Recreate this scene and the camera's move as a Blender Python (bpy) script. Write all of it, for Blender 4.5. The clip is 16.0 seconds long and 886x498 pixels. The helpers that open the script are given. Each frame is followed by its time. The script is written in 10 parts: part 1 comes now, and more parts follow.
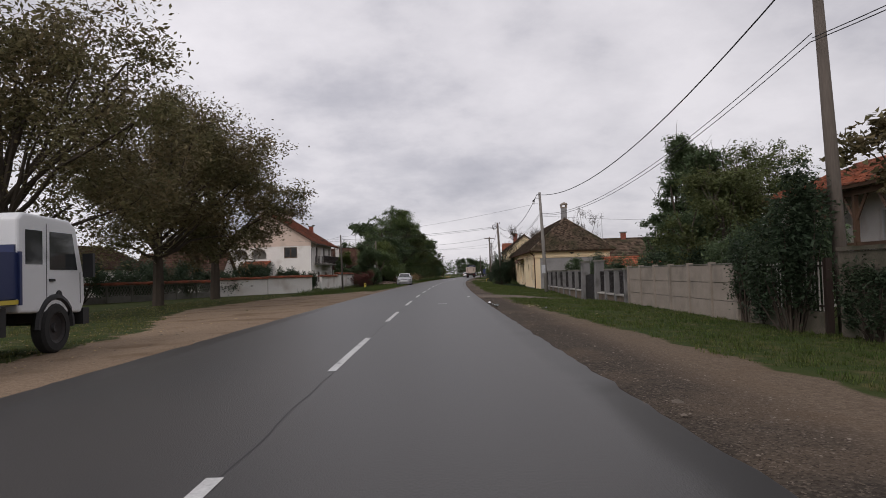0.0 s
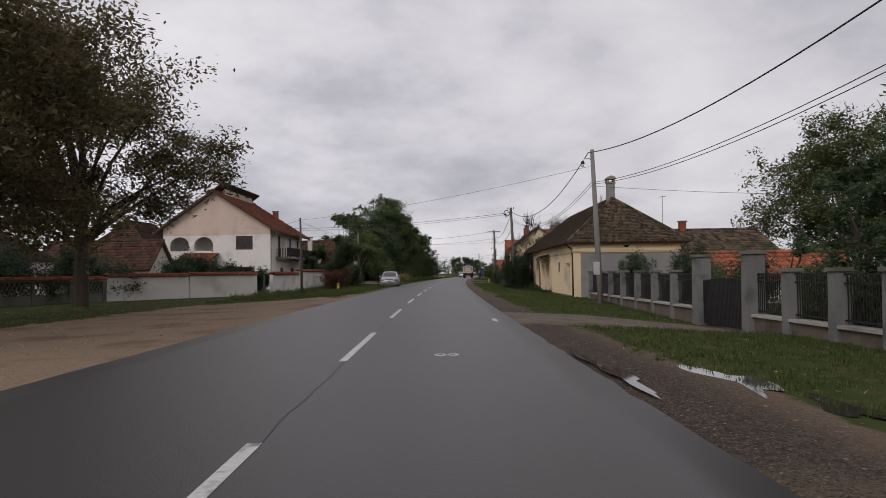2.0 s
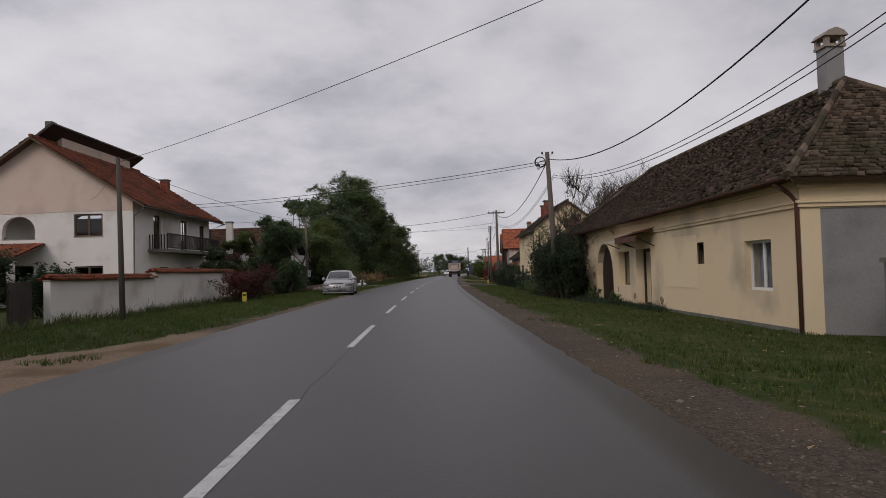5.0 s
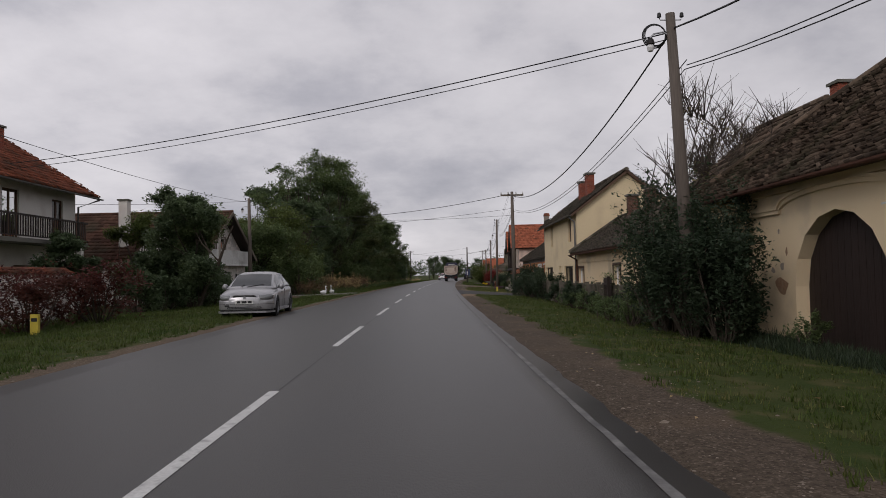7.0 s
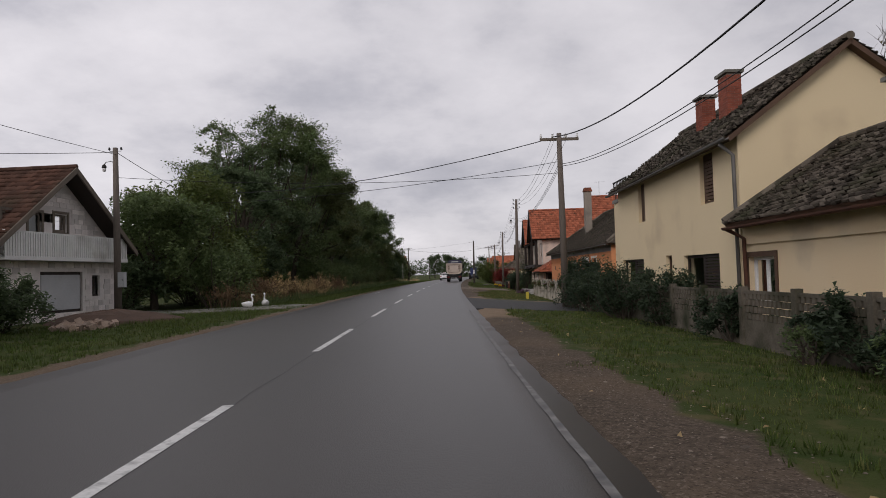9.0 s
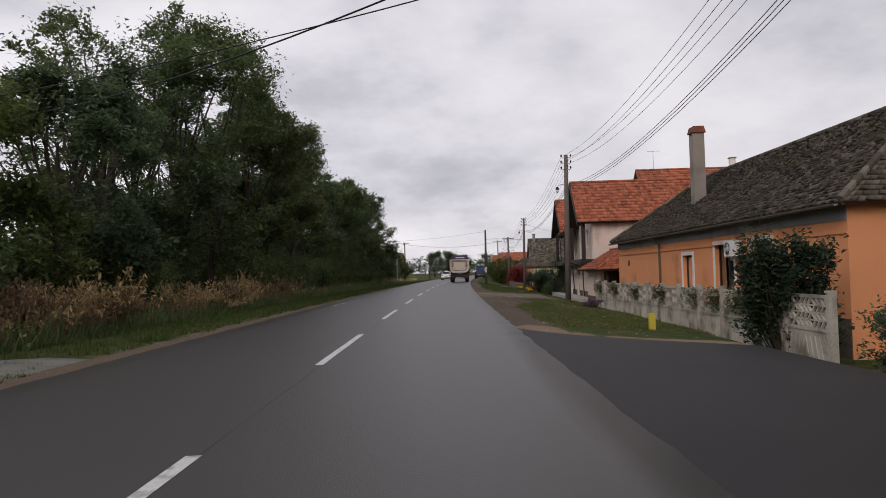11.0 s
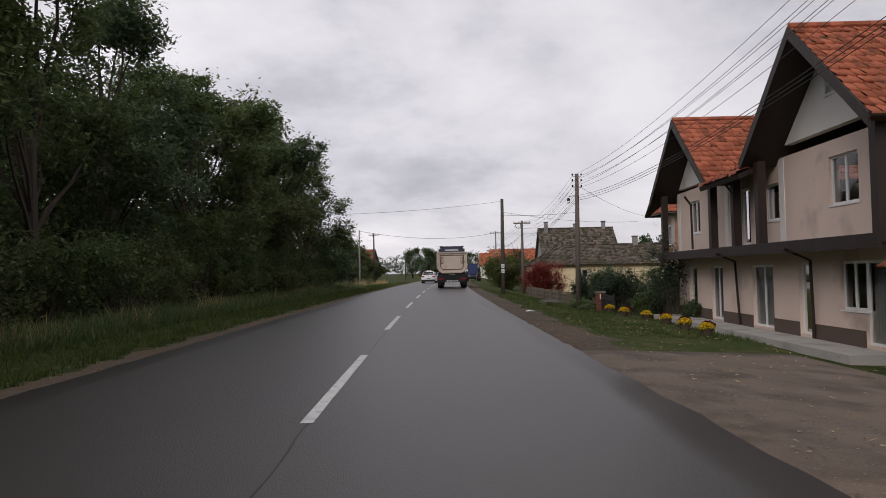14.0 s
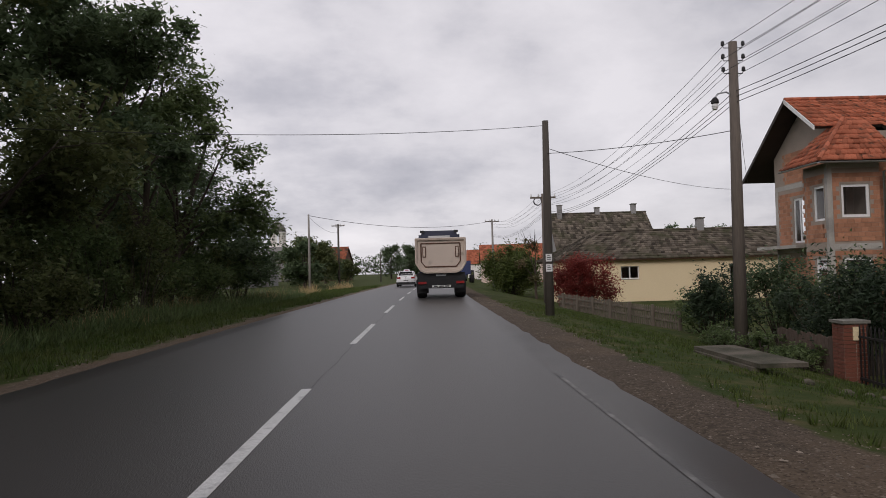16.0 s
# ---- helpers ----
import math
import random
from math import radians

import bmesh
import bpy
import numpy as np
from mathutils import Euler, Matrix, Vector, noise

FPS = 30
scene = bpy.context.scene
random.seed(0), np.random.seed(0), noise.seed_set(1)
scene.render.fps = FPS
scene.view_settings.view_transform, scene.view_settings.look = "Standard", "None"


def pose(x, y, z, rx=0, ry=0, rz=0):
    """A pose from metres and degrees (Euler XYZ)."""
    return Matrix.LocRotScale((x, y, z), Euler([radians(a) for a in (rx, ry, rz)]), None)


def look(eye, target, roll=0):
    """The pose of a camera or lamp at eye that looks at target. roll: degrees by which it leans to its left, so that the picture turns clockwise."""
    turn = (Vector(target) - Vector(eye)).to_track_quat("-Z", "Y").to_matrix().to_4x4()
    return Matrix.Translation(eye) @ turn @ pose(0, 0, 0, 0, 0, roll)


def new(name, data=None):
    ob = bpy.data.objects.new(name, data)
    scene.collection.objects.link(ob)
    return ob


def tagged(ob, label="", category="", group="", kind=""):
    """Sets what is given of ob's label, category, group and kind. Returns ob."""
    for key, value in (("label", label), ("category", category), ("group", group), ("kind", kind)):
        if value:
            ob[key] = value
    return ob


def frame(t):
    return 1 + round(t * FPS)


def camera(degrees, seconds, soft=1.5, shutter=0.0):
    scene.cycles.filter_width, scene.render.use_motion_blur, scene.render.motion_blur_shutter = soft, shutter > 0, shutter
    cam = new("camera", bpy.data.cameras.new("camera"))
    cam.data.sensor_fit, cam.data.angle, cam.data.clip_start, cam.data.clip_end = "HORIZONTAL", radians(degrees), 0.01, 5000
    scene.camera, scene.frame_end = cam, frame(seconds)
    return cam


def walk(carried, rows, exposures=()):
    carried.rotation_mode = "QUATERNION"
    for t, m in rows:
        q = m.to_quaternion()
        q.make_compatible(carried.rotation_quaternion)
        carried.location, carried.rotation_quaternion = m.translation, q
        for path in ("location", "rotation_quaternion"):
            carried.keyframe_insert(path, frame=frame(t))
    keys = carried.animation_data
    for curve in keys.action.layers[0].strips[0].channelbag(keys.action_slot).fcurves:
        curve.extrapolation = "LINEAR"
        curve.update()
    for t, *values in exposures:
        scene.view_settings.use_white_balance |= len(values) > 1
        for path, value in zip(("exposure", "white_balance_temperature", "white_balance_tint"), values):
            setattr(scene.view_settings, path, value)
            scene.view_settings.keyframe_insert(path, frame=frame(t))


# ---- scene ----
cam = camera(65.34, 16.0, soft=0.9)
# seconds, x, y, z, yaw, pitch, roll
ROWS = [
    (0.0, -0.071, 0.000, 1.3, -0.679, 2.067, 1.694),
    (0.5, -0.138, 4.832, 1.3, -0.849, 2.202, 1.602),
    (1.0, -0.109, 9.675, 1.3, -1.330, 1.998, 1.323),
    (1.5, -0.062, 14.458, 1.3, -1.434, 2.171, 1.066),
    (2.0, -0.053, 19.199, 1.3, -1.220, 2.006, 0.725),
    (2.5, -0.044, 23.897, 1.3, -1.188, 2.108, 0.970),
    (3.0, -0.028, 28.589, 1.3, -1.509, 1.900, 1.173),
    (3.5, 0.034, 33.194, 1.3, -1.806, 2.001, 1.374),
    (4.0, 0.119, 37.846, 1.3, -2.189, 1.887, 1.707),
    (4.5, 0.247, 42.544, 1.3, -2.499, 1.840, 1.749),
    (5.0, 0.410, 47.281, 1.3, -2.753, 1.845, 1.632),
    (5.5, 0.603, 52.054, 1.3, -2.956, 1.886, 1.457),
    (6.0, 0.822, 56.858, 1.3, -3.106, 1.954, 1.295),
    (6.5, 1.064, 61.686, 1.3, -3.189, 2.038, 1.193),
    (7.0, 1.327, 66.535, 1.3, -3.179, 2.131, 1.174),
    (7.5, 1.641, 71.591, 1.3, -3.224, 2.023, 1.597),
    (8.0, 1.967, 76.765, 1.3, -3.257, 1.903, 1.856),
    (8.5, 2.260, 81.986, 1.3, -3.133, 1.904, 1.798),
    (9.0, 2.521, 87.289, 1.3, -3.008, 2.082, 1.632),
    (9.5, 2.733, 92.700, 1.3, -2.930, 2.133, 1.542),
    (10.0, 2.920, 98.198, 1.3, -2.912, 2.102, 1.522),
    (10.5, 3.092, 103.767, 1.3, -2.955, 2.035, 1.535),
    (11.0, 3.255, 109.392, 1.3, -3.049, 1.974, 1.519),
    (11.5, 3.406, 115.059, 1.3, -3.174, 1.962, 1.385),
    (12.0, 3.541, 120.758, 1.3, -3.301, 2.040, 1.017),
    (12.5, 3.718, 126.434, 1.3, -3.550, 1.984, 0.939),
    (13.0, 3.951, 132.071, 1.3, -3.923, 2.022, 0.909),
    (13.5, 4.246, 137.730, 1.3, -4.381, 1.916, 1.045),
    (14.0, 4.615, 143.415, 1.3, -4.911, 1.970, 1.126),
    (14.5, 5.042, 149.127, 1.3, -5.469, 1.943, 1.369),
    (15.0, 5.531, 154.880, 1.3, -5.925, 1.931, 1.506),
    (15.5, 6.061, 160.678, 1.3, -6.328, 1.868, 1.619),
    (16.0, 6.592, 166.514, 1.3, -6.351, 1.913, 1.596),
]
walk(cam, [(t, pose(x, y, z, 90 + pitch, roll, yaw)) for t, x, y, z, yaw, pitch, roll in ROWS], exposures=[(0.0, 0.0, 6500, 17), (2.5, -0.17, 6500, 17), (4.0, -0.29, 6500, 17), (7.5, -0.23, 6500, 17), (9.5, -0.05, 6500, 17), (12.5, 0.12, 6500, 17), (16.0, 0.02, 6500, 17)])

# ---- sky and light ----
SUN_UP, SUN_TURN = radians(34), radians(214)
world = bpy.data.worlds.new("overcast_sky")
scene.world = world
world.use_nodes = True
wn, wl = world.node_tree.nodes, world.node_tree.links
wn.clear()


def wnode(kind, **sets):
    n = wn.new(kind)
    for k, v in sets.items():
        n.inputs[k].default_value = v
    return n


w_out, w_bg = wn.new("ShaderNodeOutputWorld"), wnode("ShaderNodeBackground", Strength=1.0)
w_sky = wn.new("ShaderNodeTexSky")
w_sky.sky_type, w_sky.sun_disc, w_sky.sun_elevation, w_sky.sun_rotation = "NISHITA", False, SUN_UP, SUN_TURN
w_dim = wn.new("ShaderNodeVectorMath")
w_dim.operation = "SCALE"
w_dim.inputs["Scale"].default_value = 0.07
w_co, w_sep = wn.new("ShaderNodeTexCoord"), wn.new("ShaderNodeSeparateXYZ")
# a flat cloud deck: the direction divided by its height
w_lift = wn.new("ShaderNodeMath")
w_lift.operation, w_lift.inputs[1].default_value = "MAXIMUM", 0.02
w_soft = wn.new("ShaderNodeMath")
w_soft.operation, w_soft.inputs[1].default_value = "ADD", 0.34
w_div = wn.new("ShaderNodeVectorMath")
w_div.operation = "DIVIDE"
w_comb = wn.new("ShaderNodeCombineXYZ")
w_n1, w_n2 = wnode("ShaderNodeTexNoise", Scale=1.9, Detail=8.0, Roughness=0.58), wnode("ShaderNodeTexNoise", Scale=0.5, Detail=3.0)
w_mixn = wn.new("ShaderNodeMix")
w_mixn.inputs["Factor"].default_value = 0.45
w_ramp = wn.new("ShaderNodeValToRGB")
for pos, col in ((0.36, (0.4, 0.415, 0.455)), (0.45, (0.55, 0.56, 0.59)), (0.52, (0.71, 0.715, 0.73)), (0.63, (0.86, 0.862, 0.868))):
    e = w_ramp.color_ramp.elements.new(pos)
    e.color = (*col, 1)
w_ramp.color_ramp.elements.remove(w_ramp.color_ramp.elements[0])
w_ramp.color_ramp.elements.remove(w_ramp.color_ramp.elements[-1])
# the deck is a little thinner towards the west
w_west = wn.new("ShaderNodeMath")
w_west.operation, w_west.inputs[1].default_value, w_west.inputs[2].default_value = "MULTIPLY_ADD", -0.22, 1.0
w_tone = wn.new("ShaderNodeVectorMath")
w_tone.operation = "SCALE"
w_mix = wn.new("ShaderNodeMix")
w_mix.data_type = "RGBA"
w_mix.inputs["Factor"].default_value = 0.93
for a, b in ((w_co.outputs["Generated"], w_sep.inputs[0]), (w_sep.outputs["Z"], w_lift.inputs[0]), (w_lift.outputs[0], w_soft.inputs[0]),
             (w_soft.outputs[0], w_comb.inputs[0]), (w_soft.outputs[0], w_comb.inputs[1]), (w_soft.outputs[0], w_comb.inputs[2]),
             (w_co.outputs["Generated"], w_div.inputs[0]), (w_comb.outputs[0], w_div.inputs[1]), (w_div.outputs[0], w_n1.inputs["Vector"]),
             (w_div.outputs[0], w_n2.inputs["Vector"]), (w_n1.outputs["Fac"], w_mixn.inputs["A"]), (w_n2.outputs["Fac"], w_mixn.inputs["B"]),
             (w_mixn.outputs["Result"], w_ramp.inputs["Fac"]), (w_sky.outputs[0], w_dim.inputs[0]), (w_dim.outputs[0], w_mix.inputs["A"]),
             (w_sep.outputs["X"], w_west.inputs[0]), (w_west.outputs[0], w_tone.inputs["Scale"]), (w_ramp.outputs["Color"], w_tone.inputs[0]), (w_tone.outputs[0], w_mix.inputs["B"]), (w_mix.outputs["Result"], w_bg.inputs["Color"]), (w_bg.outputs[0], w_out.inputs[0])):
    wl.new(a, b)
sun = new("sun", bpy.data.lights.new("sun", "SUN"))
sun.data.energy, sun.data.angle, sun.data.color = 0.95, radians(25), (1.0, 0.96, 0.9)
sun.matrix_world = look((0, 0, 50), (0 - 50 * math.sin(SUN_TURN) * math.cos(SUN_UP), -50 * math.cos(SUN_TURN) * math.cos(SUN_UP), 50 - 50 * math.sin(SUN_UP)))
scene.view_settings.exposure = 0.0


# ---- materials ----
def material(name, base, base2=None, rough=0.8, fine=40.0, coarse=1.5, bump=0.3, dirt=None, dirt_amount=0.0, metal=0.0, island=0.0, rand=0.0, spec=0.4, stretch=None, dirt_scale=0.5):
    """Principled surface: two tones by coarse noise, fine grain and relief, stains of their own shape, a tone per piece."""
    m = bpy.data.materials.new(name)
    m.use_nodes = True
    nt = m.node_tree
    n, l = nt.nodes, nt.links
    p = n["Principled BSDF"]
    p.inputs["Roughness"].default_value, p.inputs["Metallic"].default_value, p.inputs["Specular IOR Level"].default_value = rough, metal, spec
    co = n.new("ShaderNodeTexCoord")
    src = co.outputs["Object"]
    if stretch:
        mp = n.new("ShaderNodeMapping")
        mp.inputs["Scale"].default_value = stretch
        l.new(src, mp.inputs[0])
        src = mp.outputs[0]

    def noise_tex(scale, detail=5.0):
        t = n.new("ShaderNodeTexNoise")
        t.inputs["Scale"].default_value, t.inputs["Detail"].default_value = scale, detail
        l.new(src, t.inputs["Vector"])
        return t.outputs["Fac"]

    def mix(fac, a, b, kind="MIX"):
        x = n.new("ShaderNodeMix")
        x.data_type, x.blend_type = "RGBA", kind
        for sock, v in (("Factor", fac), ("A", a), ("B", b)):
            if isinstance(v, (int, float)):
                x.inputs[sock].default_value = v
            elif isinstance(v, tuple):
                x.inputs[sock].default_value = (*v[:3], 1)
            else:
                l.new(v, x.inputs[sock])
        return x.outputs["Result"]

    def ramp(fac, lo, hi):
        r = n.new("ShaderNodeMapRange")
        r.inputs["From Min"].default_value, r.inputs["From Max"].default_value = lo, hi
        l.new(fac, r.inputs["Value"])
        return r.outputs["Result"]

    base2 = base2 or tuple(c * 0.8 for c in base)
    grain = noise_tex(fine)
    col = mix(ramp(noise_tex(coarse), 0.35, 0.65), base, base2)
    col = mix(0.35, col, mix(ramp(grain, 0.3, 0.7), tuple(c * 0.6 for c in base), tuple(min(1, c * 1.3) for c in base)))
    if island or rand:
        g = n.new("ShaderNodeNewGeometry" if island else "ShaderNodeObjectInfo")
        v = g.outputs["Random Per Island" if island else "Random"]
        amount = island or rand
        r = n.new("ShaderNodeMapRange")
        r.inputs["To Min"].default_value, r.inputs["To Max"].default_value = 1 - amount, 1 + amount
        l.new(v, r.inputs["Value"])
        h = n.new("ShaderNodeHueSaturation")
        l.new(r.outputs["Result"], h.inputs["Value"])
        l.new(col, h.inputs["Color"])
        col = h.outputs["Color"]
    if dirt:
        col = mix(ramp(noise_tex(dirt_scale, 8.0), 0.62 - dirt_amount * 0.3, 0.72), col, dirt)
    l.new(col, p.inputs["Base Color"])
    if bump:
        bn = n.new("ShaderNodeBump")
        bn.inputs["Strength"].default_value, bn.inputs["Distance"].default_value = bump, 0.02
        l.new(grain, bn.inputs["Height"])
        l.new(bn.outputs[0], p.inputs["Normal"])
    return m


def glass_material(name, tint, clear):
    """A pane: mirror by the angle, else what lies behind, tinted."""
    m = bpy.data.materials.new(name)
    m.use_nodes = True
    n, l = m.node_tree.nodes, m.node_tree.links
    n.clear()
    out, mx, fr = n.new("ShaderNodeOutputMaterial"), n.new("ShaderNodeMixShader"), n.new("ShaderNodeFresnel")
    gl, tr = n.new("ShaderNodeBsdfGlossy"), n.new("ShaderNodeBsdfTransparent")
    fr.inputs["IOR"].default_value = 1.6
    gl.inputs["Roughness"].default_value = 0.03
    tr.inputs["Color"].default_value = (*(c * clear for c in tint), 1)
    for a, b in ((fr.outputs[0], mx.inputs[0]), (tr.outputs[0], mx.inputs[1]), (gl.outputs[0], mx.inputs[2]), (mx.outputs[0], out.inputs[0])):
        l.new(a, b)
    return m


def leaf_material(name, a, b, rough=0.6, thin=0.48):
    """Leaves that also let light through."""
    m = material(name, a, b, rough=rough, fine=8.0, coarse=0.6, bump=0.0, island=0.4, spec=0.25)
    n, l = m.node_tree.nodes, m.node_tree.links
    p = n["Principled BSDF"]
    mx, tr = n.new("ShaderNodeMixShader"), n.new("ShaderNodeBsdfTranslucent")
    mx.inputs[0].default_value = thin
    l.new(p.inputs["Base Color"].links[0].from_socket, tr.inputs["Color"])
    l.new(p.outputs[0], mx.inputs[1])
    l.new(tr.outputs[0], mx.inputs[2])
    l.new(mx.outputs[0], n["Material Output"].inputs[0])
    return m


M = dict(
    asphalt=material("asphalt", (0.034, 0.0305, 0.027), (0.046, 0.041, 0.0362), rough=0.43, fine=90, coarse=0.35, bump=0.2, dirt=(0.031, 0.029, 0.027), dirt_amount=0.45, spec=0.37, stretch=(1.0, 0.25, 1.0), dirt_scale=0.7),
    asphalt_new=material("asphalt_new", (0.021, 0.02, 0.02), (0.028, 0.027, 0.026), rough=0.7, fine=90, coarse=0.6, bump=0.3, spec=0.25),
    marking=material("road_marking", (0.62, 0.62, 0.6), (0.5, 0.5, 0.48), rough=0.6, fine=30, coarse=3, bump=0.1, dirt=(0.2, 0.2, 0.2), dirt_amount=0.25, dirt_scale=6),
    marking_worn=material("worn_marking", (0.2, 0.195, 0.185), (0.1, 0.095, 0.09), rough=0.7, fine=30, coarse=4, bump=0.1, dirt=(0.07, 0.07, 0.07), dirt_amount=0.9, dirt_scale=4),
    concrete=material("concrete", (0.43, 0.41, 0.37), (0.33, 0.31, 0.28), rough=0.85, fine=30, coarse=1.2, bump=0.3, dirt=(0.13, 0.12, 0.11), dirt_amount=0.3),
    concrete_fence=material("fence_concrete", (0.48, 0.44, 0.37), (0.34, 0.31, 0.26), rough=0.9, fine=28, coarse=1.3, bump=0.4, dirt=(0.12, 0.105, 0.075), dirt_amount=0.45, dirt_scale=1.6, spec=0.2),
    concrete_old=material("old_concrete", (0.2, 0.19, 0.165), (0.14, 0.135, 0.115), rough=0.9, fine=25, coarse=1.5, bump=0.4, dirt=(0.06, 0.065, 0.04), dirt_amount=0.45),
    concrete_dirty=material("dirty_concrete", (0.175, 0.137, 0.106), (0.13, 0.103, 0.08), rough=0.9, fine=38, coarse=1.2, bump=0.5, dirt=(0.07, 0.056, 0.044), dirt_amount=0.45, dirt_scale=1.1, spec=0.2),
    concrete_mossy=material("mossy_concrete", (0.15, 0.13, 0.104), (0.095, 0.085, 0.064), rough=0.95, fine=25, coarse=1.8, bump=0.5, dirt=(0.03, 0.036, 0.018), dirt_amount=0.6, dirt_scale=1.4, spec=0.2),
    pole_grey=material("grey_weathered_wood", (0.145, 0.12, 0.1), (0.1, 0.083, 0.07), rough=0.9, fine=30, coarse=2, bump=0.4, stretch=(1, 1, 0.1)),
    concrete_panel=material("panel_concrete", (0.31, 0.265, 0.22), (0.24, 0.205, 0.168), rough=0.9, fine=70, coarse=1.6, bump=0.4, dirt=(0.2, 0.175, 0.145), dirt_amount=0.3, dirt_scale=1.2),
    pole_concrete=material("pole_concrete", (0.27, 0.25, 0.225), (0.21, 0.195, 0.175), rough=0.85, fine=40, coarse=1, bump=0.2),
    pole_wood=material("tarred_wood", (0.07, 0.06, 0.05), (0.12, 0.105, 0.09), rough=0.85, fine=30, coarse=2, bump=0.4, stretch=(1, 1, 0.1)),
    plaster_white=material("white_plaster", (0.82, 0.78, 0.73), (0.76, 0.71, 0.66), rough=0.9, fine=60, coarse=0.6, bump=0.15, dirt=(0.58, 0.52, 0.46), dirt_amount=0.25),
    plaster_bare=material("bare_brown_render", (0.66, 0.51, 0.42), (0.71, 0.58, 0.49), rough=0.95, fine=40, coarse=0.7, bump=0.3, dirt=(0.5, 0.4, 0.33), dirt_amount=0.3),
    pillar_render=material("pillar_render", (0.205, 0.2, 0.195), (0.15, 0.147, 0.143), rough=0.95, fine=40, coarse=1.1, bump=0.3, dirt=(0.08, 0.078, 0.07), dirt_amount=0.4, dirt_scale=1.4),
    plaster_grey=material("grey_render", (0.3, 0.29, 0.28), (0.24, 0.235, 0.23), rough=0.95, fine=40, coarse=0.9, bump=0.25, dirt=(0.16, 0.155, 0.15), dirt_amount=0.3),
    plaster_yellow=material("yellow_plaster", (0.8, 0.62, 0.39), (0.81, 0.67, 0.46), rough=0.92, fine=50, coarse=0.5, bump=0.2, dirt=(0.5, 0.4, 0.27), dirt_amount=0.3),
    plaster_cream=material("cream_plaster", (0.82, 0.665, 0.43), (0.79, 0.635, 0.405), rough=0.92, fine=50, coarse=0.5, bump=0.15, dirt=(0.66, 0.53, 0.34), dirt_amount=0.12),
    plaster_orange=material("orange_plaster", (0.8, 0.33, 0.145), (0.74, 0.3, 0.13), rough=0.85, fine=60, coarse=0.7, bump=0.12, dirt=(0.45, 0.17, 0.08), dirt_amount=0.15),
    plaster_pink=material("beige_pink_plaster", (0.74, 0.59, 0.5), (0.68, 0.53, 0.44), rough=0.9, fine=60, coarse=0.7, bump=0.12, dirt=(0.36, 0.28, 0.23), dirt_amount=0.2),
    plinth=material("brown_plinth", (0.1, 0.07, 0.055), (0.13, 0.09, 0.07), rough=0.8, fine=60, coarse=1, bump=0.2),
    tile_red=material("red_roof_tile", (0.39, 0.125, 0.07), (0.33, 0.11, 0.062), rough=0.8, fine=30, coarse=1.2, bump=0.2, island=0.3, dirt=(0.11, 0.06, 0.04), dirt_amount=0.2, dirt_scale=2.6, spec=0.12),
    tile_mix=material("weathered_red_tile", (0.27, 0.085, 0.045), (0.2, 0.075, 0.05), rough=0.85, fine=30, coarse=0.8, bump=0.3, island=0.35, dirt=(0.07, 0.06, 0.045), dirt_amount=0.4, dirt_scale=0.7, spec=0.12),
    tile_brown=material("dark_brown_tile", (0.095, 0.05, 0.036), (0.07, 0.044, 0.034), rough=0.9, fine=30, coarse=0.8, bump=0.3, island=0.35, dirt=(0.06, 0.05, 0.035), dirt_amount=0.4, dirt_scale=0.7, spec=0.12),
    tile_old=material("mossy_old_tile", (0.125, 0.088, 0.064), (0.09, 0.072, 0.053), rough=0.95, fine=25, coarse=0.8, bump=0.4, island=0.6, dirt=(0.055, 0.055, 0.03), dirt_amount=0.45, dirt_scale=0.6, spec=0.12),
    tile_dark=material("dark_mossy_tile", (0.11, 0.094, 0.076), (0.145, 0.12, 0.095), rough=0.95, fine=25, coarse=0.9, bump=0.4, island=0.6, dirt=(0.075, 0.075, 0.045), dirt_amount=0.45, dirt_scale=0.8, spec=0.12),
    wood_dark=material("dark_stained_wood", (0.022, 0.014, 0.011), (0.035, 0.022, 0.016), rough=0.6, fine=30, coarse=2, bump=0.3, stretch=(1, 1, 0.15)),
    wood_brown=material("brown_wood", (0.09, 0.05, 0.03), (0.13, 0.075, 0.045), rough=0.7, fine=30, coarse=2, bump=0.3, stretch=(1, 1, 0.15)),
    wood_grey=material("weathered_wood", (0.17, 0.14, 0.11), (0.12, 0.1, 0.08), rough=0.9, fine=30, coarse=2, bump=0.4, stretch=(1, 1, 0.15)),
    pvc=material("white_window_frame", (0.78, 0.78, 0.77), (0.74, 0.74, 0.72), rough=0.4, fine=60, coarse=2, bump=0.02),
    white_paint=material("white_paint", (0.72, 0.72, 0.7), (0.62, 0.62, 0.6), rough=0.6, fine=40, coarse=2, bump=0.1, dirt=(0.4, 0.38, 0.35), dirt_amount=0.25),
    brick=material("red_clay_block", (0.4, 0.19, 0.11), (0.34, 0.165, 0.1), rough=0.9, fine=40, coarse=2, bump=0.3, rand=0.2),
    brick_stuff=material("red_clay_block_far", (0.4, 0.19, 0.11), (0.34, 0.165, 0.1), rough=0.9, fine=40, coarse=2, bump=0.3, island=0.2),
    plaster_bare_brick=material("bare_brick_patch", (0.3, 0.17, 0.1), (0.36, 0.25, 0.16), rough=0.95, fine=20, coarse=6, bump=0.6),
    door_blue=material("dark_blue_door", (0.03, 0.045, 0.07), (0.04, 0.055, 0.08), rough=0.5, fine=30, coarse=2, bump=0.1),
    gate_brown=material("brown_gate_boards", (0.03, 0.018, 0.015), (0.022, 0.014, 0.012), rough=0.7, fine=30, coarse=2, bump=0.3, stretch=(1, 1, 0.15)),
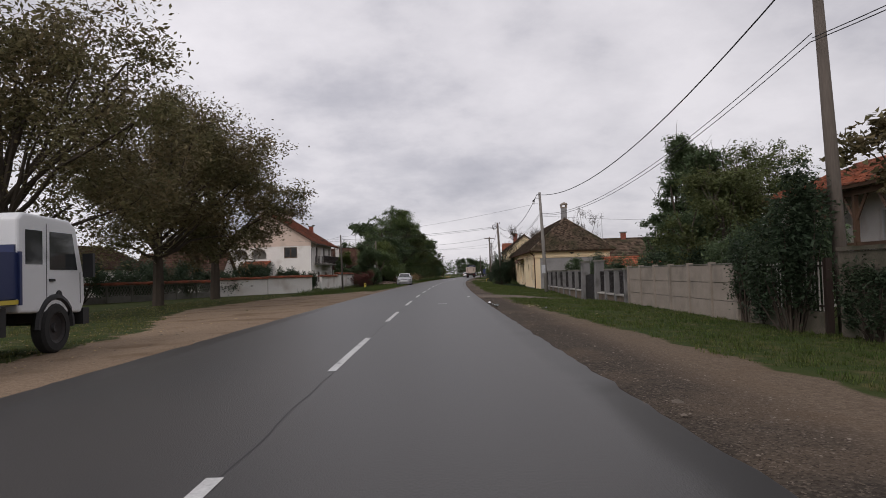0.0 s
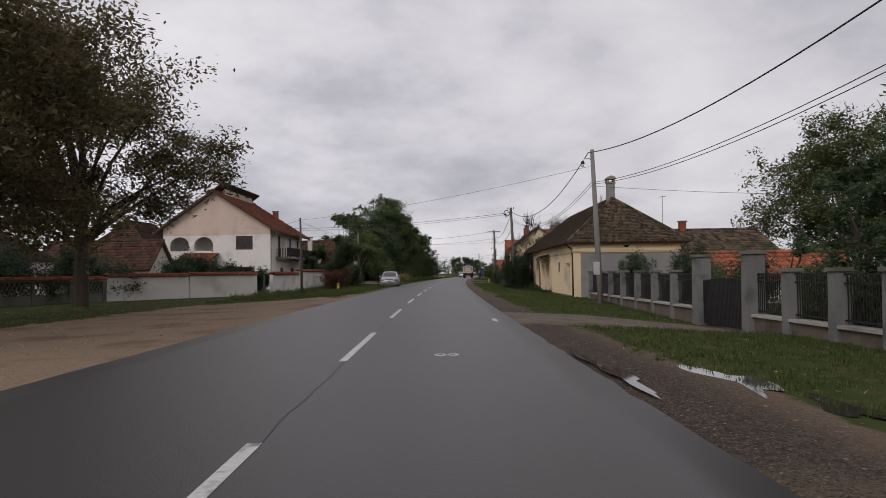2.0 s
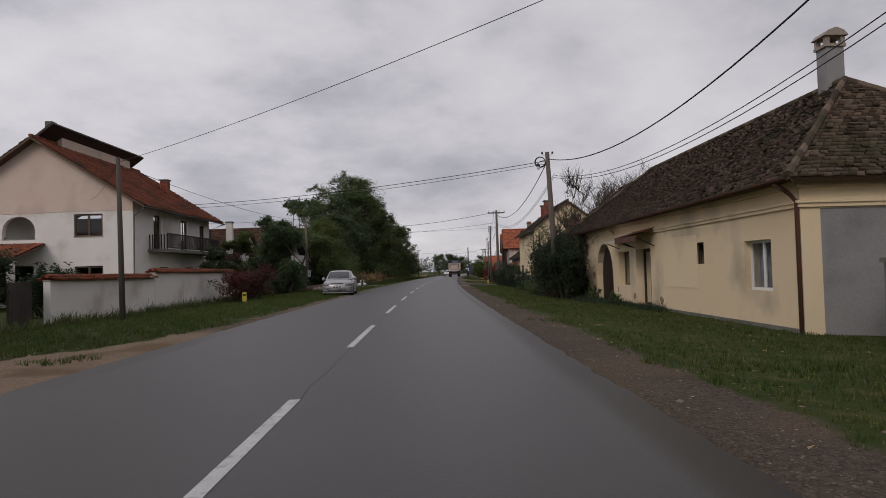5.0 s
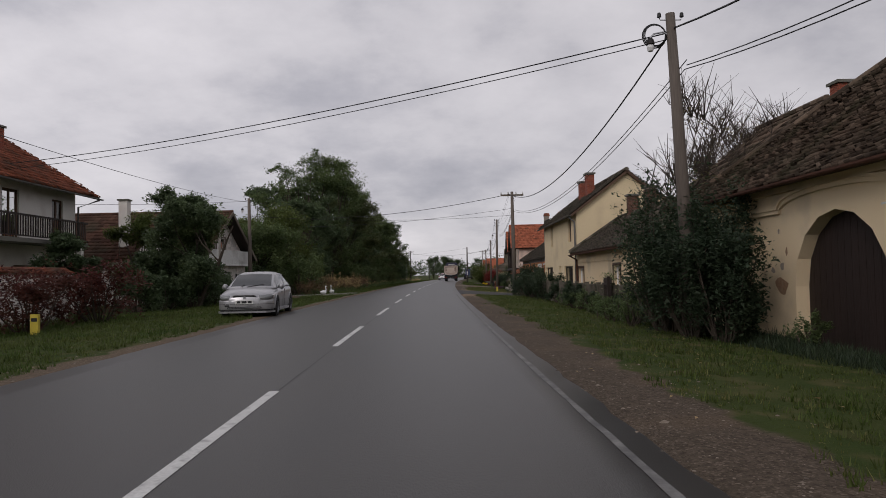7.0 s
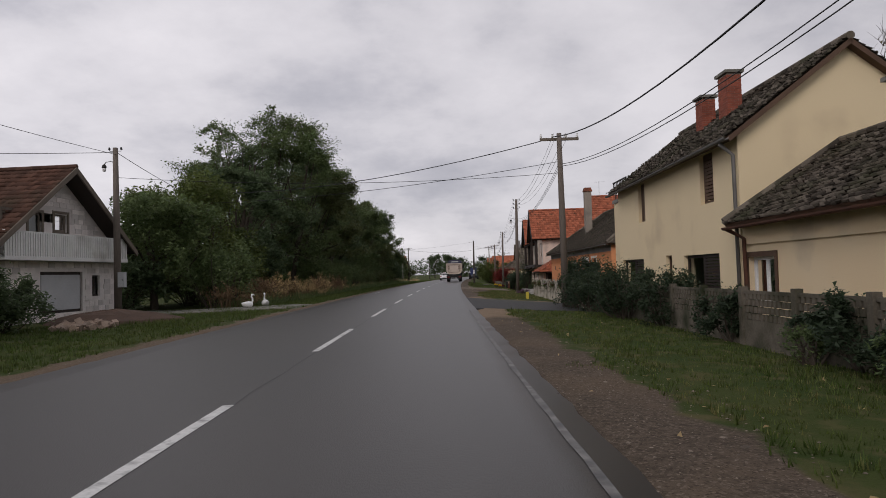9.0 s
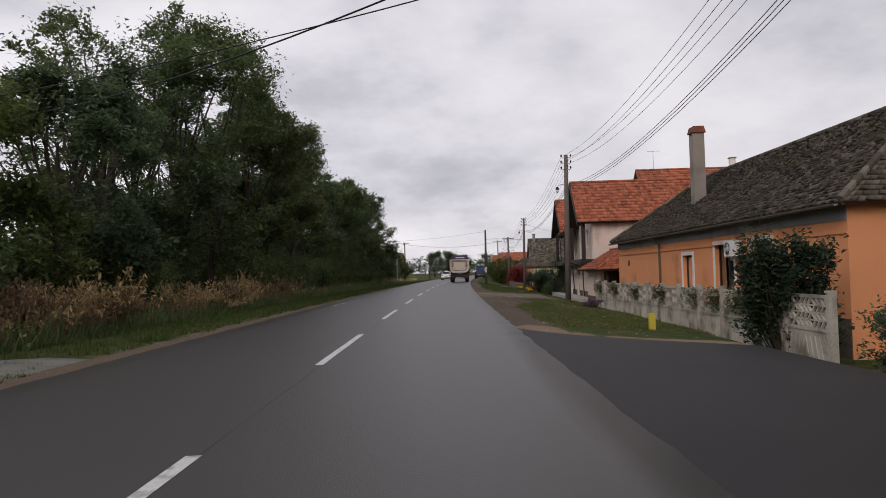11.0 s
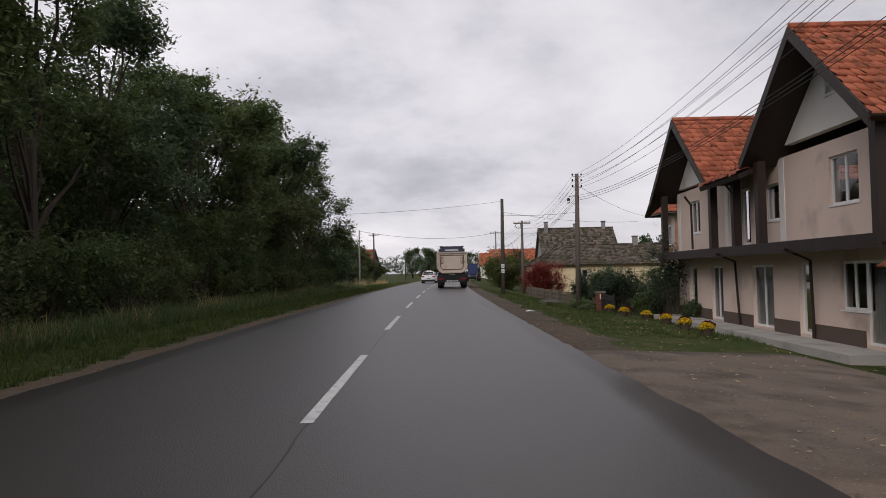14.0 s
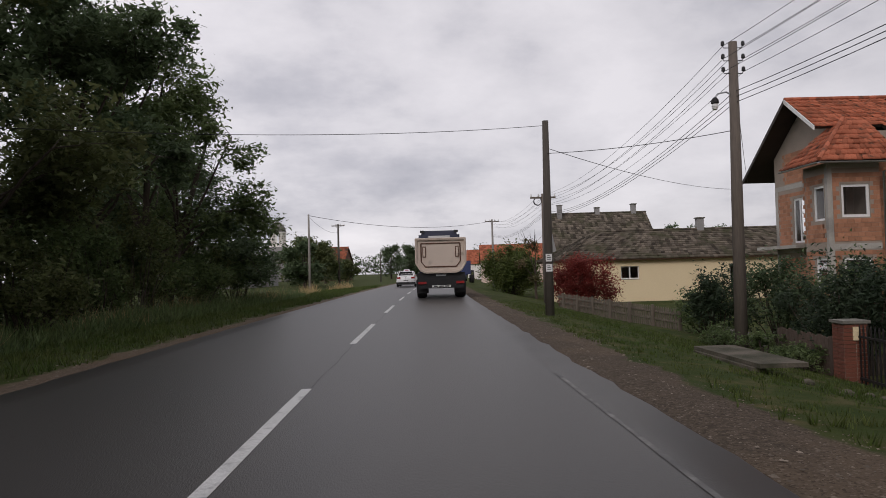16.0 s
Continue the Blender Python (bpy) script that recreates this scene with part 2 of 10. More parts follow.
    mortar=material("mortar", (0.34, 0.28, 0.23), (0.28, 0.24, 0.2), rough=0.95, fine=40, coarse=1.5, bump=0.3),
    brick_dark=material("dark_brick", (0.19, 0.062, 0.038), (0.14, 0.05, 0.033), rough=0.9, fine=40, coarse=3, bump=0.3, island=0.2),
    chimney_brick=material("chimney_brick", (0.3, 0.085, 0.05), (0.23, 0.07, 0.045), rough=0.9, fine=40, coarse=3, bump=0.3, island=0.2),
    sooty_brick=material("sooty_brick", (0.15, 0.075, 0.05), (0.09, 0.055, 0.042), rough=0.95, fine=40, coarse=3, bump=0.4, island=0.3),
    iron=material("dark_iron", (0.02, 0.02, 0.022), (0.04, 0.03, 0.025), rough=0.6, fine=50, coarse=4, bump=0.2, metal=0.4),
    rust=material("rusty_iron", (0.12, 0.05, 0.03), (0.07, 0.035, 0.025), rough=0.85, fine=50, coarse=4, bump=0.3),
    steel=material("galvanised_steel", (0.4, 0.41, 0.42), (0.33, 0.34, 0.35), rough=0.45, fine=40, coarse=3, bump=0.05, metal=0.8),
    gutter=material("dull_gutter", (0.2, 0.19, 0.18), (0.15, 0.14, 0.13), rough=0.6, fine=30, coarse=3, bump=0.1, metal=0.3),
    cable=material("black_cable", (0.015, 0.015, 0.016), rough=0.6, bump=0.0),
    ceramic=material("white_insulator", (0.75, 0.75, 0.72), rough=0.25, bump=0.0),
    plastic_grey=material("grey_box", (0.5, 0.51, 0.52), (0.44, 0.45, 0.46), rough=0.5, bump=0.05),
    black=material("black_plastic", (0.012, 0.012, 0.013), (0.02, 0.02, 0.021), rough=0.55, bump=0.05),
    rubber=material("tyre_rubber", (0.018, 0.018, 0.018), (0.03, 0.028, 0.026), rough=0.9, fine=60, coarse=3, bump=0.2),
    bark=material("bark", (0.055, 0.042, 0.032), (0.085, 0.068, 0.052), rough=0.95, fine=20, coarse=2, bump=0.8, stretch=(1, 1, 0.25)),
    curtain=material("curtain", (0.55, 0.53, 0.5), (0.45, 0.43, 0.42), rough=0.95, fine=10, coarse=6, bump=0.2, stretch=(6, 6, 0.3)),
    gravel=material("gravel_stone", (0.2, 0.165, 0.13), (0.09, 0.07, 0.052), rough=0.95, fine=30, coarse=4, bump=0.3, island=0.5),
    soil=material("dug_soil", (0.09, 0.055, 0.038), (0.06, 0.04, 0.03), rough=0.95, fine=20, coarse=3, bump=0.6),
    rubble=material("rubble_stone", (0.34, 0.26, 0.2), (0.28, 0.2, 0.15), rough=0.95, fine=30, coarse=4, bump=0.3, island=0.35),
    stone_white=material("white_stone", (0.74, 0.69, 0.66), (0.62, 0.57, 0.54), rough=0.8, fine=30, coarse=3, bump=0.3, island=0.2),
    plaque=material("yellow_plastic", (0.58, 0.46, 0.06), (0.52, 0.41, 0.05), rough=0.5, bump=0.05),
    glass=glass_material("window_glass", (0.75, 0.8, 0.82), 0.8),
    car_glass=glass_material("car_glass", (0.5, 0.55, 0.55), 0.35),
    leaf_walnut=leaf_material("walnut_leaf", (0.15, 0.145, 0.07), (0.205, 0.145, 0.085)),
    leaf_green=leaf_material("green_leaf", (0.115, 0.165, 0.066), (0.15, 0.185, 0.072)),
    leaf_olive=leaf_material("olive_leaf", (0.115, 0.14, 0.055), (0.14, 0.148, 0.06)),
    leaf_hedge=leaf_material("hedge_leaf", (0.045, 0.07, 0.04), (0.065, 0.085, 0.045)),
    leaf_dark=leaf_material("dark_leaf", (0.098, 0.142, 0.072), (0.125, 0.162, 0.077)),
    leaf_light=leaf_material("light_leaf", (0.1, 0.14, 0.038), (0.13, 0.14, 0.045)),
    leaf_red=leaf_material("red_leaf", (0.29, 0.055, 0.045), (0.17, 0.045, 0.035)),
    leaf_maroon=leaf_material("maroon_leaf", (0.12, 0.038, 0.032), (0.085, 0.045, 0.03)),
    grass=leaf_material("grass_blade", (0.062, 0.1, 0.022), (0.115, 0.128, 0.038)),
    grass_dry=leaf_material("dry_grass_blade", (0.13, 0.15, 0.045), (0.2, 0.17, 0.075)),
    straw=leaf_material("dry_stalk", (0.5, 0.37, 0.19), (0.34, 0.24, 0.11)),
    weed_brown=leaf_material("withered_weed", (0.24, 0.15, 0.095), (0.16, 0.12, 0.06)),
    flower_yellow=leaf_material("yellow_flower", (0.8, 0.56, 0.02), (0.72, 0.5, 0.02)),
    flower_white=leaf_material("white_flower", (0.7, 0.68, 0.68), (0.6, 0.5, 0.55)),
    flower_pink=leaf_material("pink_flower", (0.2, 0.1, 0.17), (0.08, 0.075, 0.05)),
    flower_red=leaf_material("red_flower", (0.16, 0.025, 0.035), (0.09, 0.02, 0.025)),
)


# ---- the road's line and the lie of the land: s metres along the road, d metres to the right of its centre line ----
def centre(s):
    u = s / 100
    return -1.561 + 2.475 * u * u - 0.019 * u ** 3


def heading(s):
    u = s / 100
    return math.atan(0.0495 * u - 0.00057 * u * u)


def land(s, d):
    if d > 3.6:
        dip = 0.2 * min(1, max(0, (s - 36) / 4)) * min(1, max(0, (56 - s) / 12)) * min(1, max(0, (d - 6) / 4))
        f = min(1, max(0, (s - 109) / 12))
        deep = 0.079 * (d - 3.6) if d < 8.4 else 0.38 + 0.5 * (d - 8.4) if d < 9.6 else 0.98 + 0.05 * (min(d, 12) - 9.6)
        g = min(1, max(0, (s - 169) / 6))
        deeper = 0.104 * (d - 3.6) if d < 6 else 0.25 + 0.229 * (d - 6) if d < 8.4 else min(1.15, 0.8 + 0.2 * (d - 8.4))
        return -dip - (1 - f) * 0.05 * (min(d, 12) - 3.6) - f * (deep * (1 - g) + deeper * g)
    if d < -4:
        return -0.02 * (min(-d, 10) - 4)
    return 0.0


def spot(s, d, z=None):
    return Vector((centre(s) + d, s, land(s, d) if z is None else z))


def at(s, d, z=None, turn=0.0):
    """A pose at that spot, its y along the road and its x to the right."""
    p = spot(s, d, z)
    return pose(p.x, p.y, p.z, 0, 0, turn - math.degrees(heading(s)))


# ---- mesh building ----
class Shape:
    """Vertices and faces put together piece by piece."""

    def __init__(self):
        self.v, self.f, self.weld = [], [], False

    def add(self, verts, faces):
        o = len(self.v)
        self.v += [tuple(p) for p in verts]
        self.f += [tuple(i + o for i in q) for q in faces]
        return self

    def box(self, x0, y0, z0, x1, y1, z1, m=None):
        p = [(x, y, z) for z in (z0, z1) for y in (y0, y1) for x in (x0, x1)]
        if m is not None:
            p = [m @ Vector(q) for q in p]
        return self.add(p, [(0, 2, 3, 1), (4, 5, 7, 6), (0, 1, 5, 4), (2, 6, 7, 3), (0, 4, 6, 2), (1, 3, 7, 5)])

    def prism(self, outline, frame_of, a, b):
        """The outline of (u, w) pairs pushed from a to b; frame_of(u, w, t) gives the place."""
        n = len(outline)
        p = [frame_of(u, w, a) for u, w in outline] + [frame_of(u, w, b) for u, w in outline]
        return self.add(p, [tuple(range(n))[::-1], tuple(range(n, 2 * n))] + [(i, (i + 1) % n, n + (i + 1) % n, n + i) for i in range(n)])

    def tube(self, points, radius, sides=6):
        points = [Vector(p) for p in points]
        radii = radius if isinstance(radius, (list, tuple)) else [radius] * len(points)
        rings = []
        for i, p in enumerate(points):
            t = (points[min(i + 1, len(points) - 1)] - points[max(i - 1, 0)]).normalized()
            u = t.cross(Vector((0.3, 0.5, 0.81) if abs(t.z) < 0.9 else (1, 0, 0))).normalized()
            w = t.cross(u)
            rings.append([p + float(radii[i]) * (math.cos(a) * u + math.sin(a) * w) for a in (2 * math.pi * k / sides for k in range(sides))])
        faces = [(j * sides + k, j * sides + (k + 1) % sides, (j + 1) * sides + (k + 1) % sides, (j + 1) * sides + k) for j in range(len(rings) - 1) for k in range(sides)]
        faces += [tuple(range(sides))[::-1], tuple(range((len(rings) - 1) * sides, len(rings) * sides))]
        return self.add([q for r in rings for q in r], faces)

    def lathe(self, profile, sides=16, m=None, caps=True):
        """Radius and height pairs turned round z."""
        m = m or Matrix()
        rings = [[m @ Vector((r * math.cos(2 * math.pi * k / sides), r * math.sin(2 * math.pi * k / sides), z)) for k in range(sides)] for r, z in profile]
        faces = [(j * sides + k, j * sides + (k + 1) % sides, (j + 1) * sides + (k + 1) % sides, (j + 1) * sides + k) for j in range(len(rings) - 1) for k in range(sides)]
        if caps:
            faces += [tuple(range(sides))[::-1], tuple(range((len(rings) - 1) * sides, len(rings) * sides))]
        return self.add([q for r in rings for q in r], faces)

    def loft(self, rings, closed=True, caps=True):
        n = len(rings[0])
        span = n if closed else n - 1
        faces = [(j * n + k, j * n + (k + 1) % n, (j + 1) * n + (k + 1) % n, (j + 1) * n + k) for j in range(len(rings) - 1) for k in range(span)]
        if caps:
            faces += [tuple(range(n))[::-1], tuple(range((len(rings) - 1) * n, len(rings) * n))]
        return self.add([q for r in rings for q in r], faces)

    def slab(self, a, b, c, d, thick):
        """A four-cornered plate hung under its corners, which run round it."""
        a, b, c, d = (Vector(p) for p in (a, b, c, d))
        nrm = ((b - a).cross(d - a)).normalized()
        if nrm.z < 0:
            nrm = -nrm
        low = [p - nrm * thick for p in (a, b, c, d)]
        return self.add([a, b, c, d, *low], [(0, 1, 2, 3), (7, 6, 5, 4), (0, 4, 5, 1), (1, 5, 6, 2), (2, 6, 7, 3), (3, 7, 4, 0)])

    def wall(self, origin, along, inward, length, z0, z1, thick, holes=()):
        """An upright wall with openings (u0, u1, z0, z1) through it."""
        self.weld = True
        o, al, inw = Vector(origin), Vector(along), Vector(inward)
        cuts = sorted({0.0, length, *[h[0] for h in holes], *[h[1] for h in holes]})
        for u0, u1 in zip(cuts, cuts[1:]):
            if u1 - u0 < 1e-4:
                continue
            mid = (u0 + u1) / 2
            spans, low = [], z0
            for h in sorted((h for h in holes if h[0] <= mid <= h[1]), key=lambda h: h[2]):
                spans.append((low, h[2]))
                low = h[3]
            spans.append((low, z1))
            for a, b in spans:
                if b - a > 1e-3:
                    p = [o + al * u + inw * t + Vector((0, 0, z)) for z in (a, b) for t in (0, thick) for u in (u0, u1)]
                    self.add(p, [(0, 2, 3, 1), (4, 5, 7, 6), (0, 1, 5, 4), (2, 6, 7, 3), (0, 4, 6, 2), (1, 3, 7, 5)])
        return self

    def mesh(self, name, mat, smooth=False):
        me = bpy.data.meshes.new(name)
        me.from_pydata([tuple(p) for p in self.v], [], self.f)
        me.materials.append(mat)
        me.validate()
        b = bmesh.new()
        b.from_mesh(me)
        if self.weld:
            bmesh.ops.remove_doubles(b, verts=b.verts, dist=0.0005)
        bmesh.ops.recalc_face_normals(b, faces=b.faces)
        b.to_mesh(me)
        b.free()
        if smooth:
            me.polygons.foreach_set("use_smooth", [True] * len(me.polygons))
        return me


def part(name, shape, mat, parent, label="", smooth=False):
    ob = new(name, shape.mesh(name, mat, smooth) if isinstance(shape, Shape) else shape)
    ob.parent = parent
    if label:
        ob["label"] = label
    return ob


def thing(name, m, label, category, group="", kind=""):
    ob = new(name)
    ob.empty_display_size = 0.2
    ob.matrix_world = m
    return tagged(ob, label, category, group, kind)


def single(name, shape, mat, m, label, category, group="", kind="", smooth=False):
    ob = new(name, shape.mesh(name, mat, smooth))
    ob.matrix_world = m
    return tagged(ob, label, category, group, kind)


def raw_mesh(name, verts, faces, mat):
    me = bpy.data.meshes.new(name)
    verts, faces = np.asarray(verts, np.float32), np.asarray(faces, np.int32)
    me.vertices.add(len(verts))
    me.vertices.foreach_set("co", verts.ravel())
    k = faces.shape[1]
    me.loops.add(faces.size)
    me.loops.foreach_set("vertex_index", faces.ravel())
    me.polygons.add(len(faces))
    me.polygons.foreach_set("loop_start", np.arange(0, faces.size, k, dtype=np.int32))
    me.materials.append(mat)
    me.update(calc_edges=True)
    return me


def tiles(parent, a, b, c, d, mat, w=0.24, h=0.34, wave=0.035, seed=1, name="roof_tiles", lift=0.06):
    """Roof tiles over the plane from the eave a-b up to the ridge d-c (d over a, c over b), all in one mesh."""
    rng = np.random.default_rng(seed)
    a, b, c, d = (np.array(p, float) for p in (a, b, c, d))
    up = ((d - a) + (c - b)) / 2
    rows = max(2, int(np.linalg.norm(up) / h))
    along = (b - a) / np.linalg.norm(b - a)
    nrm = np.cross(along, up / np.linalg.norm(up))
    if nrm[2] < 0:
        nrm = -nrm
    # pantiles, or flat plain tiles with open joints
    prof = [(0.0, 0.25), (0.3, 1.0), (0.62, 0.35), (1.0, 0.0)] if wave > 0.021 else [(0.03, 0.4), (0.95, 0.4)]
    m = len(prof)
    V, F = [], []
    for j in range(rows):
        v0, v1 = j / rows, min(1.0, (j + 1.25) / rows)
        l0, r0, l1, r1 = a + (d - a) * v0, b + (c - b) * v0, a + (d - a) * v1, b + (c - b) * v1
        k = int(round(np.dot(r0 - l0, along) / w))
        if k < 1:
            continue
        for i in range(k):
            jit, q = rng.normal(0.02, 0.014), rng.normal(0, 0.016)
            base = len(V)
            for u, z in prof:
                f0 = (i + u * 1.02) / k
                p0, p1 = l0 + (r0 - l0) * f0, l1 + (r1 - l1) * min(1, f0)
                V.append(p0 + nrm * (lift + wave * z + jit) - up / np.linalg.norm(up) * (0.02 + q))
                V.append(p1 + nrm * (0.004 + wave * z))
            for u, z in prof:
                f0 = (i + u * 1.02) / k
                V.append(l0 + (r0 - l0) * f0 + nrm * (0.005 + jit) - up / np.linalg.norm(up) * 0.02)
            for t in range(m - 1):
                F.append((base + 2 * t, base + 2 * t + 2, base + 2 * t + 3, base + 2 * t + 1))
                F.append((base + 2 * m + t, base + 2 * m + 1 + t, base + 2 * t + 2, base + 2 * t))
    ob = new(name, raw_mesh(name, V, F, mat))
    ob.parent = parent
    ob["kind"] = "stuff"
    return ob


def ridge_caps(parent, a, b, mat, r=0.11, step=0.36, name="ridge_tiles"):
    a, b = Vector(a), Vector(b)
    n = max(1, int((b - a).length / step))
    sh = Shape()
    for i in range(n):
        p, q = a.lerp(b, i / n), a.lerp(b, (i + 1.12) / n)
        sh.tube([p + Vector((0, 0, 0.01)), q + Vector((0, 0, 0.03))], [r, r * 0.85], 8)
    ob = part(name, sh, mat, parent)
    ob["kind"] = "stuff"
    return ob


def window(parent, m, w, h, frame_mat, split=2, sill=True, depth=0.06, border=0.07, sill_mat=None, curtain=0.0, bar_at=None):
    """A window in the plane x-z of m, looking along -y, its lower corner at the origin: frame with panes and a sill."""
    sh = Shape()
    sh.box(0, 0, 0, w, depth, border, m).box(0, 0, h - border, w, depth, h, m).box(0, 0, border, border, depth, h - border, m).box(w - border, 0, border, w, depth, h - border, m)
    for i in range(1, split):
        x = w * i / split
        sh.box(x - border * 0.6, 0.003, border, x + border * 0.6, depth - 0.003, h - border, m)
    if bar_at:
        sh.box(border, 0.004, h * bar_at - border / 2, w - border, depth - 0.004, h * bar_at + border / 2, m)
    ob = part("window", sh, frame_mat, parent)
    for i in range(split):
        x0, x1 = w * i / split + border * 0.5, w * (i + 1) / split - border * 0.5
        g = part("pane", Shape().add([m @ Vector(p) for p in ((x0, depth * 0.5, border * 0.5), (x1, depth * 0.5, border * 0.5), (x1, depth * 0.5, h - border * 0.5), (x0, depth * 0.5, h - border * 0.5))], [(0, 1, 2, 3)]), M["glass"], ob)
        g.visible_shadow = False
    if sill:
        part("sill", Shape().box(-0.06, -0.1, -0.05, w + 0.06, depth, -0.003, m), sill_mat or M["concrete"], ob)
    if curtain:
        sc = Shape()
        n = 14
        for i in range(n):
            x0, x1 = w * curtain * i / n, w * curtain * (i + 1) / n
            y = depth + 0.1 + 0.03 * (i % 2)
            y2 = depth + 0.1 + 0.03 * ((i + 1) % 2)
            sc.add([m @ Vector(p) for p in ((x0, y, 0), (x1, y2, 0), (x1, y2, h), (x0, y, h))], [(0, 1, 2, 3)])
        part("curtain", sc, M["curtain"], ob)
    return ob


def facing(x, y, z, turn):
    """A window's or door's pose in a house: turn 0 looks towards -y, 90 towards +x, -90 towards -x, 180 towards +y."""
    return pose(x, y, z, 0, 0, turn)


# ---- plants ----
LEAF = np.array([(-0.5, -0.12, 0), (0.55, 0.05, 0.1), (-0.2, 0.42, 0.04)])
BLADE = np.array([(-0.5, 0, 0.05), (-0.05, -0.21, 0.0), (0.5, 0, -0.06), (-0.05, 0.21, 0.0)])


def leaf_mesh(name, centres, size, mat, rng, flat=0.5, form=LEAF):
    """One leaf at each centre, turned at random."""
    n, k = len(centres), len(form)
    yaw, tilt, roll = rng.uniform(0, 2 * np.pi, n), rng.normal(0, flat, n), rng.normal(0, flat, n)
    sz = size * rng.uniform(0.6, 1.35, n)
    cy, sy, ct, st, cr, sr = np.cos(yaw), np.sin(yaw), np.cos(tilt), np.sin(tilt), np.cos(roll), np.sin(roll)
    out = np.empty((n, k, 3), np.float32)
    for i, (x, y, z) in enumerate(form):
        y2, z2 = y * cr - z * sr, y * sr + z * cr
        x3, z3 = x * ct + z2 * st, -x * st + z2 * ct
        out[:, i, 0] = centres[:, 0] + sz * (x3 * cy - y2 * sy)
        out[:, i, 1] = centres[:, 1] + sz * (x3 * sy + y2 * cy)
        out[:, i, 2] = centres[:, 2] + sz * z3
    return raw_mesh(name, out.reshape(-1, 3), np.arange(k * n).reshape(n, k), mat)


def limb_points(rng, start, end, bend):
    start, end = np.array(start, float), np.array(end, float)
    mid = (start + end) / 2 + rng.normal(0, bend, 3)
    return [tuple(start), tuple((start + mid) / 2 + rng.normal(0, bend * 0.3, 3)), tuple(mid), tuple((mid + end) / 2 + rng.normal(0, bend * 0.3, 3)), tuple(end)]


def unit(rng, n):
    g = rng.normal(0, 1, (n, 3))
    return g / (np.linalg.norm(g, axis=1)[:, None] + 1e-6)


def sprays(rng, q, r, leaves, squash=0.75, twigs=7):
    """Leaf places round q: small sprays at the ends of twigs, with air between them."""
    twigs = max(2, int(twigs * rng.uniform(0.7, 1.3)))
    tips = unit(rng, twigs) * (r * rng.uniform(0.35, 1.1, twigs))[:, None]
    own = rng.integers(0, twigs, leaves)
    fine = rng.normal(0, r * 0.2, (leaves, 3))
    back = rng.random(leaves)[:, None] ** 0.45
    return q + (tips[own] * back + fine) * np.array([1, 1, squash])


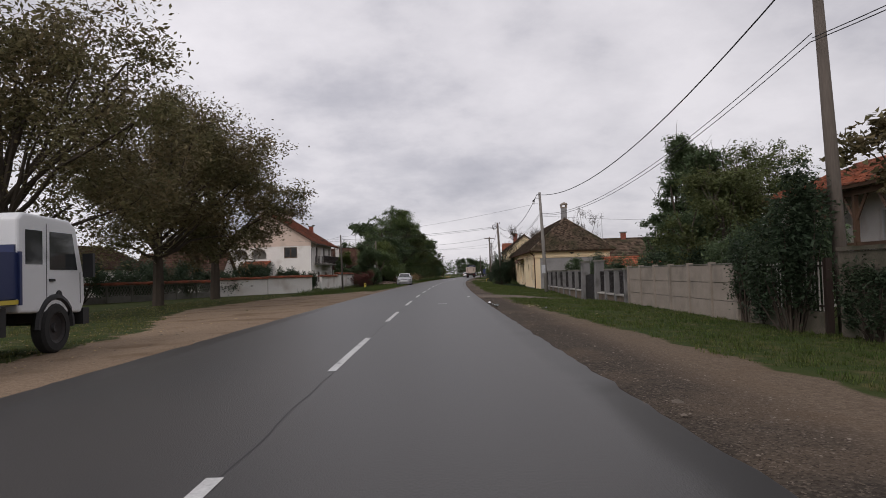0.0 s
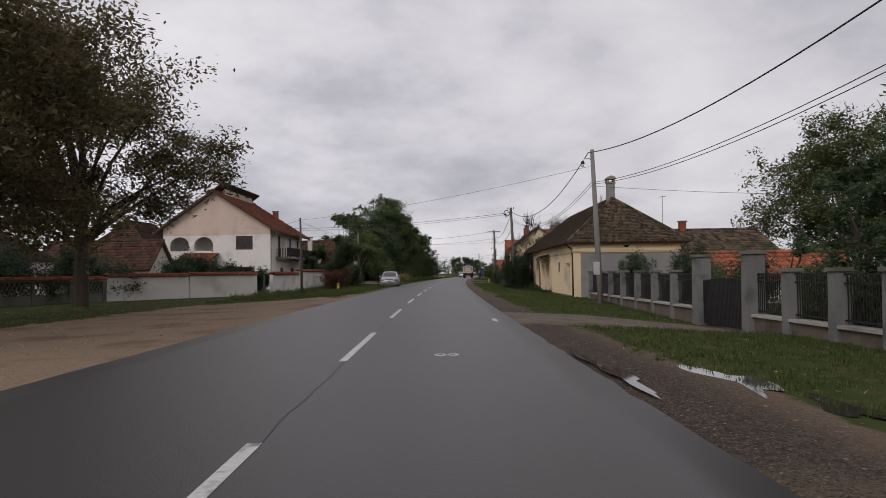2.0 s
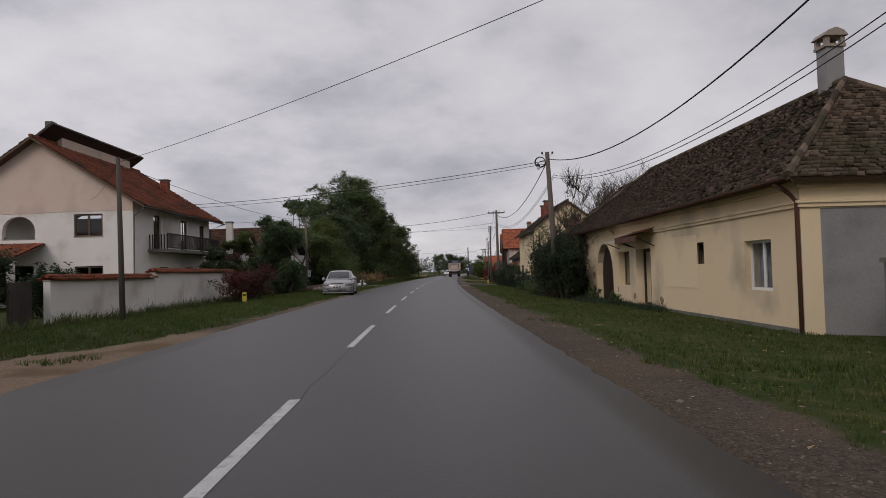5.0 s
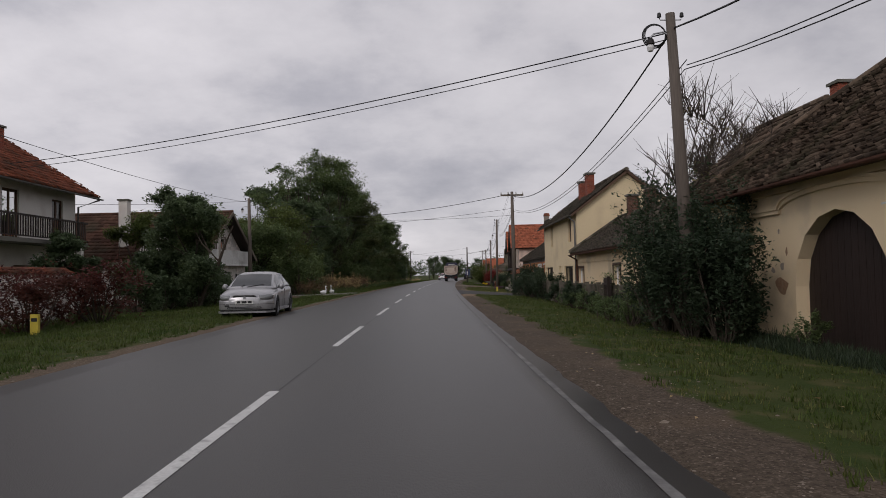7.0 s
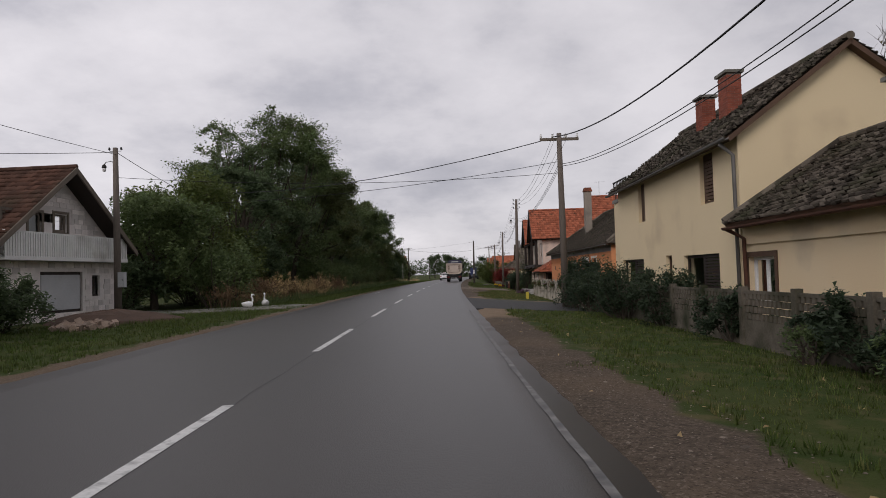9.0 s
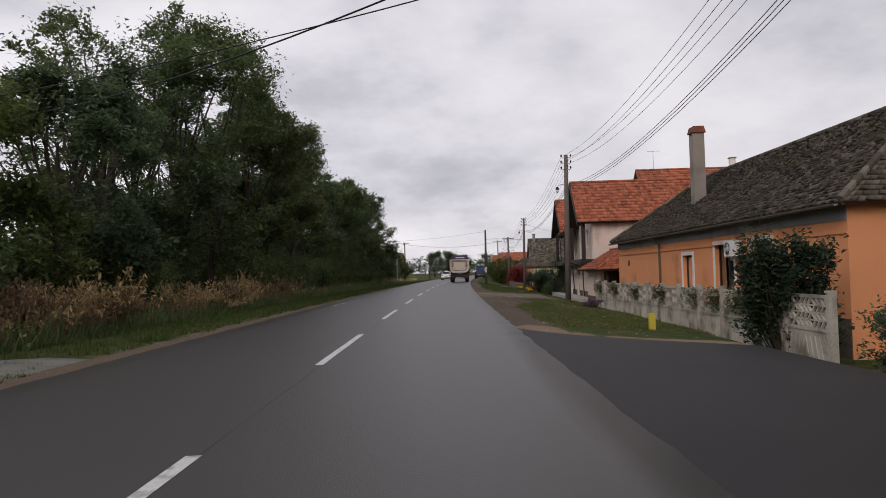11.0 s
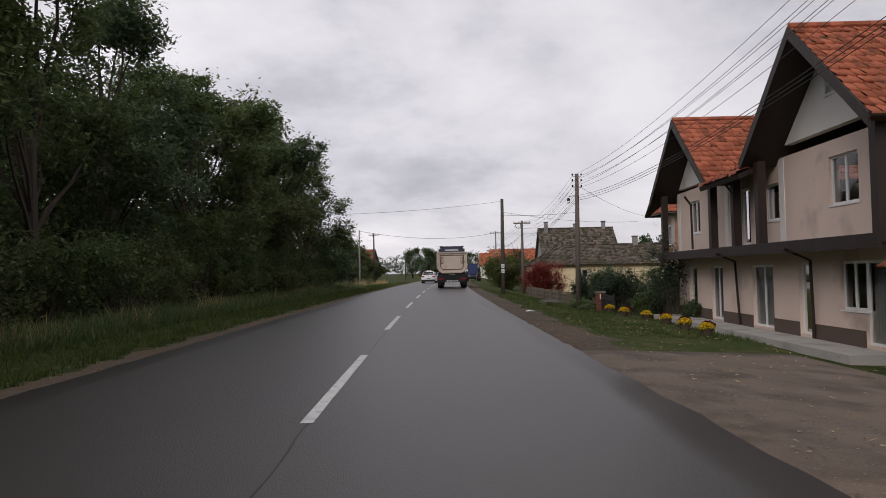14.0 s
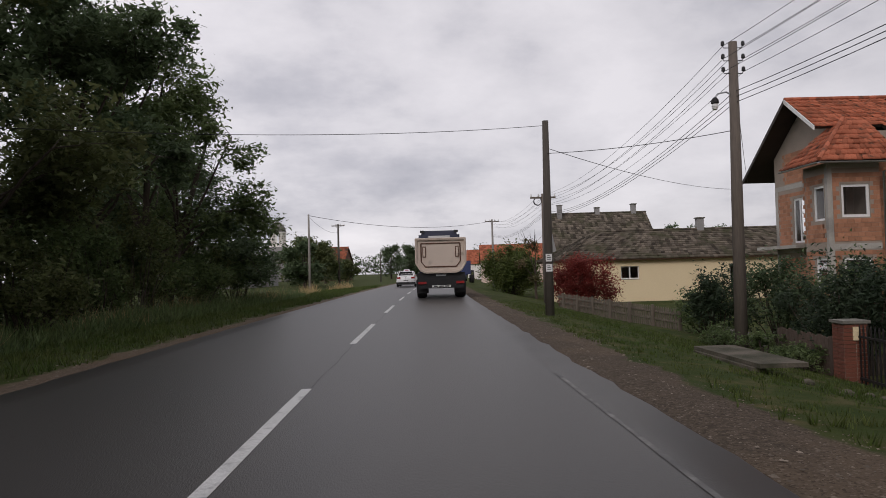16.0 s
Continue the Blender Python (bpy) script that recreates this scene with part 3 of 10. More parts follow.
def tree(name, m, label, height, spread, clear, leaf, seed, leaves=7000, size=0.2, clumps=46, trunk_r=0.2, category="tree", group="", top_bare=0, trunks=1, lean=0.0, clump_r=0.2, shape=1.0, limbs=0, form=LEAF, lobes=0, cone=0.0):
    """Tapered trunk, boughs that each carry a lobe of the crown, branches to the clumps, and single leaves in sprays with gaps."""
    rng = np.random.default_rng(seed)
    t = thing(name, m, label, category, group)
    if size < 0.14 and leaves > 8000:
        leaves, size = int(leaves * 0.66), size * 1.24
    ch = height - clear
    heads = []
    count = lobes or max(4, clumps // 10)
    while len(heads) < count:
        p = rng.uniform(-1, 1, 3)
        zz, rho = (p[2] + 1) / 2, math.hypot(p[0], p[1])
        if rho < 1 and rng.random() < 0.25 + 0.75 * max(rho, 2.5 * zz - 1.5):
            wide = (1 - 0.55 * (1 - shape)) * (0.72 + 0.28 * zz / 0.3 if zz < 0.3 else math.sqrt(max(0.02, 1 - ((zz - 0.3) / 0.72) ** 2)))
            wide *= 1 - cone * zz
            lr = spread * rng.uniform(0.24, 0.42) * (0.6 + 0.4 * wide)
            heads.append((p[0] * spread * wide * 0.84 + lean * zz, p[1] * spread * wide * 0.84, clear + ch * (0.1 + 0.78 * zz), lr))
    heads = np.array(heads)
    own = np.arange(clumps) % count
    pts = heads[own, :3] + unit(rng, clumps) * (heads[own, 3] * rng.random(clumps) ** 0.4)[:, None] * np.array([1, 1, 0.8])
    pts[:, 2] = np.clip(pts[:, 2], clear * 0.85, height - 0.2)
    wood = Shape()
    for k in range(trunks):
        off = rng.normal(0, 0.25, 2) if trunks > 1 else np.zeros(2)
        top = (off[0] * 4 + lean * 0.6, off[1] * 4, clear + ch * 0.62)
        line = limb_points(rng, (off[0], off[1], -0.15), top, 0.14)
        wood.tube(line, [trunk_r * 1.25, trunk_r, trunk_r * 0.8, trunk_r * 0.55, trunk_r * 0.25], 8)
        for h in range(k, count, trunks):
            q = heads[h, :3]
            f = min(0.92, max(0.3, (q[2] / height) * 0.75 * rng.uniform(0.7, 1.0)))
            i = min(3, int(f * 4))
            a = np.array(line[i]) * (1 - (f * 4 - i)) + np.array(line[i + 1]) * (f * 4 - i)
            wood.tube(limb_points(rng, a, q, 0.2), [trunk_r * 0.42 * (1 - f * 0.5), trunk_r * 0.33, trunk_r * 0.26, trunk_r * 0.2, trunk_r * 0.13], 5)
            for e in pts[own == h][::1 if limbs else 4]:
                mid = (q + e) / 2 + rng.normal(0, 0.1, 3)
                wood.tube([tuple(q), tuple(mid), tuple(e)], [trunk_r * 0.1, trunk_r * 0.06, 0.006], 4)
    for k in range(top_bare):
        a = pts[rng.integers(len(pts))]
        if limbs or a[2] > clear + ch * 0.5:
            b = a + np.array([rng.normal(0, 0.5), rng.normal(0, 0.5), rng.uniform(0.4, 1.5)])
            mid = (a + b) / 2 + rng.normal(0, 0.1, 3)
            wood.tube([tuple(a), tuple(mid), tuple(b)], [0.02, 0.012, 0.005], 4)
            if limbs:
                for _ in range(2):
                    c = mid + np.array([rng.normal(0, 0.35), rng.normal(0, 0.35), rng.uniform(0.2, 0.7)])
                    wood.tube([tuple(mid), tuple(c)], [0.01, 0.004], 3)
    part("trunk", wood, M["bark"], t)
    per = leaves // len(pts)
    cl = [sprays(rng, q, clump_r * spread * rng.uniform(0.8, 1.5), max(1, int(per * rng.uniform(0.5, 1.5)))) for q in pts]
    crown = new("crown", leaf_mesh("crown", np.concatenate(cl), size, leaf, rng, form=form))
    crown.parent = t
    return t


def bush(name, m, label, w, h, leaf, seed, leaves=2500, size=0.1, category="bush", group="", clumps=16):
    rng = np.random.default_rng(seed)
    t = thing(name, m, label, category, group)
    if size < 0.13 and leaves > 5000:
        leaves, size = int(leaves * 0.66), size * 1.22
    stems, cl = Shape(), []
    for k in range(clumps):
        a, r = rng.uniform(0, 2 * np.pi), np.sqrt(rng.random()) * w * 0.78
        q = np.array([r * np.cos(a), r * np.sin(a), h * rng.uniform(0.2, 0.85 - 0.25 * (r / w) ** 2)])
        stems.tube(limb_points(rng, (q[0] * 0.25, q[1] * 0.25, -0.1), q, 0.06), [0.03, 0.025, 0.02, 0.014, 0.006], 4)
        c = sprays(rng, q, w * 0.36 * rng.uniform(0.7, 1.35), leaves // clumps, h * 0.24 / (w * 0.36), 6)
        c[:, 2] = np.maximum(c[:, 2], 0.02)
        cl.append(c)
    part("stem", stems, M["bark"], t)
    part("crown", leaf_mesh("crown", np.concatenate(cl), size, leaf, rng), None, t)
    return t


# ---- ground and road ----
def bare(s, d):
    """How bare of grass the ground is, 0 to 1."""
    def ease(x):
        return min(1.0, max(0.0, x))
    if d > 0:
        edge = np.interp(s, [-20, 8, 25, 43, 60, 137, 140, 147, 150, 300], [6.6, 6.2, 5.2, 4.6, 4.6, 4.5, 5.8, 5.8, 4.6, 4.5])
        v = ease((edge - d) / 0.7 + 0.5)
        if 144 < s < 158:
            v = max(v, ease((13 - d) / 1.5) * ease(1 - abs(s - 150.5) / 4.5))
        rim = 123.4 + 2.5 * math.exp(-(max(d, 3.3) - 3.3) / 0.8)
        if s > 108:
            v = max(v, ease(0.95 - abs(s - rim - 0.25) / 0.5) * ease((12 - d) / 2))
        return v
    edge = np.interp(s, [-20, 0, 12, 20, 27, 35, 45, 53, 57, 62, 66, 120, 150, 300], [6.5, 6.2, 6.2, 6.9, 9.5, 11.2, 11.0, 10.6, 7.6, 5.0, 4.1, 4.2, 4.1, 4.2])
    return ease((edge + d) / 0.8 + 0.5)


def ground_material():
    m = material("verge_ground", (0.036, 0.056, 0.014), (0.066, 0.074, 0.024), rough=0.95, fine=34, coarse=1.1, bump=1.0, dirt=(0.1, 0.088, 0.04), dirt_amount=0.35, dirt_scale=1.9, spec=0.08)
    n, l = m.node_tree.nodes, m.node_tree.links
    p = n["Principled BSDF"]
    grassy = p.inputs["Base Color"].links[0].from_socket
    at1, at2, co = n.new("ShaderNodeAttribute"), n.new("ShaderNodeAttribute"), n.new("ShaderNodeTexCoord")
    at1.attribute_name, at2.attribute_name = "bare", "tan"
    n1, n2, n3 = (n.new("ShaderNodeTexNoise") for _ in range(3))
    for t, sc, de in ((n1, 0.9, 8), (n2, 14, 6), (n3, 0.5, 5)):
        t.inputs["Scale"].default_value, t.inputs["Detail"].default_value = sc, de
        l.new(co.outputs["Object"], t.inputs["Vector"])

    def mixc(fac, a, b):
        x = n.new("ShaderNodeMix")
        x.data_type = "RGBA"
        for sock, v in (("Factor", fac), ("A", a), ("B", b)):
            if isinstance(v, tuple):
                x.inputs[sock].default_value = (*v, 1)
            else:
                l.new(v, x.inputs[sock])
        return x.outputs["Result"]

    def rng_map(v, lo, hi):
        r = n.new("ShaderNodeMapRange")
        r.inputs["From Min"].default_value, r.inputs["From Max"].default_value = lo, hi
        l.new(v, r.inputs["Value"])
        return r.outputs["Result"]

    tan = mixc(rng_map(n2.outputs["Fac"], 0.3, 0.7), (0.235, 0.17, 0.115), (0.32, 0.238, 0.165))
    tan = mixc(rng_map(n3.outputs["Fac"], 0.52, 0.66), tan, (0.185, 0.125, 0.078))
    wet = mixc(rng_map(n2.outputs["Fac"], 0.3, 0.7), (0.042, 0.034, 0.027), (0.09, 0.073, 0.057))
    wet = mixc(rng_map(n3.outputs["Fac"], 0.5, 0.62), wet, (0.105, 0.08, 0.058))
    # gravel: a tone for each small stone
    vo = n.new("ShaderNodeTexVoronoi")
    vo.inputs["Scale"].default_value = 55.0
    l.new(co.outputs["Object"], vo.inputs["Vector"])
    sepc = n.new("ShaderNodeSeparateColor")
    l.new(vo.outputs["Color"], sepc.inputs[0])
    wet = mixc(rng_map(sepc.outputs["Red"], 0.72, 1.15), wet, (0.2, 0.16, 0.125))
    wet = mixc(rng_map(sepc.outputs["Green"], 0.7, 1.1), wet, (0.022, 0.016, 0.012))
    tan = mixc(rng_map(sepc.outputs["Blue"], 0.7, 1.2), tan, (0.13, 0.09, 0.06))
    soil = mixc(at2.outputs["Fac"], wet, tan)
    add = n.new("ShaderNodeMath")
    add.operation = "ADD"
    l.new(at1.outputs["Fac"], add.inputs[0])
    sc = n.new("ShaderNodeMapRange")
    sc.inputs["To Min"].default_value, sc.inputs["To Max"].default_value = -0.75, 0.75
    l.new(n1.outputs["Fac"], sc.inputs["Value"])
    l.new(sc.outputs["Result"], add.inputs[1])
    l.new(mixc(rng_map(add.outputs[0], 0.42, 0.58), grassy, soil), p.inputs["Base Color"])
    return m


PAVED = ((37.4, 42.0, 11.0), (113.4, 123.2, 40.0), (147.4, 156.0, 12.3))


def build_ground():
    ss = [-2500, -600, -200, -90] + [x for x in np.arange(-40, 122, 1.5)] + [x for x in np.arange(122, 127.4, 0.3)] + [x for x in np.arange(128, 240, 1.5)] + [250, 270, 300, 340, 400, 500, 800, 1500, 3000]
    ds = [-2600, -700, -250, -120, -70, -45, -32, -26, -22, -19, -17, -15, -14, -13, -12.3, -11.6, -11, -10.4, -9.8, -9.2, -8.6, -8, -7.4, -6.8, -6.2, -5.6, -5.1, -4.7, -4.3, -3.9, -3.3, -2, 0, 2, 3.0, 3.5, 3.8, 4.1, 4.4, 4.7, 5, 5.3, 5.6, 5.9, 6.2, 6.6, 7, 7.6, 8.2, 9, 10, 11, 12, 13.5, 16, 20, 26, 34, 50, 80, 150, 300, 800, 2600]
    rng = np.random.default_rng(5)
    V, U = [], []
    for s in ss:
        for d in ds:
            z = land(s, d) + (float(noise.noise((s * 0.35, d * 0.6, 3.0))) * 0.035 if abs(d) > 4.4 and abs(d) < 60 else 0)
            if abs(d) < 3.6:
                z = -0.04
            for p0, p1, p2 in PAVED:
                if p0 - 0.4 < s < p1 + 0.4 + (2.5 * math.exp(-(d - 3.15) / 0.8) if p2 > 30 and d > 3 else 0) and 3.4 < d < p2:
                    z -= 0.075
            sc = min(max(s, -60), 420)
            V.append((centre(sc) + (s - sc) * math.tan(heading(sc)) + d, s, z))
            U.append((bare(s, d), (1.0 if s < 64 else 0.3) if d < 0 else 0.42 * min(1, max(0, (d - 4.3) / 0.8)) if s < 45 else 0.75 if 108 < s < 126 and d > 3.2 else 0.1))
    k = len(ds)
    F = [(j * k + i, j * k + i + 1, (j + 1) * k + i + 1, (j + 1) * k + i) for j in range(len(ss) - 1) for i in range(k - 1)]
    me = raw_mesh("ground", V, F, ground_material())
    for nm, c in (("bare", 0), ("tan", 1)):
        a = me.attributes.new(nm, "FLOAT", "POINT")
        a.data.foreach_set("value", np.array([u[c] for u in U], np.float32))
    return tagged(new("ground", me), "grass verge with bare dirt and gravel along the road", "ground", kind="structure")


build_ground()


def ribbon(name, s0, s1, step, left, right, z, mat, wobble=0.0, cols=2, thick=0.0):
    """A strip laid along the road between two edges (numbers or functions of s)."""
    V, F = [], []
    n = int((s1 - s0) / step) + 1
    for j in range(n):
        s = s0 + (s1 - s0) * j / (n - 1)
        a, b = (left(s) if callable(left) else left), (right(s) if callable(right) else right)
        a += wobble * float(noise.noise((s * 1.3, 1.0, 0)) + 0.6 * noise.noise((s * 4.1, 5.0, 0)))
        b += wobble * float(noise.noise((s * 1.3, 9.0, 0)) + 0.6 * noise.noise((s * 4.1, 13.0, 0)))
        for c in range(cols):
            d = a + (b - a) * c / (cols - 1)
            V.append((centre(s) + d, s, z(s, d) if callable(z) else z))
        if thick:
            V.append((centre(s) + b, s, V[-1][2] - thick))
            V.append((centre(s) + a, s, V[-cols - 1][2] - thick))
    k = cols + (2 if thick else 0)
    for j in range(n - 1):
        for c in range(k if thick else k - 1):
            c2 = (c + 1) % k
            F.append((j * k + c, j * k + c2, (j + 1) * k + c2, (j + 1) * k + c))
    if thick:
        F += [tuple(range(k))[::-1][:4] if k == 4 else (0, 1, 2, 3), tuple((n - 1) * k + i for i in range(4))] if k == 4 else []
    return raw_mesh(name, V, F, mat)


road = tagged(new("road", ribbon("road", -60, 420, 0.45, -3.66, 3.47, 0.0, M["asphalt"], wobble=0.07, cols=14, thick=0.05)), "worn dark grey asphalt two-lane road", "road", kind="structure")
for k in range(-3, 36):
    far = 14.62 + 10 * k
    dash = part("dash", ribbon("dash", far - 5, far, 1.0, -0.06, 0.06, 0.004, M["marking"], wobble=0.004), None, road)
for s0, s1, d, w in ((37.6, 38.7, 2.96, 0.12), (70.0, 112, 3.2, 0.07), (141.5, 146.5, 2.95, 0.04), (166.0, 175.0, 3.0, 0.05), (139.4, 140.6, -3.08, 0.09), (141.4, 142.6, -3.08, 0.09)):
    part("edge_line", ribbon("edge_line", s0, s1, 0.5, d - w / 2, d + w / 2, 0.004, M["marking" if s1 - s0 < 1.3 else "marking_worn"], wobble=0.02), None, road)
# a crack along the centre joint
part("joint_crack", ribbon("joint_crack", -5, 210, 0.35, lambda s: 0.03 + 0.05 * float(noise.noise((s * 0.8, 2, 0))), lambda s: 0.042 + 0.05 * float(noise.noise((s * 0.8, 2, 0))), 0.003, M["black"], wobble=0.008), None, road)


def apron(name, s0, s1, d0, d1, mat, label, skew=0.0, category="driveway", flare=0.0):
    cols, V, F = (24 if flare else 9), [], []
    n = max(3, int((s1 - s0) / 0.6))
    for j in range(n + 1):
        for c in range(cols):
            d = d0 + (d1 - d0) * (c / (cols - 1)) ** (3.0 if flare else 1.0)
            far = s1 + (flare * math.exp(-(d - 3.15) / 0.8) if flare else 0)
            s = s0 + (far - s0) * j / n + (0 if flare else skew * (d - d0)) + (0.12 * float(noise.noise((d * 1.7, j, 2))) if j in (0, n) else 0)
            if c == 0 and not flare:
                d += 0.05 * float(noise.noise((s * 2, 4, 1)))
            V.append((centre(s) + d, s, min(-0.004, land(s, d) - 0.004) if d > 0 else land(s, d) + (0.06 if abs(d) > 3.9 else -0.03)))
    F = [(j * cols + c, j * cols + c + 1, (j + 1) * cols + c + 1, (j + 1) * cols + c) for j in range(n) for c in range(cols - 1)]
    ob = new(name, raw_mesh(name, V, F, mat))
    md = ob.modifiers.new("thick", "SOLIDIFY")
    md.thickness, md.offset = 0.12, -1
    return tagged(ob, label, category, kind="structure")


apron("driveway_1", 37.2, 42.2, 3.15, 11.0, M["concrete_dirty"], "cracked muddy concrete driveway across the verge", skew=-0.1)
apron("side_road", 112.5, 123.4, 3.15, 40.0, M["asphalt_new"], "new black asphalt side road", category="road", flare=2.5)
apron("driveway_2", 147.0, 154.5, 3.15, 12.3, M["concrete_dirty"], "old concrete driveway to a garage", skew=0.25)
apron("driveway_3", 117.8, 121.5, -12.3, -3.8, M["concrete_old"], "old concrete driveway beside a chalet house", skew=0.0)


# ---- poles and wires ----
def pole(s, d, top, mat, label, lean=(0.0, 0.0), r=0.13, arm=0, lamp=0, insulators=0, name="utility_pole", square=False, coil=False, meter=0.0, side=-1):
    m = at(s, d)
    base = m.translation.z
    t = thing(name, m, label, "pole", "utility poles")
    h = top - base
    part("shaft", Shape().tube([(0, 0, -0.4), (lean[0] * 0.5, lean[1] * 0.5, h * 0.5), (lean[0], lean[1], h)], [r * 1.15, r, r * 0.75], 4 if square else 10), mat, t, smooth=not square)
    if arm:
        a = part("crossarm", Shape().box(-0.85, -0.05, h - 0.32, 0.85, 0.05, h - 0.2), M["wood_grey"], t)
        a.matrix_local = pose(lean[0], lean[1], 0)
        for x in (-0.8, -0.3, 0.3, 0.8):
            part("insulator", Shape().lathe([(0.02, h - 0.2), (0.05, h - 0.17), (0.055, h - 0.1), (0.03, h - 0.07), (0.04, h - 0.03), (0.0, h - 0.01)], 8, pose(x + lean[0], lean[1], 0)), M["ceramic"], t)
    for i in range(insulators):
        z = h - 0.15 - 0.33 * i
        f = z / h
        for sx in (-1, 1):
            b = part("bracket", Shape().tube([(lean[0] * f, lean[1] * f, z), (lean[0] * f + sx * 0.24, lean[1] * f, z), (lean[0] * f + sx * 0.26, lean[1] * f, z + 0.08)], 0.012, 5), M["iron"], t)
            part("insulator", Shape().lathe([(0.015, z + 0.05), (0.05, z + 0.07), (0.045, z + 0.14), (0.03, z + 0.17), (0.0, z + 0.18)], 8, pose(lean[0] * f + sx * 0.26, lean[1] * f, 0)), M["black"], b)
    if lamp:
        z = h - lamp
        f = z / h
        x = lean[0] * f
        a = part("lamp_arm", Shape().tube([(x, lean[1] * f, z), (x - 0.2, lean[1] * f, z + 0.12), (x - 0.42, lean[1] * f, z + 0.08), (x - 0.5, lean[1] * f, z - 0.02)], 0.022, 6), M["steel"], t)
        part("lamp_head", Shape().lathe([(0.05, z - 0.02), (0.09, z - 0.08), (0.1, z - 0.16), (0.07, z - 0.18)], 12, pose(x - 0.5, lean[1] * f, 0)), M["iron"], t)
        part("lamp_globe", Shape().lathe([(0.07, z - 0.18), (0.085, z - 0.24), (0.06, z - 0.32), (0.0, z - 0.34)], 12, pose(x - 0.5, lean[1] * f, 0)), M["pvc"], t, "milky glass lamp globe")
    if coil:
        sh = Shape()
        for q in range(3):
            rr = 0.24 + 0.02 * q
            sh.tube([(lean[0] - 0.36 + rr * math.cos(a), lean[1] + 0.03 * q, h - 0.5 + rr * math.sin(a)) for a in (2 * math.pi * i / 20 for i in range(21))], 0.014, 5)
        part("cable_coil", sh, M["cable"], t, "spare black cable wound in a ring")
    if meter:
        b = part("meter_box", Shape().box(0.19 * side - 0.13, -0.16, meter - 0.3, 0.19 * side + 0.13, 0.12, meter + 0.35), M["plastic_grey"], t, "grey electricity meter box")
        part("box_door", Shape().box(0.19 * side - 0.11, -0.175, meter - 0.27, 0.19 * side + 0.11, -0.161, meter + 0.32), M["plastic_grey"], b)
        part("box_lock", Shape().box(0.19 * side + 0.07, -0.19, meter - 0.02, 0.19 * side + 0.09, -0.176, meter + 0.06), M["black"], b)
    return t


pole(16.3, 11.15, 8.6, M["pole_grey"], "weathered grey-brown utility pole by a wall", lean=(-0.35, 0.0), r=0.15, name="utility_pole")
pole(53.8, 9.45, 7.45, M["pole_concrete"], "round pale concrete utility pole with a street lamp and meter box", lean=(-0.3, 0.0), r=0.13, lamp=0.55, meter=1.75)
pole(81.9, 7.75, 7.2, M["pole_grey"], "weathered grey wooden utility pole with a ring of spare cable", lean=(-0.3, 0.0), r=0.14, lamp=0.55, coil=True, insulators=1)
pole(117.2, 7.62, 7.35, M["pole_grey"], "weathered grey utility pole with a wooden crossarm", lean=(-0.05, 0.0), r=0.14, arm=1)
pole(147.1, 8.4, 7.65, M["pole_grey"], "tall wooden utility pole with black insulators and a street lamp", lean=(0.12, 0.0), r=0.14, insulators=3, lamp=1.75)
pole(183.0, 9.3, 6.95, M["pole_grey"], "grey utility pole with black insulators and a street lamp", lean=(0.1, 0.0), r=0.14, insulators=3, lamp=1.4)
pole(188.0, 5.3, 6.05, M["pole_wood"], "dark bare wooden telephone pole", lean=(0.05, 0.0), r=0.13)
pole(212.0, 9.2, 6.4, M["pole_grey"], "grey utility pole with a crossarm", r=0.14, arm=1, coil=True)
pole(250.0, 8.5, 7.6, M["pole_concrete"], "concrete utility pole with a crossarm", r=0.14, arm=1)
pole(72.1, -9.4, 5.65, M["pole_wood"], "thin dark wooden telephone pole by a white wall", lean=(-0.1, 0.0), r=0.09)
pole(117.9, -11.8, 7.2, M["pole_grey"], "weathered utility pole with lamp and grey meter box", lean=(-0.05, 0.0), r=0.14, lamp=0.7, meter=1.55, insulators=1, side=1)
pole(108.5, -11.0, 5.2, M["pole_concrete"], "thin pale telephone pole before bushes", r=0.08)
pole(227.0, -9.2, 6.6, M["pole_concrete"], "slim concrete pole at the field's edge", r=0.1)
pole(258.0, -11.5, 8.0, M["pole_wood"], "wooden pole with crossarms at the verge", r=0.14, arm=1, insulators=2)
pole(285.0, -9.0, 5.0, M["pole_wood"], "short far telephone pole", r=0.1)


def wire(a, b, sag, r=0.012, name="power_cable", label="black overhead cable slung between poles", n=22):
    a, b = Vector(a), Vector(b)
    pts = []
    for i in range(n + 1):
        f = i / n
        p = a.lerp(b, f)
        p.z -= sag * 4 * f * (1 - f)
        pts.append(p - a)
    return single(name, Shape().tube(pts, r, 5), M["cable"], Matrix.Translation(a), label, "cable", "overhead cables")


def top(s, d, z):
    return spot(s, d, z)


right_line = [(-25, 9.6, 7.9), (16.3, 10.3, 8.2), (53.8, 8.95, 7.3), (81.9, 7.5, 6.85), (117.2, 7.3, 7.2)]
for (s0, d0, z0), (s1, d1, z1) in zip(right_line, right_line[1:]):
    wire(top(s0, d0, z0), top(s1, d1, z1), 1.55, 0.022, label="thick black bundled overhead cable")
low_line = [(-25, 10.0, 6.6), (16.3, 10.6, 6.6), (53.8, 9.15, 5.7), (81.9, 7.75, 5.9), (117.2, 7.65, 5.9)]
for (s0, d0, z0), (s1, d1, z1) in zip(low_line, low_line[1:]):
    for q in (0, 1):
        wire(top(s0, d0 + 0.05 * q, z0 + 0.22 * q), top(s1, d1 + 0.05 * q, z1 + 0.1 * q), 1.2, 0.012)
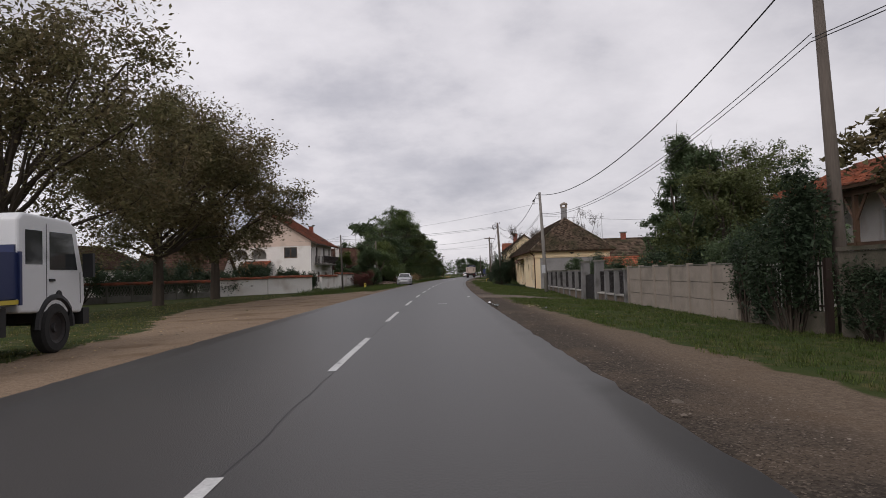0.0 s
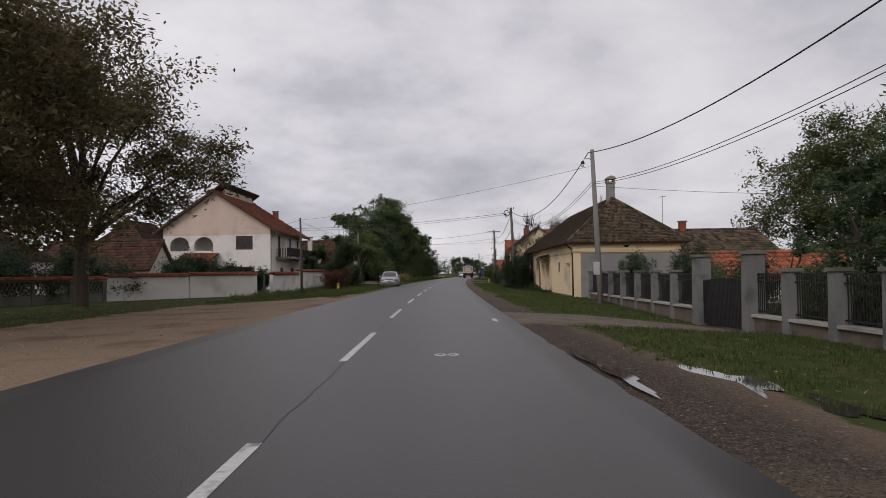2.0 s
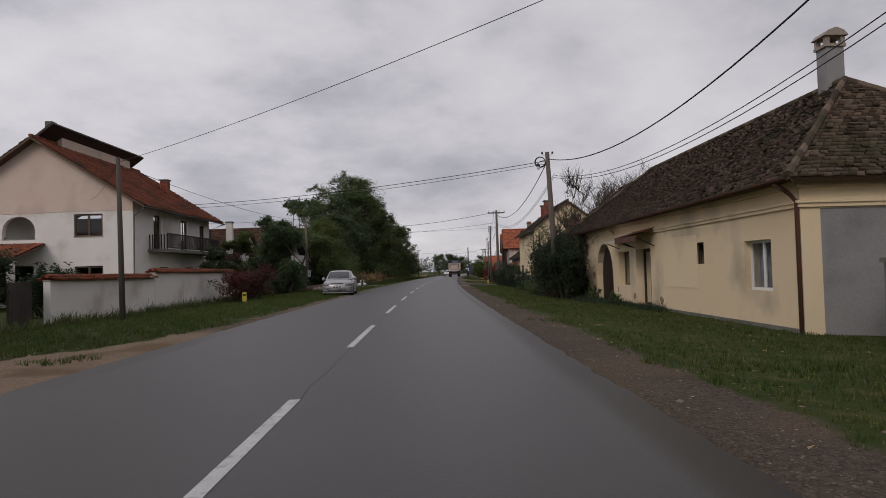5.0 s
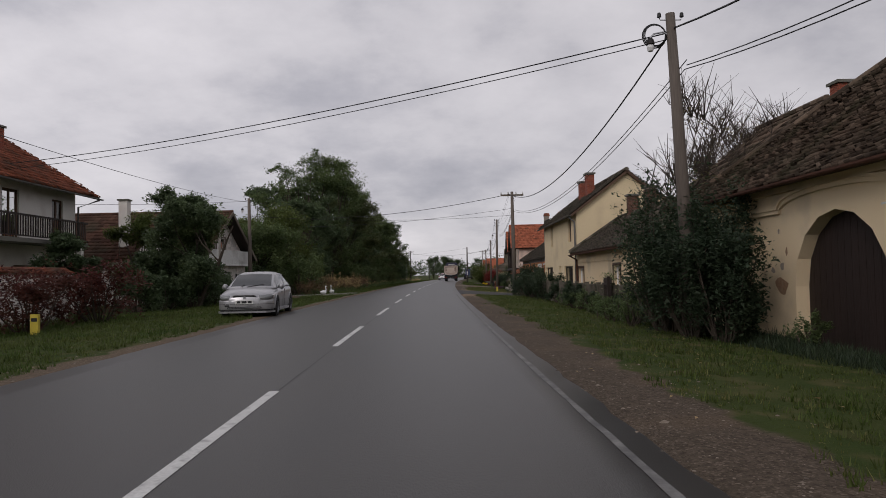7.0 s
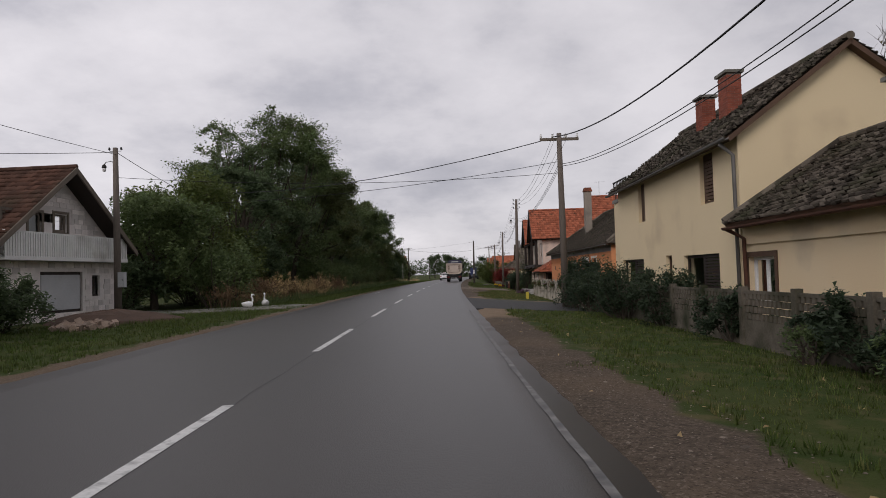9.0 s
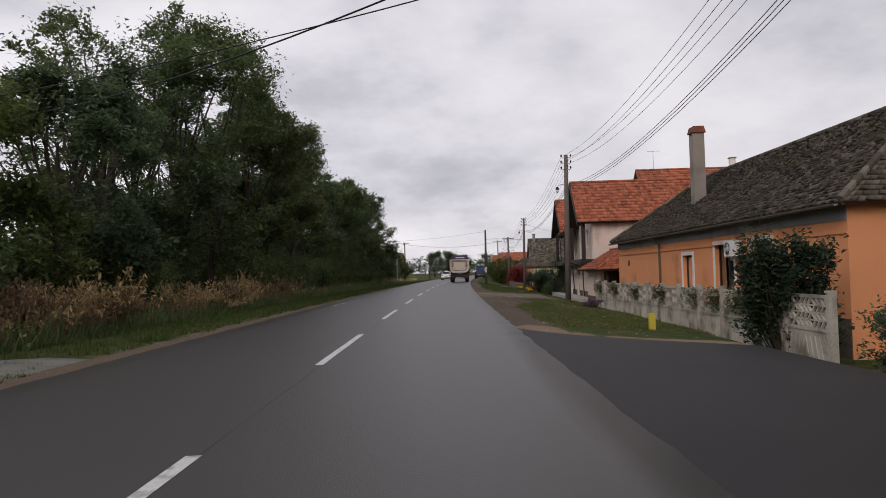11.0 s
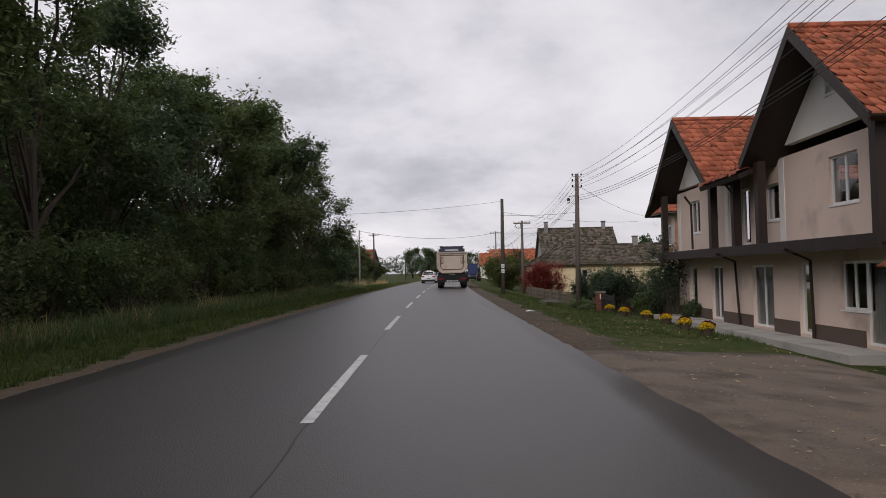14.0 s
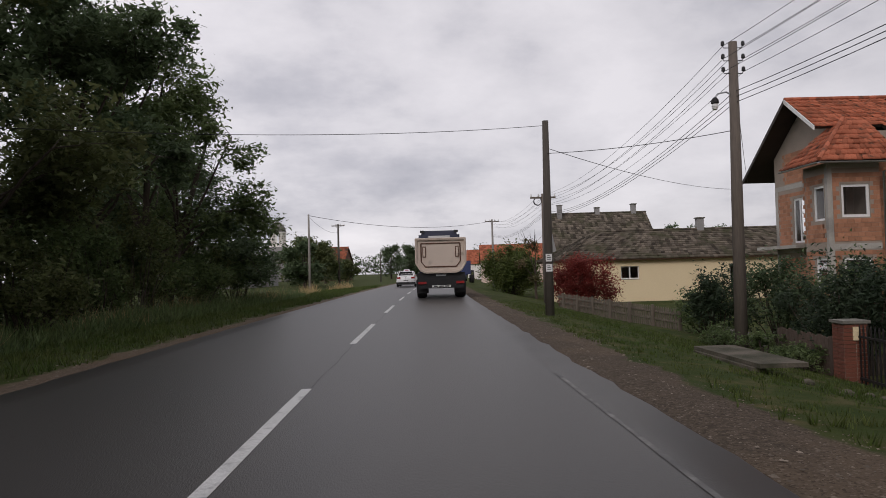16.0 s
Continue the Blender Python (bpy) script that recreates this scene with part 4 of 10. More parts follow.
for (s0, d0, z0), (s1, d1, z1) in zip(((117.2, 7.65, 6.0), (147.1, 8.5, 5.7), (183, 9.4, 5.4), (212, 9.2, 4.9)), ((147.1, 8.5, 5.7), (183, 9.4, 5.4), (212, 9.2, 4.9), (250, 8.5, 5.6))):
    for q in (0, 1, 2):
        wire(top(s0, d0, z0 + 0.14 * q), top(s1, d1, z1 + 0.14 * q), 0.75 + 0.05 * q, 0.009)
for i, off in enumerate((-0.26, 0.26)):
    for z in (0, 0.33, 0.66):
        for (s0, d0, z0), (s1, d1, z1) in zip(((117.2, 7.6, 7.35), (147.1, 8.5, 7.55), (183, 9.4, 6.85), (212, 9.2, 6.3)), ((147.1, 8.5, 7.55), (183, 9.4, 6.85), (212, 9.2, 6.3), (250, 8.5, 7.5))):
            if z < 0.5 or s0 > 140:
                wire(top(s0, d0 + off, z0 - z), top(s1, d1 + off, z1 - z), 0.8, 0.007, name="power_wire", label="thin bare overhead wire between insulators")
# across the road
wire(top(81.9, 7.4, 6.75), top(98, -17.0, 6.6), 0.35, 0.016)
wire(top(81.9, 7.4, 6.6), top(98, -17.0, 6.35), 0.35, 0.012)
wire(top(53.8, 9.0, 6.6), top(72.1, -9.4, 5.5), 0.3, 0.008)
wire(top(72.1, -9.5, 5.5), top(89.5, -19.0, 6.2), 0.3, 0.008)
wire(top(72.1, -9.5, 5.4), top(117.9, -11.8, 6.9), 0.5, 0.01)
wire(top(117.2, 7.3, 7.15), top(135, -14.0, 7.3), 0.7, 0.02)
wire(top(117.2, 7.5, 6.1), top(128, -13.0, 5.8), 0.4, 0.012)
wire(top(117.2, 7.5, 5.6), top(117.9, -11.8, 5.9), 0.35, 0.01)
wire(top(117.9, -11.8, 7.0), top(108.5, -30.0, 6.4), 0.3, 0.012)
wire(top(117.9, -11.8, 7.0), top(140, -13, 6.3), 0.4, 0.014)
wire(top(53.8, 9.2, 5.6), top(50, 26, 4.6), 0.2, 0.009)
wire(top(188, 5.3, 5.9), top(180, -12, 4.6), 0.4, 0.008)
wire(top(188, 5.3, 5.0), top(183, 9.4, 4.7), 0.1, 0.01)
wire(top(188, 5.3, 5.2), top(204, 19, 5.6), 0.3, 0.01)
wire(top(183, 9.4, 6.3), top(204, 20, 6.0), 0.3, 0.01)
wire(top(250, 8.5, 7.4), top(227, -9.2, 6.5), 0.9, 0.02)
wire(top(227, -9.2, 6.4), top(258, -11.5, 6.9), 0.5, 0.012)


# ---- fences and walls ----
def panel_fence():
    """Concrete panels slotted between posts."""
    t = thing("panel_fence", at(0, 10.3), "grey concrete panel fence with slim posts on a verge", "fence", "garden fences")
    inv = t.matrix_world.inverted()
    ss = [20.15, 22.15, 24.15, 26.15, 28.1, 30.1, 32.05]
    for i, s in enumerate(ss):
        p = inv @ spot(s, 10.3)
        part("post", Shape().box(p.x - 0.11, p.y - 0.075, p.z - 0.3, p.x + 0.09, p.y + 0.075, p.z + 1.76), M["concrete_panel"], t)
        if i < len(ss) - 1:
            q = inv @ spot(ss[i + 1], 10.3)
            part("joint_strip", Shape().box(p.x + 0.027, p.y + 0.072, p.z - 0.2, p.x + 0.06, q.y - 0.072, p.z + 1.64), M["concrete_old"], t)
            part("coping", Shape().box(p.x - 0.05, p.y + 0.077, p.z + 1.672, p.x + 0.07, q.y - 0.077, p.z + 1.71), M["concrete_old"], t)
            for j in range(3):
                z0, z1 = p.z + 0.56 * j, p.z + 0.56 * (j + 1) - 0.02
                part("panel", Shape().box(p.x - 0.025, p.y + 0.07, z0 - (0.2 if j == 0 else 0), p.x + 0.025, q.y - 0.07, z1), M["concrete_panel"], t)
    return t


def near_fence():
    t = thing("railing_fence", at(17.5, 10.35), "dull white steel bar railing on a concrete base between dark posts", "fence", "garden fences")
    part("base", Shape().box(-0.1, -1.82, -0.3, 0.1, 2.44, 0.5), M["concrete_mossy"], t)
    for y in (-1.9, 2.52):
        part("post", Shape().box(-0.07, y - 0.07, -0.2, 0.07, y + 0.07, 1.75), M["wood_dark"], t)
    for z in (0.62, 1.55):
        part("rail", Shape().box(-0.02, -1.82, z, 0.02, 2.44, z + 0.04), M["wood_dark"], t)
    for k in range(23):
        y = -1.72 + k * 0.18
        part("bar", Shape().box(-0.012, y, 0.52, 0.012, y + 0.04, 1.66), M["concrete"], t)
    w = thing("garden_wall", at(11.5, 10.6), "brown concrete block wall with a dark coping", "wall", "garden fences")
    for j in range(4):
        part("course", Shape().box(-0.1, -8, -0.3 + 0.55 * j if j else -0.4, 0.1, 3.9, 0.24 + 0.55 * j), M["concrete_mossy"], w)
    part("coping", Shape().box(-0.15, -8, 1.9, 0.15, 3.9, 1.99), M["concrete_mossy"], w)
    return t


def pillar_fence():
    """Grey rendered pillars with caps on a low wall, iron panels between."""
    t = thing("pillar_fence", at(47, 10.6), "grey rendered pillar fence with wrought iron panels and a pale coping", "fence", "garden fences")
    inv = t.matrix_world.inverted()

    def pillar(s, w, top, d):
        p = inv @ spot(s, d, 0.0)
        g = land(s, d) - 0.3
        a = part("pillar", Shape().loft([[(p.x + sx * k, p.y + sy * k, p.z + z) for sx, sy in ((-1, -1), (1, -1), (1, 1), (-1, 1))] for k, z in ((w * 1.12, g), (w, top - 0.09))]), M["pillar_render"], t)
        part("cap", Shape().box(p.x - w - 0.05, p.y - w - 0.05, p.z + top - 0.09, p.x + w + 0.05, p.y + w + 0.05, p.z + top), M["concrete_old"], a)
        return p

    for ss, d in (((32.4, 34.3, 36.4, 38.5), 10.3), ((42.4, 45.0, 47.4, 49.9, 52.4, 54.9, 57.4, 59.9), 10.3)):
        ps = [pillar(s, 0.23, 1.82, d) if s in (38.5, 42.4) else pillar(s, 0.165, 1.32, d) for s in ss]
        for p, q in zip(ps, ps[1:]):
            part("low_wall", Shape().slab((p.x - 0.12, p.y + 0.2, p.z - 0.02), (p.x + 0.12, p.y + 0.2, p.z - 0.02), (q.x + 0.12, q.y - 0.2, q.z - 0.02), (q.x - 0.12, q.y - 0.2, q.z - 0.02), 0.8), M["concrete_dirty"], t)
            part("coping", Shape().slab((p.x - 0.2, p.y + 0.2, p.z + 0.055), (p.x + 0.2, p.y + 0.2, p.z + 0.055), (q.x + 0.2, q.y - 0.2, q.z + 0.055), (q.x - 0.2, q.y - 0.2, q.z + 0.055), 0.07), M["concrete"], t, "pale worn coping")
            pan = part("iron_panel", Shape().box(p.x - 0.012, p.y + 0.17, p.z + 0.14, p.x + 0.012, q.y - 0.17, p.z + 0.175), M["iron"], t, "black wrought iron panel")
            for z in (0.95, 1.15):
                part("rail", Shape().box(p.x - 0.012, p.y + 0.17, p.z + z, p.x + 0.012, q.y - 0.17, p.z + z + 0.035), M["iron"], pan)
            n = int((q.y - p.y - 0.34) / 0.11)
            for k in range(1, n):
                y = p.y + 0.17 + k * 0.11
                part("bar", Shape().box(p.x - 0.009, y - 0.012, p.z + 0.1, p.x + 0.009, y + 0.012, p.z + 1.15), M["iron"], pan)
            for k in range(int(n / 2)):
                y = p.y + 0.28 + k * 0.22
                part("ring", Shape().tube([(p.x, y + 0.06 * math.cos(a), p.z + 1.07 + 0.06 * math.sin(a)) for a in (2 * math.pi * i / 8 for i in range(9))], 0.008, 4), M["iron"], pan)
    p, q = inv @ spot(38.75, 10.3, -0.5), inv @ spot(42.15, 10.3, -0.5)
    g, pickets = Shape(), []
    g.box(p.x - 0.02, p.y, p.z + 0.05, p.x + 0.02, q.y, p.z + 0.1).box(p.x - 0.02, p.y, p.z + 1.35, p.x + 0.02, q.y, p.z + 1.4)
    for k in range(34):
        y = p.y + (q.y - p.y) * (k + 0.5) / 34
        pickets.append(Shape().box(p.x - 0.06, y - 0.035, p.z + 0.05, p.x - 0.022, y + 0.035, p.z + 1.45 + 0.08 * math.sin(k / 33 * math.pi)))
    gate = part("gate", g, M["iron"], t, "closed dark iron gate")
    for sh in pickets:
        part("picket", sh, M["iron"], gate)
    return t


panel_fence()
near_fence()
pillar_fence()


def tiled_wall(s0, d0, s1, d1, h, mat, label, name="garden_wall", tile=True, lattice=False):
    a, b = spot(s0, d0), spot(s1, d1)
    L = (b.xy - a.xy).length
    ang = math.degrees(math.atan2(b.y - a.y, b.x - a.x))
    t = thing(name, pose(a.x, a.y, min(a.z, b.z), 0, 0, ang), label, "wall", "garden walls")
    if lattice:
        n = int(L / 2.0)
        for i in range(n + 1):
            x = L * i / n
            part("post", Shape().box(x - 0.08, -0.08, -0.3, x + 0.08, 0.08, h), M["concrete_old"], t)
        for i in range(n):
            x0, x1 = L * i / n + 0.08, L * (i + 1) / n - 0.08
            sh = Shape().box(x0, -0.03, -0.2, x1, 0.03, h * 0.38)
            sh.box(x0, -0.03, h - 0.12, x1, 0.03, h - 0.02)
            for k in range(9):
                f = x0 + (x1 - x0) * k / 8
                for sgn in (-1, 1):
                    e = min(x1, max(x0, f + sgn * 0.45))
                    sh.tube([(f, 0, h * 0.38), (e, 0, h * 0.38 + (h * 0.62 - 0.1) * abs(e - f) / 0.45)], 0.03, 4)
            part("lattice_panel", sh, M["concrete_old"], t)
    else:
        part("wall_body", Shape().box(0, -0.12, -0.4, L, 0.12, h - 0.05), mat, t)
    if tile:
        part("cap_bed", Shape().box(-0.02, -0.13, h - 0.05, L + 0.02, 0.13, h), M["mortar"], t)
        for sgn in (-1, 1):
            tiles(t, (0, sgn * 0.3, h - 0.02), (L, sgn * 0.3, h - 0.02), (L, 0, h + 0.13), (0, 0, h + 0.13), M["tile_mix"], w=0.22, h=0.3, seed=int(s0 * 7 + sgn), name="cap_tiles")
        ridge_caps(t, (0, 0, h + 0.12), (L, 0, h + 0.12), M["tile_mix"], r=0.07, step=0.34, name="cap_ridge")
    return t


tiled_wall(69.0, -12.0, 64.8, -15.2, 1.5, M["plaster_white"], "whitewashed garden wall capped with red tiles")
tiled_wall(64.7, -15.25, 60.4, -18.4, 1.45, M["plaster_white"], "whitewashed garden wall capped with red tiles")
tiled_wall(60.3, -18.5, 46.0, -24.5, 1.3, M["concrete_old"], "concrete lattice fence capped with red tiles", name="lattice_fence", lattice=True)
tiled_wall(71.2, -11.5, 79.5, -11.4, 1.5, M["plaster_white"], "whitewashed garden wall capped with red tiles")
tiled_wall(79.7, -11.4, 92.5, -11.6, 1.75, M["plaster_white"], "whitewashed garden wall capped with red tiles")
g = thing("garden_gate", at(70.1, -11.75, turn=12), "closed dark wooden gate in a white wall", "gate")
for k in range(9):
    part("board", Shape().box(-0.03, -1.0 + 0.22 * k, 0.03, 0.03, -0.79 + 0.22 * k, 1.45), M["wood_dark"], g)
part("rail", Shape().box(0.03, -1.0, 1.1, 0.07, 0.98, 1.2), M["wood_dark"], g)


# ---- houses ----
def chimney(parent, x, y, z0, z1, w, d, mat, cap=True, cap_mat=None, name="chimney"):
    sh = Shape()
    h = 0.075
    n = int((z1 - z0) / h)
    if mat in (M["chimney_brick"], M["sooty_brick"]):
        for j in range(n):
            o = 0.5 * (j % 2)
            for i in range(-1, 3):
                for yy, sgn in ((y - d / 2, -1), (y + d / 2, 1)):
                    a, b = max(x - w / 2, x - w / 2 + (i + o) * w / 2.0 + 0.006), min(x + w / 2, x - w / 2 + (i + 1 + o) * w / 2.0 - 0.006)
                    if b - a > 0.03:
                        sh.box(a, min(yy, yy - sgn * 0.1), z0 + j * h, b, max(yy, yy - sgn * 0.1), z0 + (j + 1) * h - 0.01)
                for xx, sgn in ((x - w / 2, -1), (x + w / 2, 1)):
                    a, b = max(y - d / 2 + 0.1, y - d / 2 + (i + o) * d / 2.0 + 0.006), min(y + d / 2 - 0.1, y - d / 2 + (i + 1 + o) * d / 2.0 - 0.006)
                    if b - a > 0.03:
                        sh.box(min(xx, xx - sgn * 0.1), a, z0 + j * h, max(xx, xx - sgn * 0.1), b, z0 + (j + 1) * h - 0.01)
        core = part(name, Shape().box(x - w / 2 + 0.012, y - d / 2 + 0.012, z0, x + w / 2 - 0.012, y + d / 2 - 0.012, z1 - 0.02), M["mortar"], parent)
        b = part("brickwork", sh, mat, core)
        b["kind"] = "stuff"
    else:
        core = part(name, Shape().box(x - w / 2, y - d / 2, z0, x + w / 2, y + d / 2, z1), mat, parent)
    if cap:
        part("chimney_cap", Shape().box(x - w / 2 - 0.07, y - d / 2 - 0.07, z1, x + w / 2 + 0.07, y + d / 2 + 0.07, z1 + 0.09), cap_mat or M["concrete_old"], core)
    return core


def gable_roof(parent, x0, x1, y0, y1, z_eave, z_ridge, mat, along="y", over=0.4, over0=None, end=0.35, thick=0.12, w=0.24, h=0.34, seed=1, ridge_at=None, under=None, wave=0.035):
    """Two tiled slopes on boards, with ridge tiles; the ridge runs along y or x."""
    e = over
    if along == "y":
        rx = (x0 + x1) / 2 if ridge_at is None else ridge_at
        kl, kr = (z_ridge - z_eave) / (rx - x0), (z_ridge - z_eave) / (x1 - rx)
        A = [(x0 - e, y0 - end, z_eave - e * kl), (x0 - e, y1 + end, z_eave - e * kl), (rx, y1 + end, z_ridge), (rx, y0 - end, z_ridge)]
        B = [(x1 + e, y0 - end, z_eave - e * kr), (x1 + e, y1 + end, z_eave - e * kr), (rx, y1 + end, z_ridge), (rx, y0 - end, z_ridge)]
        ra, rb = (rx, y0 - end, z_ridge + 0.05), (rx, y1 + end, z_ridge + 0.05)
    else:
        ry = (y0 + y1) / 2 if ridge_at is None else ridge_at
        kl, kr = (z_ridge - z_eave) / (ry - y0), (z_ridge - z_eave) / (y1 - ry)
        e0 = e if over0 is None else over0
        A = [(x0 - end, y0 - e0, z_eave - e0 * kl), (x1 + end, y0 - e0, z_eave - e0 * kl), (x1 + end, ry, z_ridge), (x0 - end, ry, z_ridge)]
        B = [(x0 - end, y1 + e, z_eave - e * kr), (x1 + end, y1 + e, z_eave - e * kr), (x1 + end, ry, z_ridge), (x0 - end, ry, z_ridge)]
        ra, rb = (x0 - end, ry, z_ridge + 0.05), (x1 + end, ry, z_ridge + 0.05)
    roof = part("roof", Shape().slab(*A, thick).slab(*B, thick), under or M["wood_brown"], parent)
    tiles(roof, A[0], A[1], A[2], A[3], mat, w=w, h=h, seed=seed, wave=wave)
    tiles(roof, B[0], B[1], B[2], B[3], mat, w=w, h=h, seed=seed + 1, wave=wave)
    ridge_caps(roof, ra, rb, mat)
    return roof


def hip_roof(parent, x0, x1, y0, y1, z_eave, z_ridge, hip0, hip1, mat, over=0.45, thick=0.12, seed=1, w=0.2, h=0.26, wave=0.02):
    """Long slopes left and right, sloped ends; the ridge runs along y from y0 + hip0 to y1 - hip1."""
    k = (z_ridge - z_eave) / ((x1 - x0) / 2)
    ze = z_eave - over * k
    X0, X1, Y0, Y1, rx = x0 - over, x1 + over, y0 - over, y1 + over, (x0 + x1) / 2
    r0, r1 = (rx, y0 + hip0, z_ridge), (rx, y1 - hip1, z_ridge)
    c = [(X0, Y0, ze), (X1, Y0, ze), (X1, Y1, ze), (X0, Y1, ze)]
    sh = Shape().slab(c[0], c[3], r1, r0, thick).slab(c[1], c[2], r1, r0, thick)
    rr0, rr1 = Vector(r0), Vector(r1)
    sh.slab(c[0], c[1], rr0 + Vector((0.01, 0, 0)), rr0 - Vector((0.01, 0, 0)), thick).slab(c[3], c[2], rr1 + Vector((0.01, 0, 0)), rr1 - Vector((0.01, 0, 0)), thick)
    roof = part("roof", sh, M["wood_brown"], parent)
    tiles(roof, c[0], c[3], r1, r0, mat, w=w, h=h, seed=seed, wave=wave)
    tiles(roof, c[1], c[2], r1, r0, mat, w=w, h=h, seed=seed + 1, wave=wave)
    tiles(roof, c[0], c[1], r0, r0, mat, w=w, h=h, seed=seed + 2, wave=wave)
    tiles(roof, c[3], c[2], r1, r1, mat, w=w, h=h, seed=seed + 3, wave=wave)
    up = Vector((0, 0, 0.05))
    for a, b in ((c[0], r0), (c[1], r0), (c[2], r1), (c[3], r1), (r0, r1)):
        ridge_caps(roof, Vector(a) + up, Vector(b) + up, mat, r=0.1)
    return roof


def gutter(parent, a, b, r=0.07, drop=None, mat=None):
    a, b = Vector(a), Vector(b)
    sh = Shape()
    side = (b - a).normalized().cross(Vector((0, 0, 1)))
    prof = [(math.cos(t), math.sin(t)) for t in (math.pi + math.pi * i / 6 for i in range(7))]
    ring = lambda p: [p + side * (r * c) + Vector((0, 0, r * s)) for c, s in prof] + [p + side * (r * 0.85 * c) + Vector((0, 0, r * 0.85 * s)) for c, s in prof[::-1]]
    sh.loft([ring(a), ring(b)])
    g = part("gutter", sh, mat or M["gutter"], parent)
    if drop:
        part("downpipe", Shape().tube([Vector(p) for p in drop], 0.05, 8), mat or M["gutter"], g, smooth=True)
    return g


def gable_end(sh, y, x0, x1, z0, z1, thick, apex=None, inward=1):
    """The triangle over an end wall that looks along y."""
    ax = (x0 + x1) / 2 if apex is None else apex
    return sh.prism([(x0, z0), (x1, z0), (ax, z1)], lambda u, w, t: (u, t, w), y, y + thick * inward)


def yellow_house():
    """Old long house with a hip roof, arched wagon gate and small windows."""
    hs = thing("farm_house", at(62.0, 9.6, -0.45), "long old yellow plastered house with mossy hip roof and arched gate", "house", "houses")
    W, L, E = 6.7, 23.5, 3.85
    arch_y0, arch_y1, arch_top = 15.7, 18.7, 2.85
    r = (arch_y1 - arch_y0) / 2
    spring = arch_top - r
    holes = [(1.35, 2.75, 1.05, 2.3), (5.4, 6.3, 1.75, 2.4), (7.95, 8.7, 1.85, 2.4), (10.4, 12.2, 0.2, 2.4), (13.1, 14.7, 0.95, 2.35), (arch_y0, arch_y1, 0.0, arch_top)]
    sh = Shape().wall((0, 0, 0), (0, 1, 0), (1, 0, 0), L, -0.4, E, 0.45, holes)
    # the arch's shoulders
    n = 8
    for i in range(n):
        a0, a1 = math.pi * i / n, math.pi * (i + 1) / n
        q0, q1 = (arch_y0 + r - r * math.cos(a0), spring + r * math.sin(a0)), (arch_y0 + r - r * math.cos(a1), spring + r * math.sin(a1))
        sh.prism([q0, q1, (q1[0], arch_top), (q0[0], arch_top)], lambda u, w, t: (t, u, w), 0, 0.45)
    part("front_wall", sh, M["plaster_yellow"], hs, "peeling yellow plaster front")
    part("end_wall", Shape().wall((0.45, 0, 0), (1, 0, 0), (0, 1, 0), W - 0.45, 2.9, E, 0.4), M["plaster_cream"], hs, "cream plaster band")
    part("end_wall_base", Shape().wall((0.45, 0.01, 0), (1, 0, 0), (0, 1, 0), W - 0.45, -0.4, 2.9, 0.4), M["plaster_grey"], hs, "rough grey render")
    part("back_wall", Shape().box(W - 0.4, 0.4, -0.4, W, L, E), M["plaster_yellow"], hs)
    part("far_wall", Shape().box(0.45, L - 0.4, -0.4, W - 0.4, L, E), M["plaster_yellow"], hs)
    part("inner_floor", Shape().box(0.45, 0.4, -0.1, W - 0.4, L - 0.4, 0.0), M["soil"], hs)
    for z, t, x in ((2.93, 0.09, 0.06), (3.02, 0.06, 0.1)):
        part("moulding", Shape().box(-x, -x, z, -0.002, arch_y0 - 0.5, z + t).box(-x, arch_y1 + 0.5, z, -0.002, L, z + t).box(-0.002, -x, z, W, -0.002, z + t), M["plaster_yellow"], hs)
    part("cornice", Shape().box(-0.1, -0.1, E - 0.48, -0.002, L, E - 0.36).box(-0.16, -0.16, E - 0.357, -0.002, L, E - 0.24).box(0, -0.1, E - 0.48, W + 0.1, -0.002, E - 0.3), M["plaster_yellow"], hs)
    ar = Shape()
    for i in range(16):
        a0, a1 = math.pi * i / 16, math.pi * (i + 1) / 16
        for lo, hi, x in ((0.0, 0.09, 0.06), (0.09, 0.15, 0.1)):
            q = [(arch_y0 + r - (r + 0.5) * math.cos(a), 2.93 + z + 0.34 * math.sin(a) ** 0.8) for a, z in ((a0, lo), (a1, lo), (a1, hi), (a0, hi))]
            ar.prism(q, lambda u, w, t: (t, u, w), -x, -0.002)
    part("arch_moulding", ar, M["plaster_yellow"], hs)
    gt = part("wagon_gate", Shape().box(0.32, arch_y0, 0, 0.345, arch_y1, arch_top), M["gate_brown"], hs, "dark boarded double wagon gate")
    for k in range(14):
        y = arch_y0 + (arch_y1 - arch_y0) * k / 14
        part("board", Shape().box(0.29, y + 0.006, 0.02, 0.318, y + (arch_y1 - arch_y0) / 14 - 0.006, arch_top - 0.02), M["gate_brown"], gt)
    window(hs, facing(0.16, 2.75, 1.05, -90), 1.4, 1.25, M["pvc"], 2, curtain=0.95)
    window(hs, facing(0.2, 6.3, 1.75, -90), 0.9, 0.65, M["wood_grey"], 1, sill=False)
    window(hs, facing(0.2, 8.7, 1.85, -90), 0.75, 0.55, M["wood_grey"], 1, sill=False)
    window(hs, facing(0.25, 14.7, 0.95, -90), 1.6, 1.4, M["wood_grey"], 2, curtain=0.9)
    dr = window(hs, facing(0.3, 12.2, 0.2, -90), 1.8, 2.2, M["wood_dark"], 2, sill=False, border=0.12, curtain=0.5)
    part("door_step", Shape().box(-0.35, 10.3, -0.4, -0.002, 12.3, 0.12), M["concrete_old"], hs)
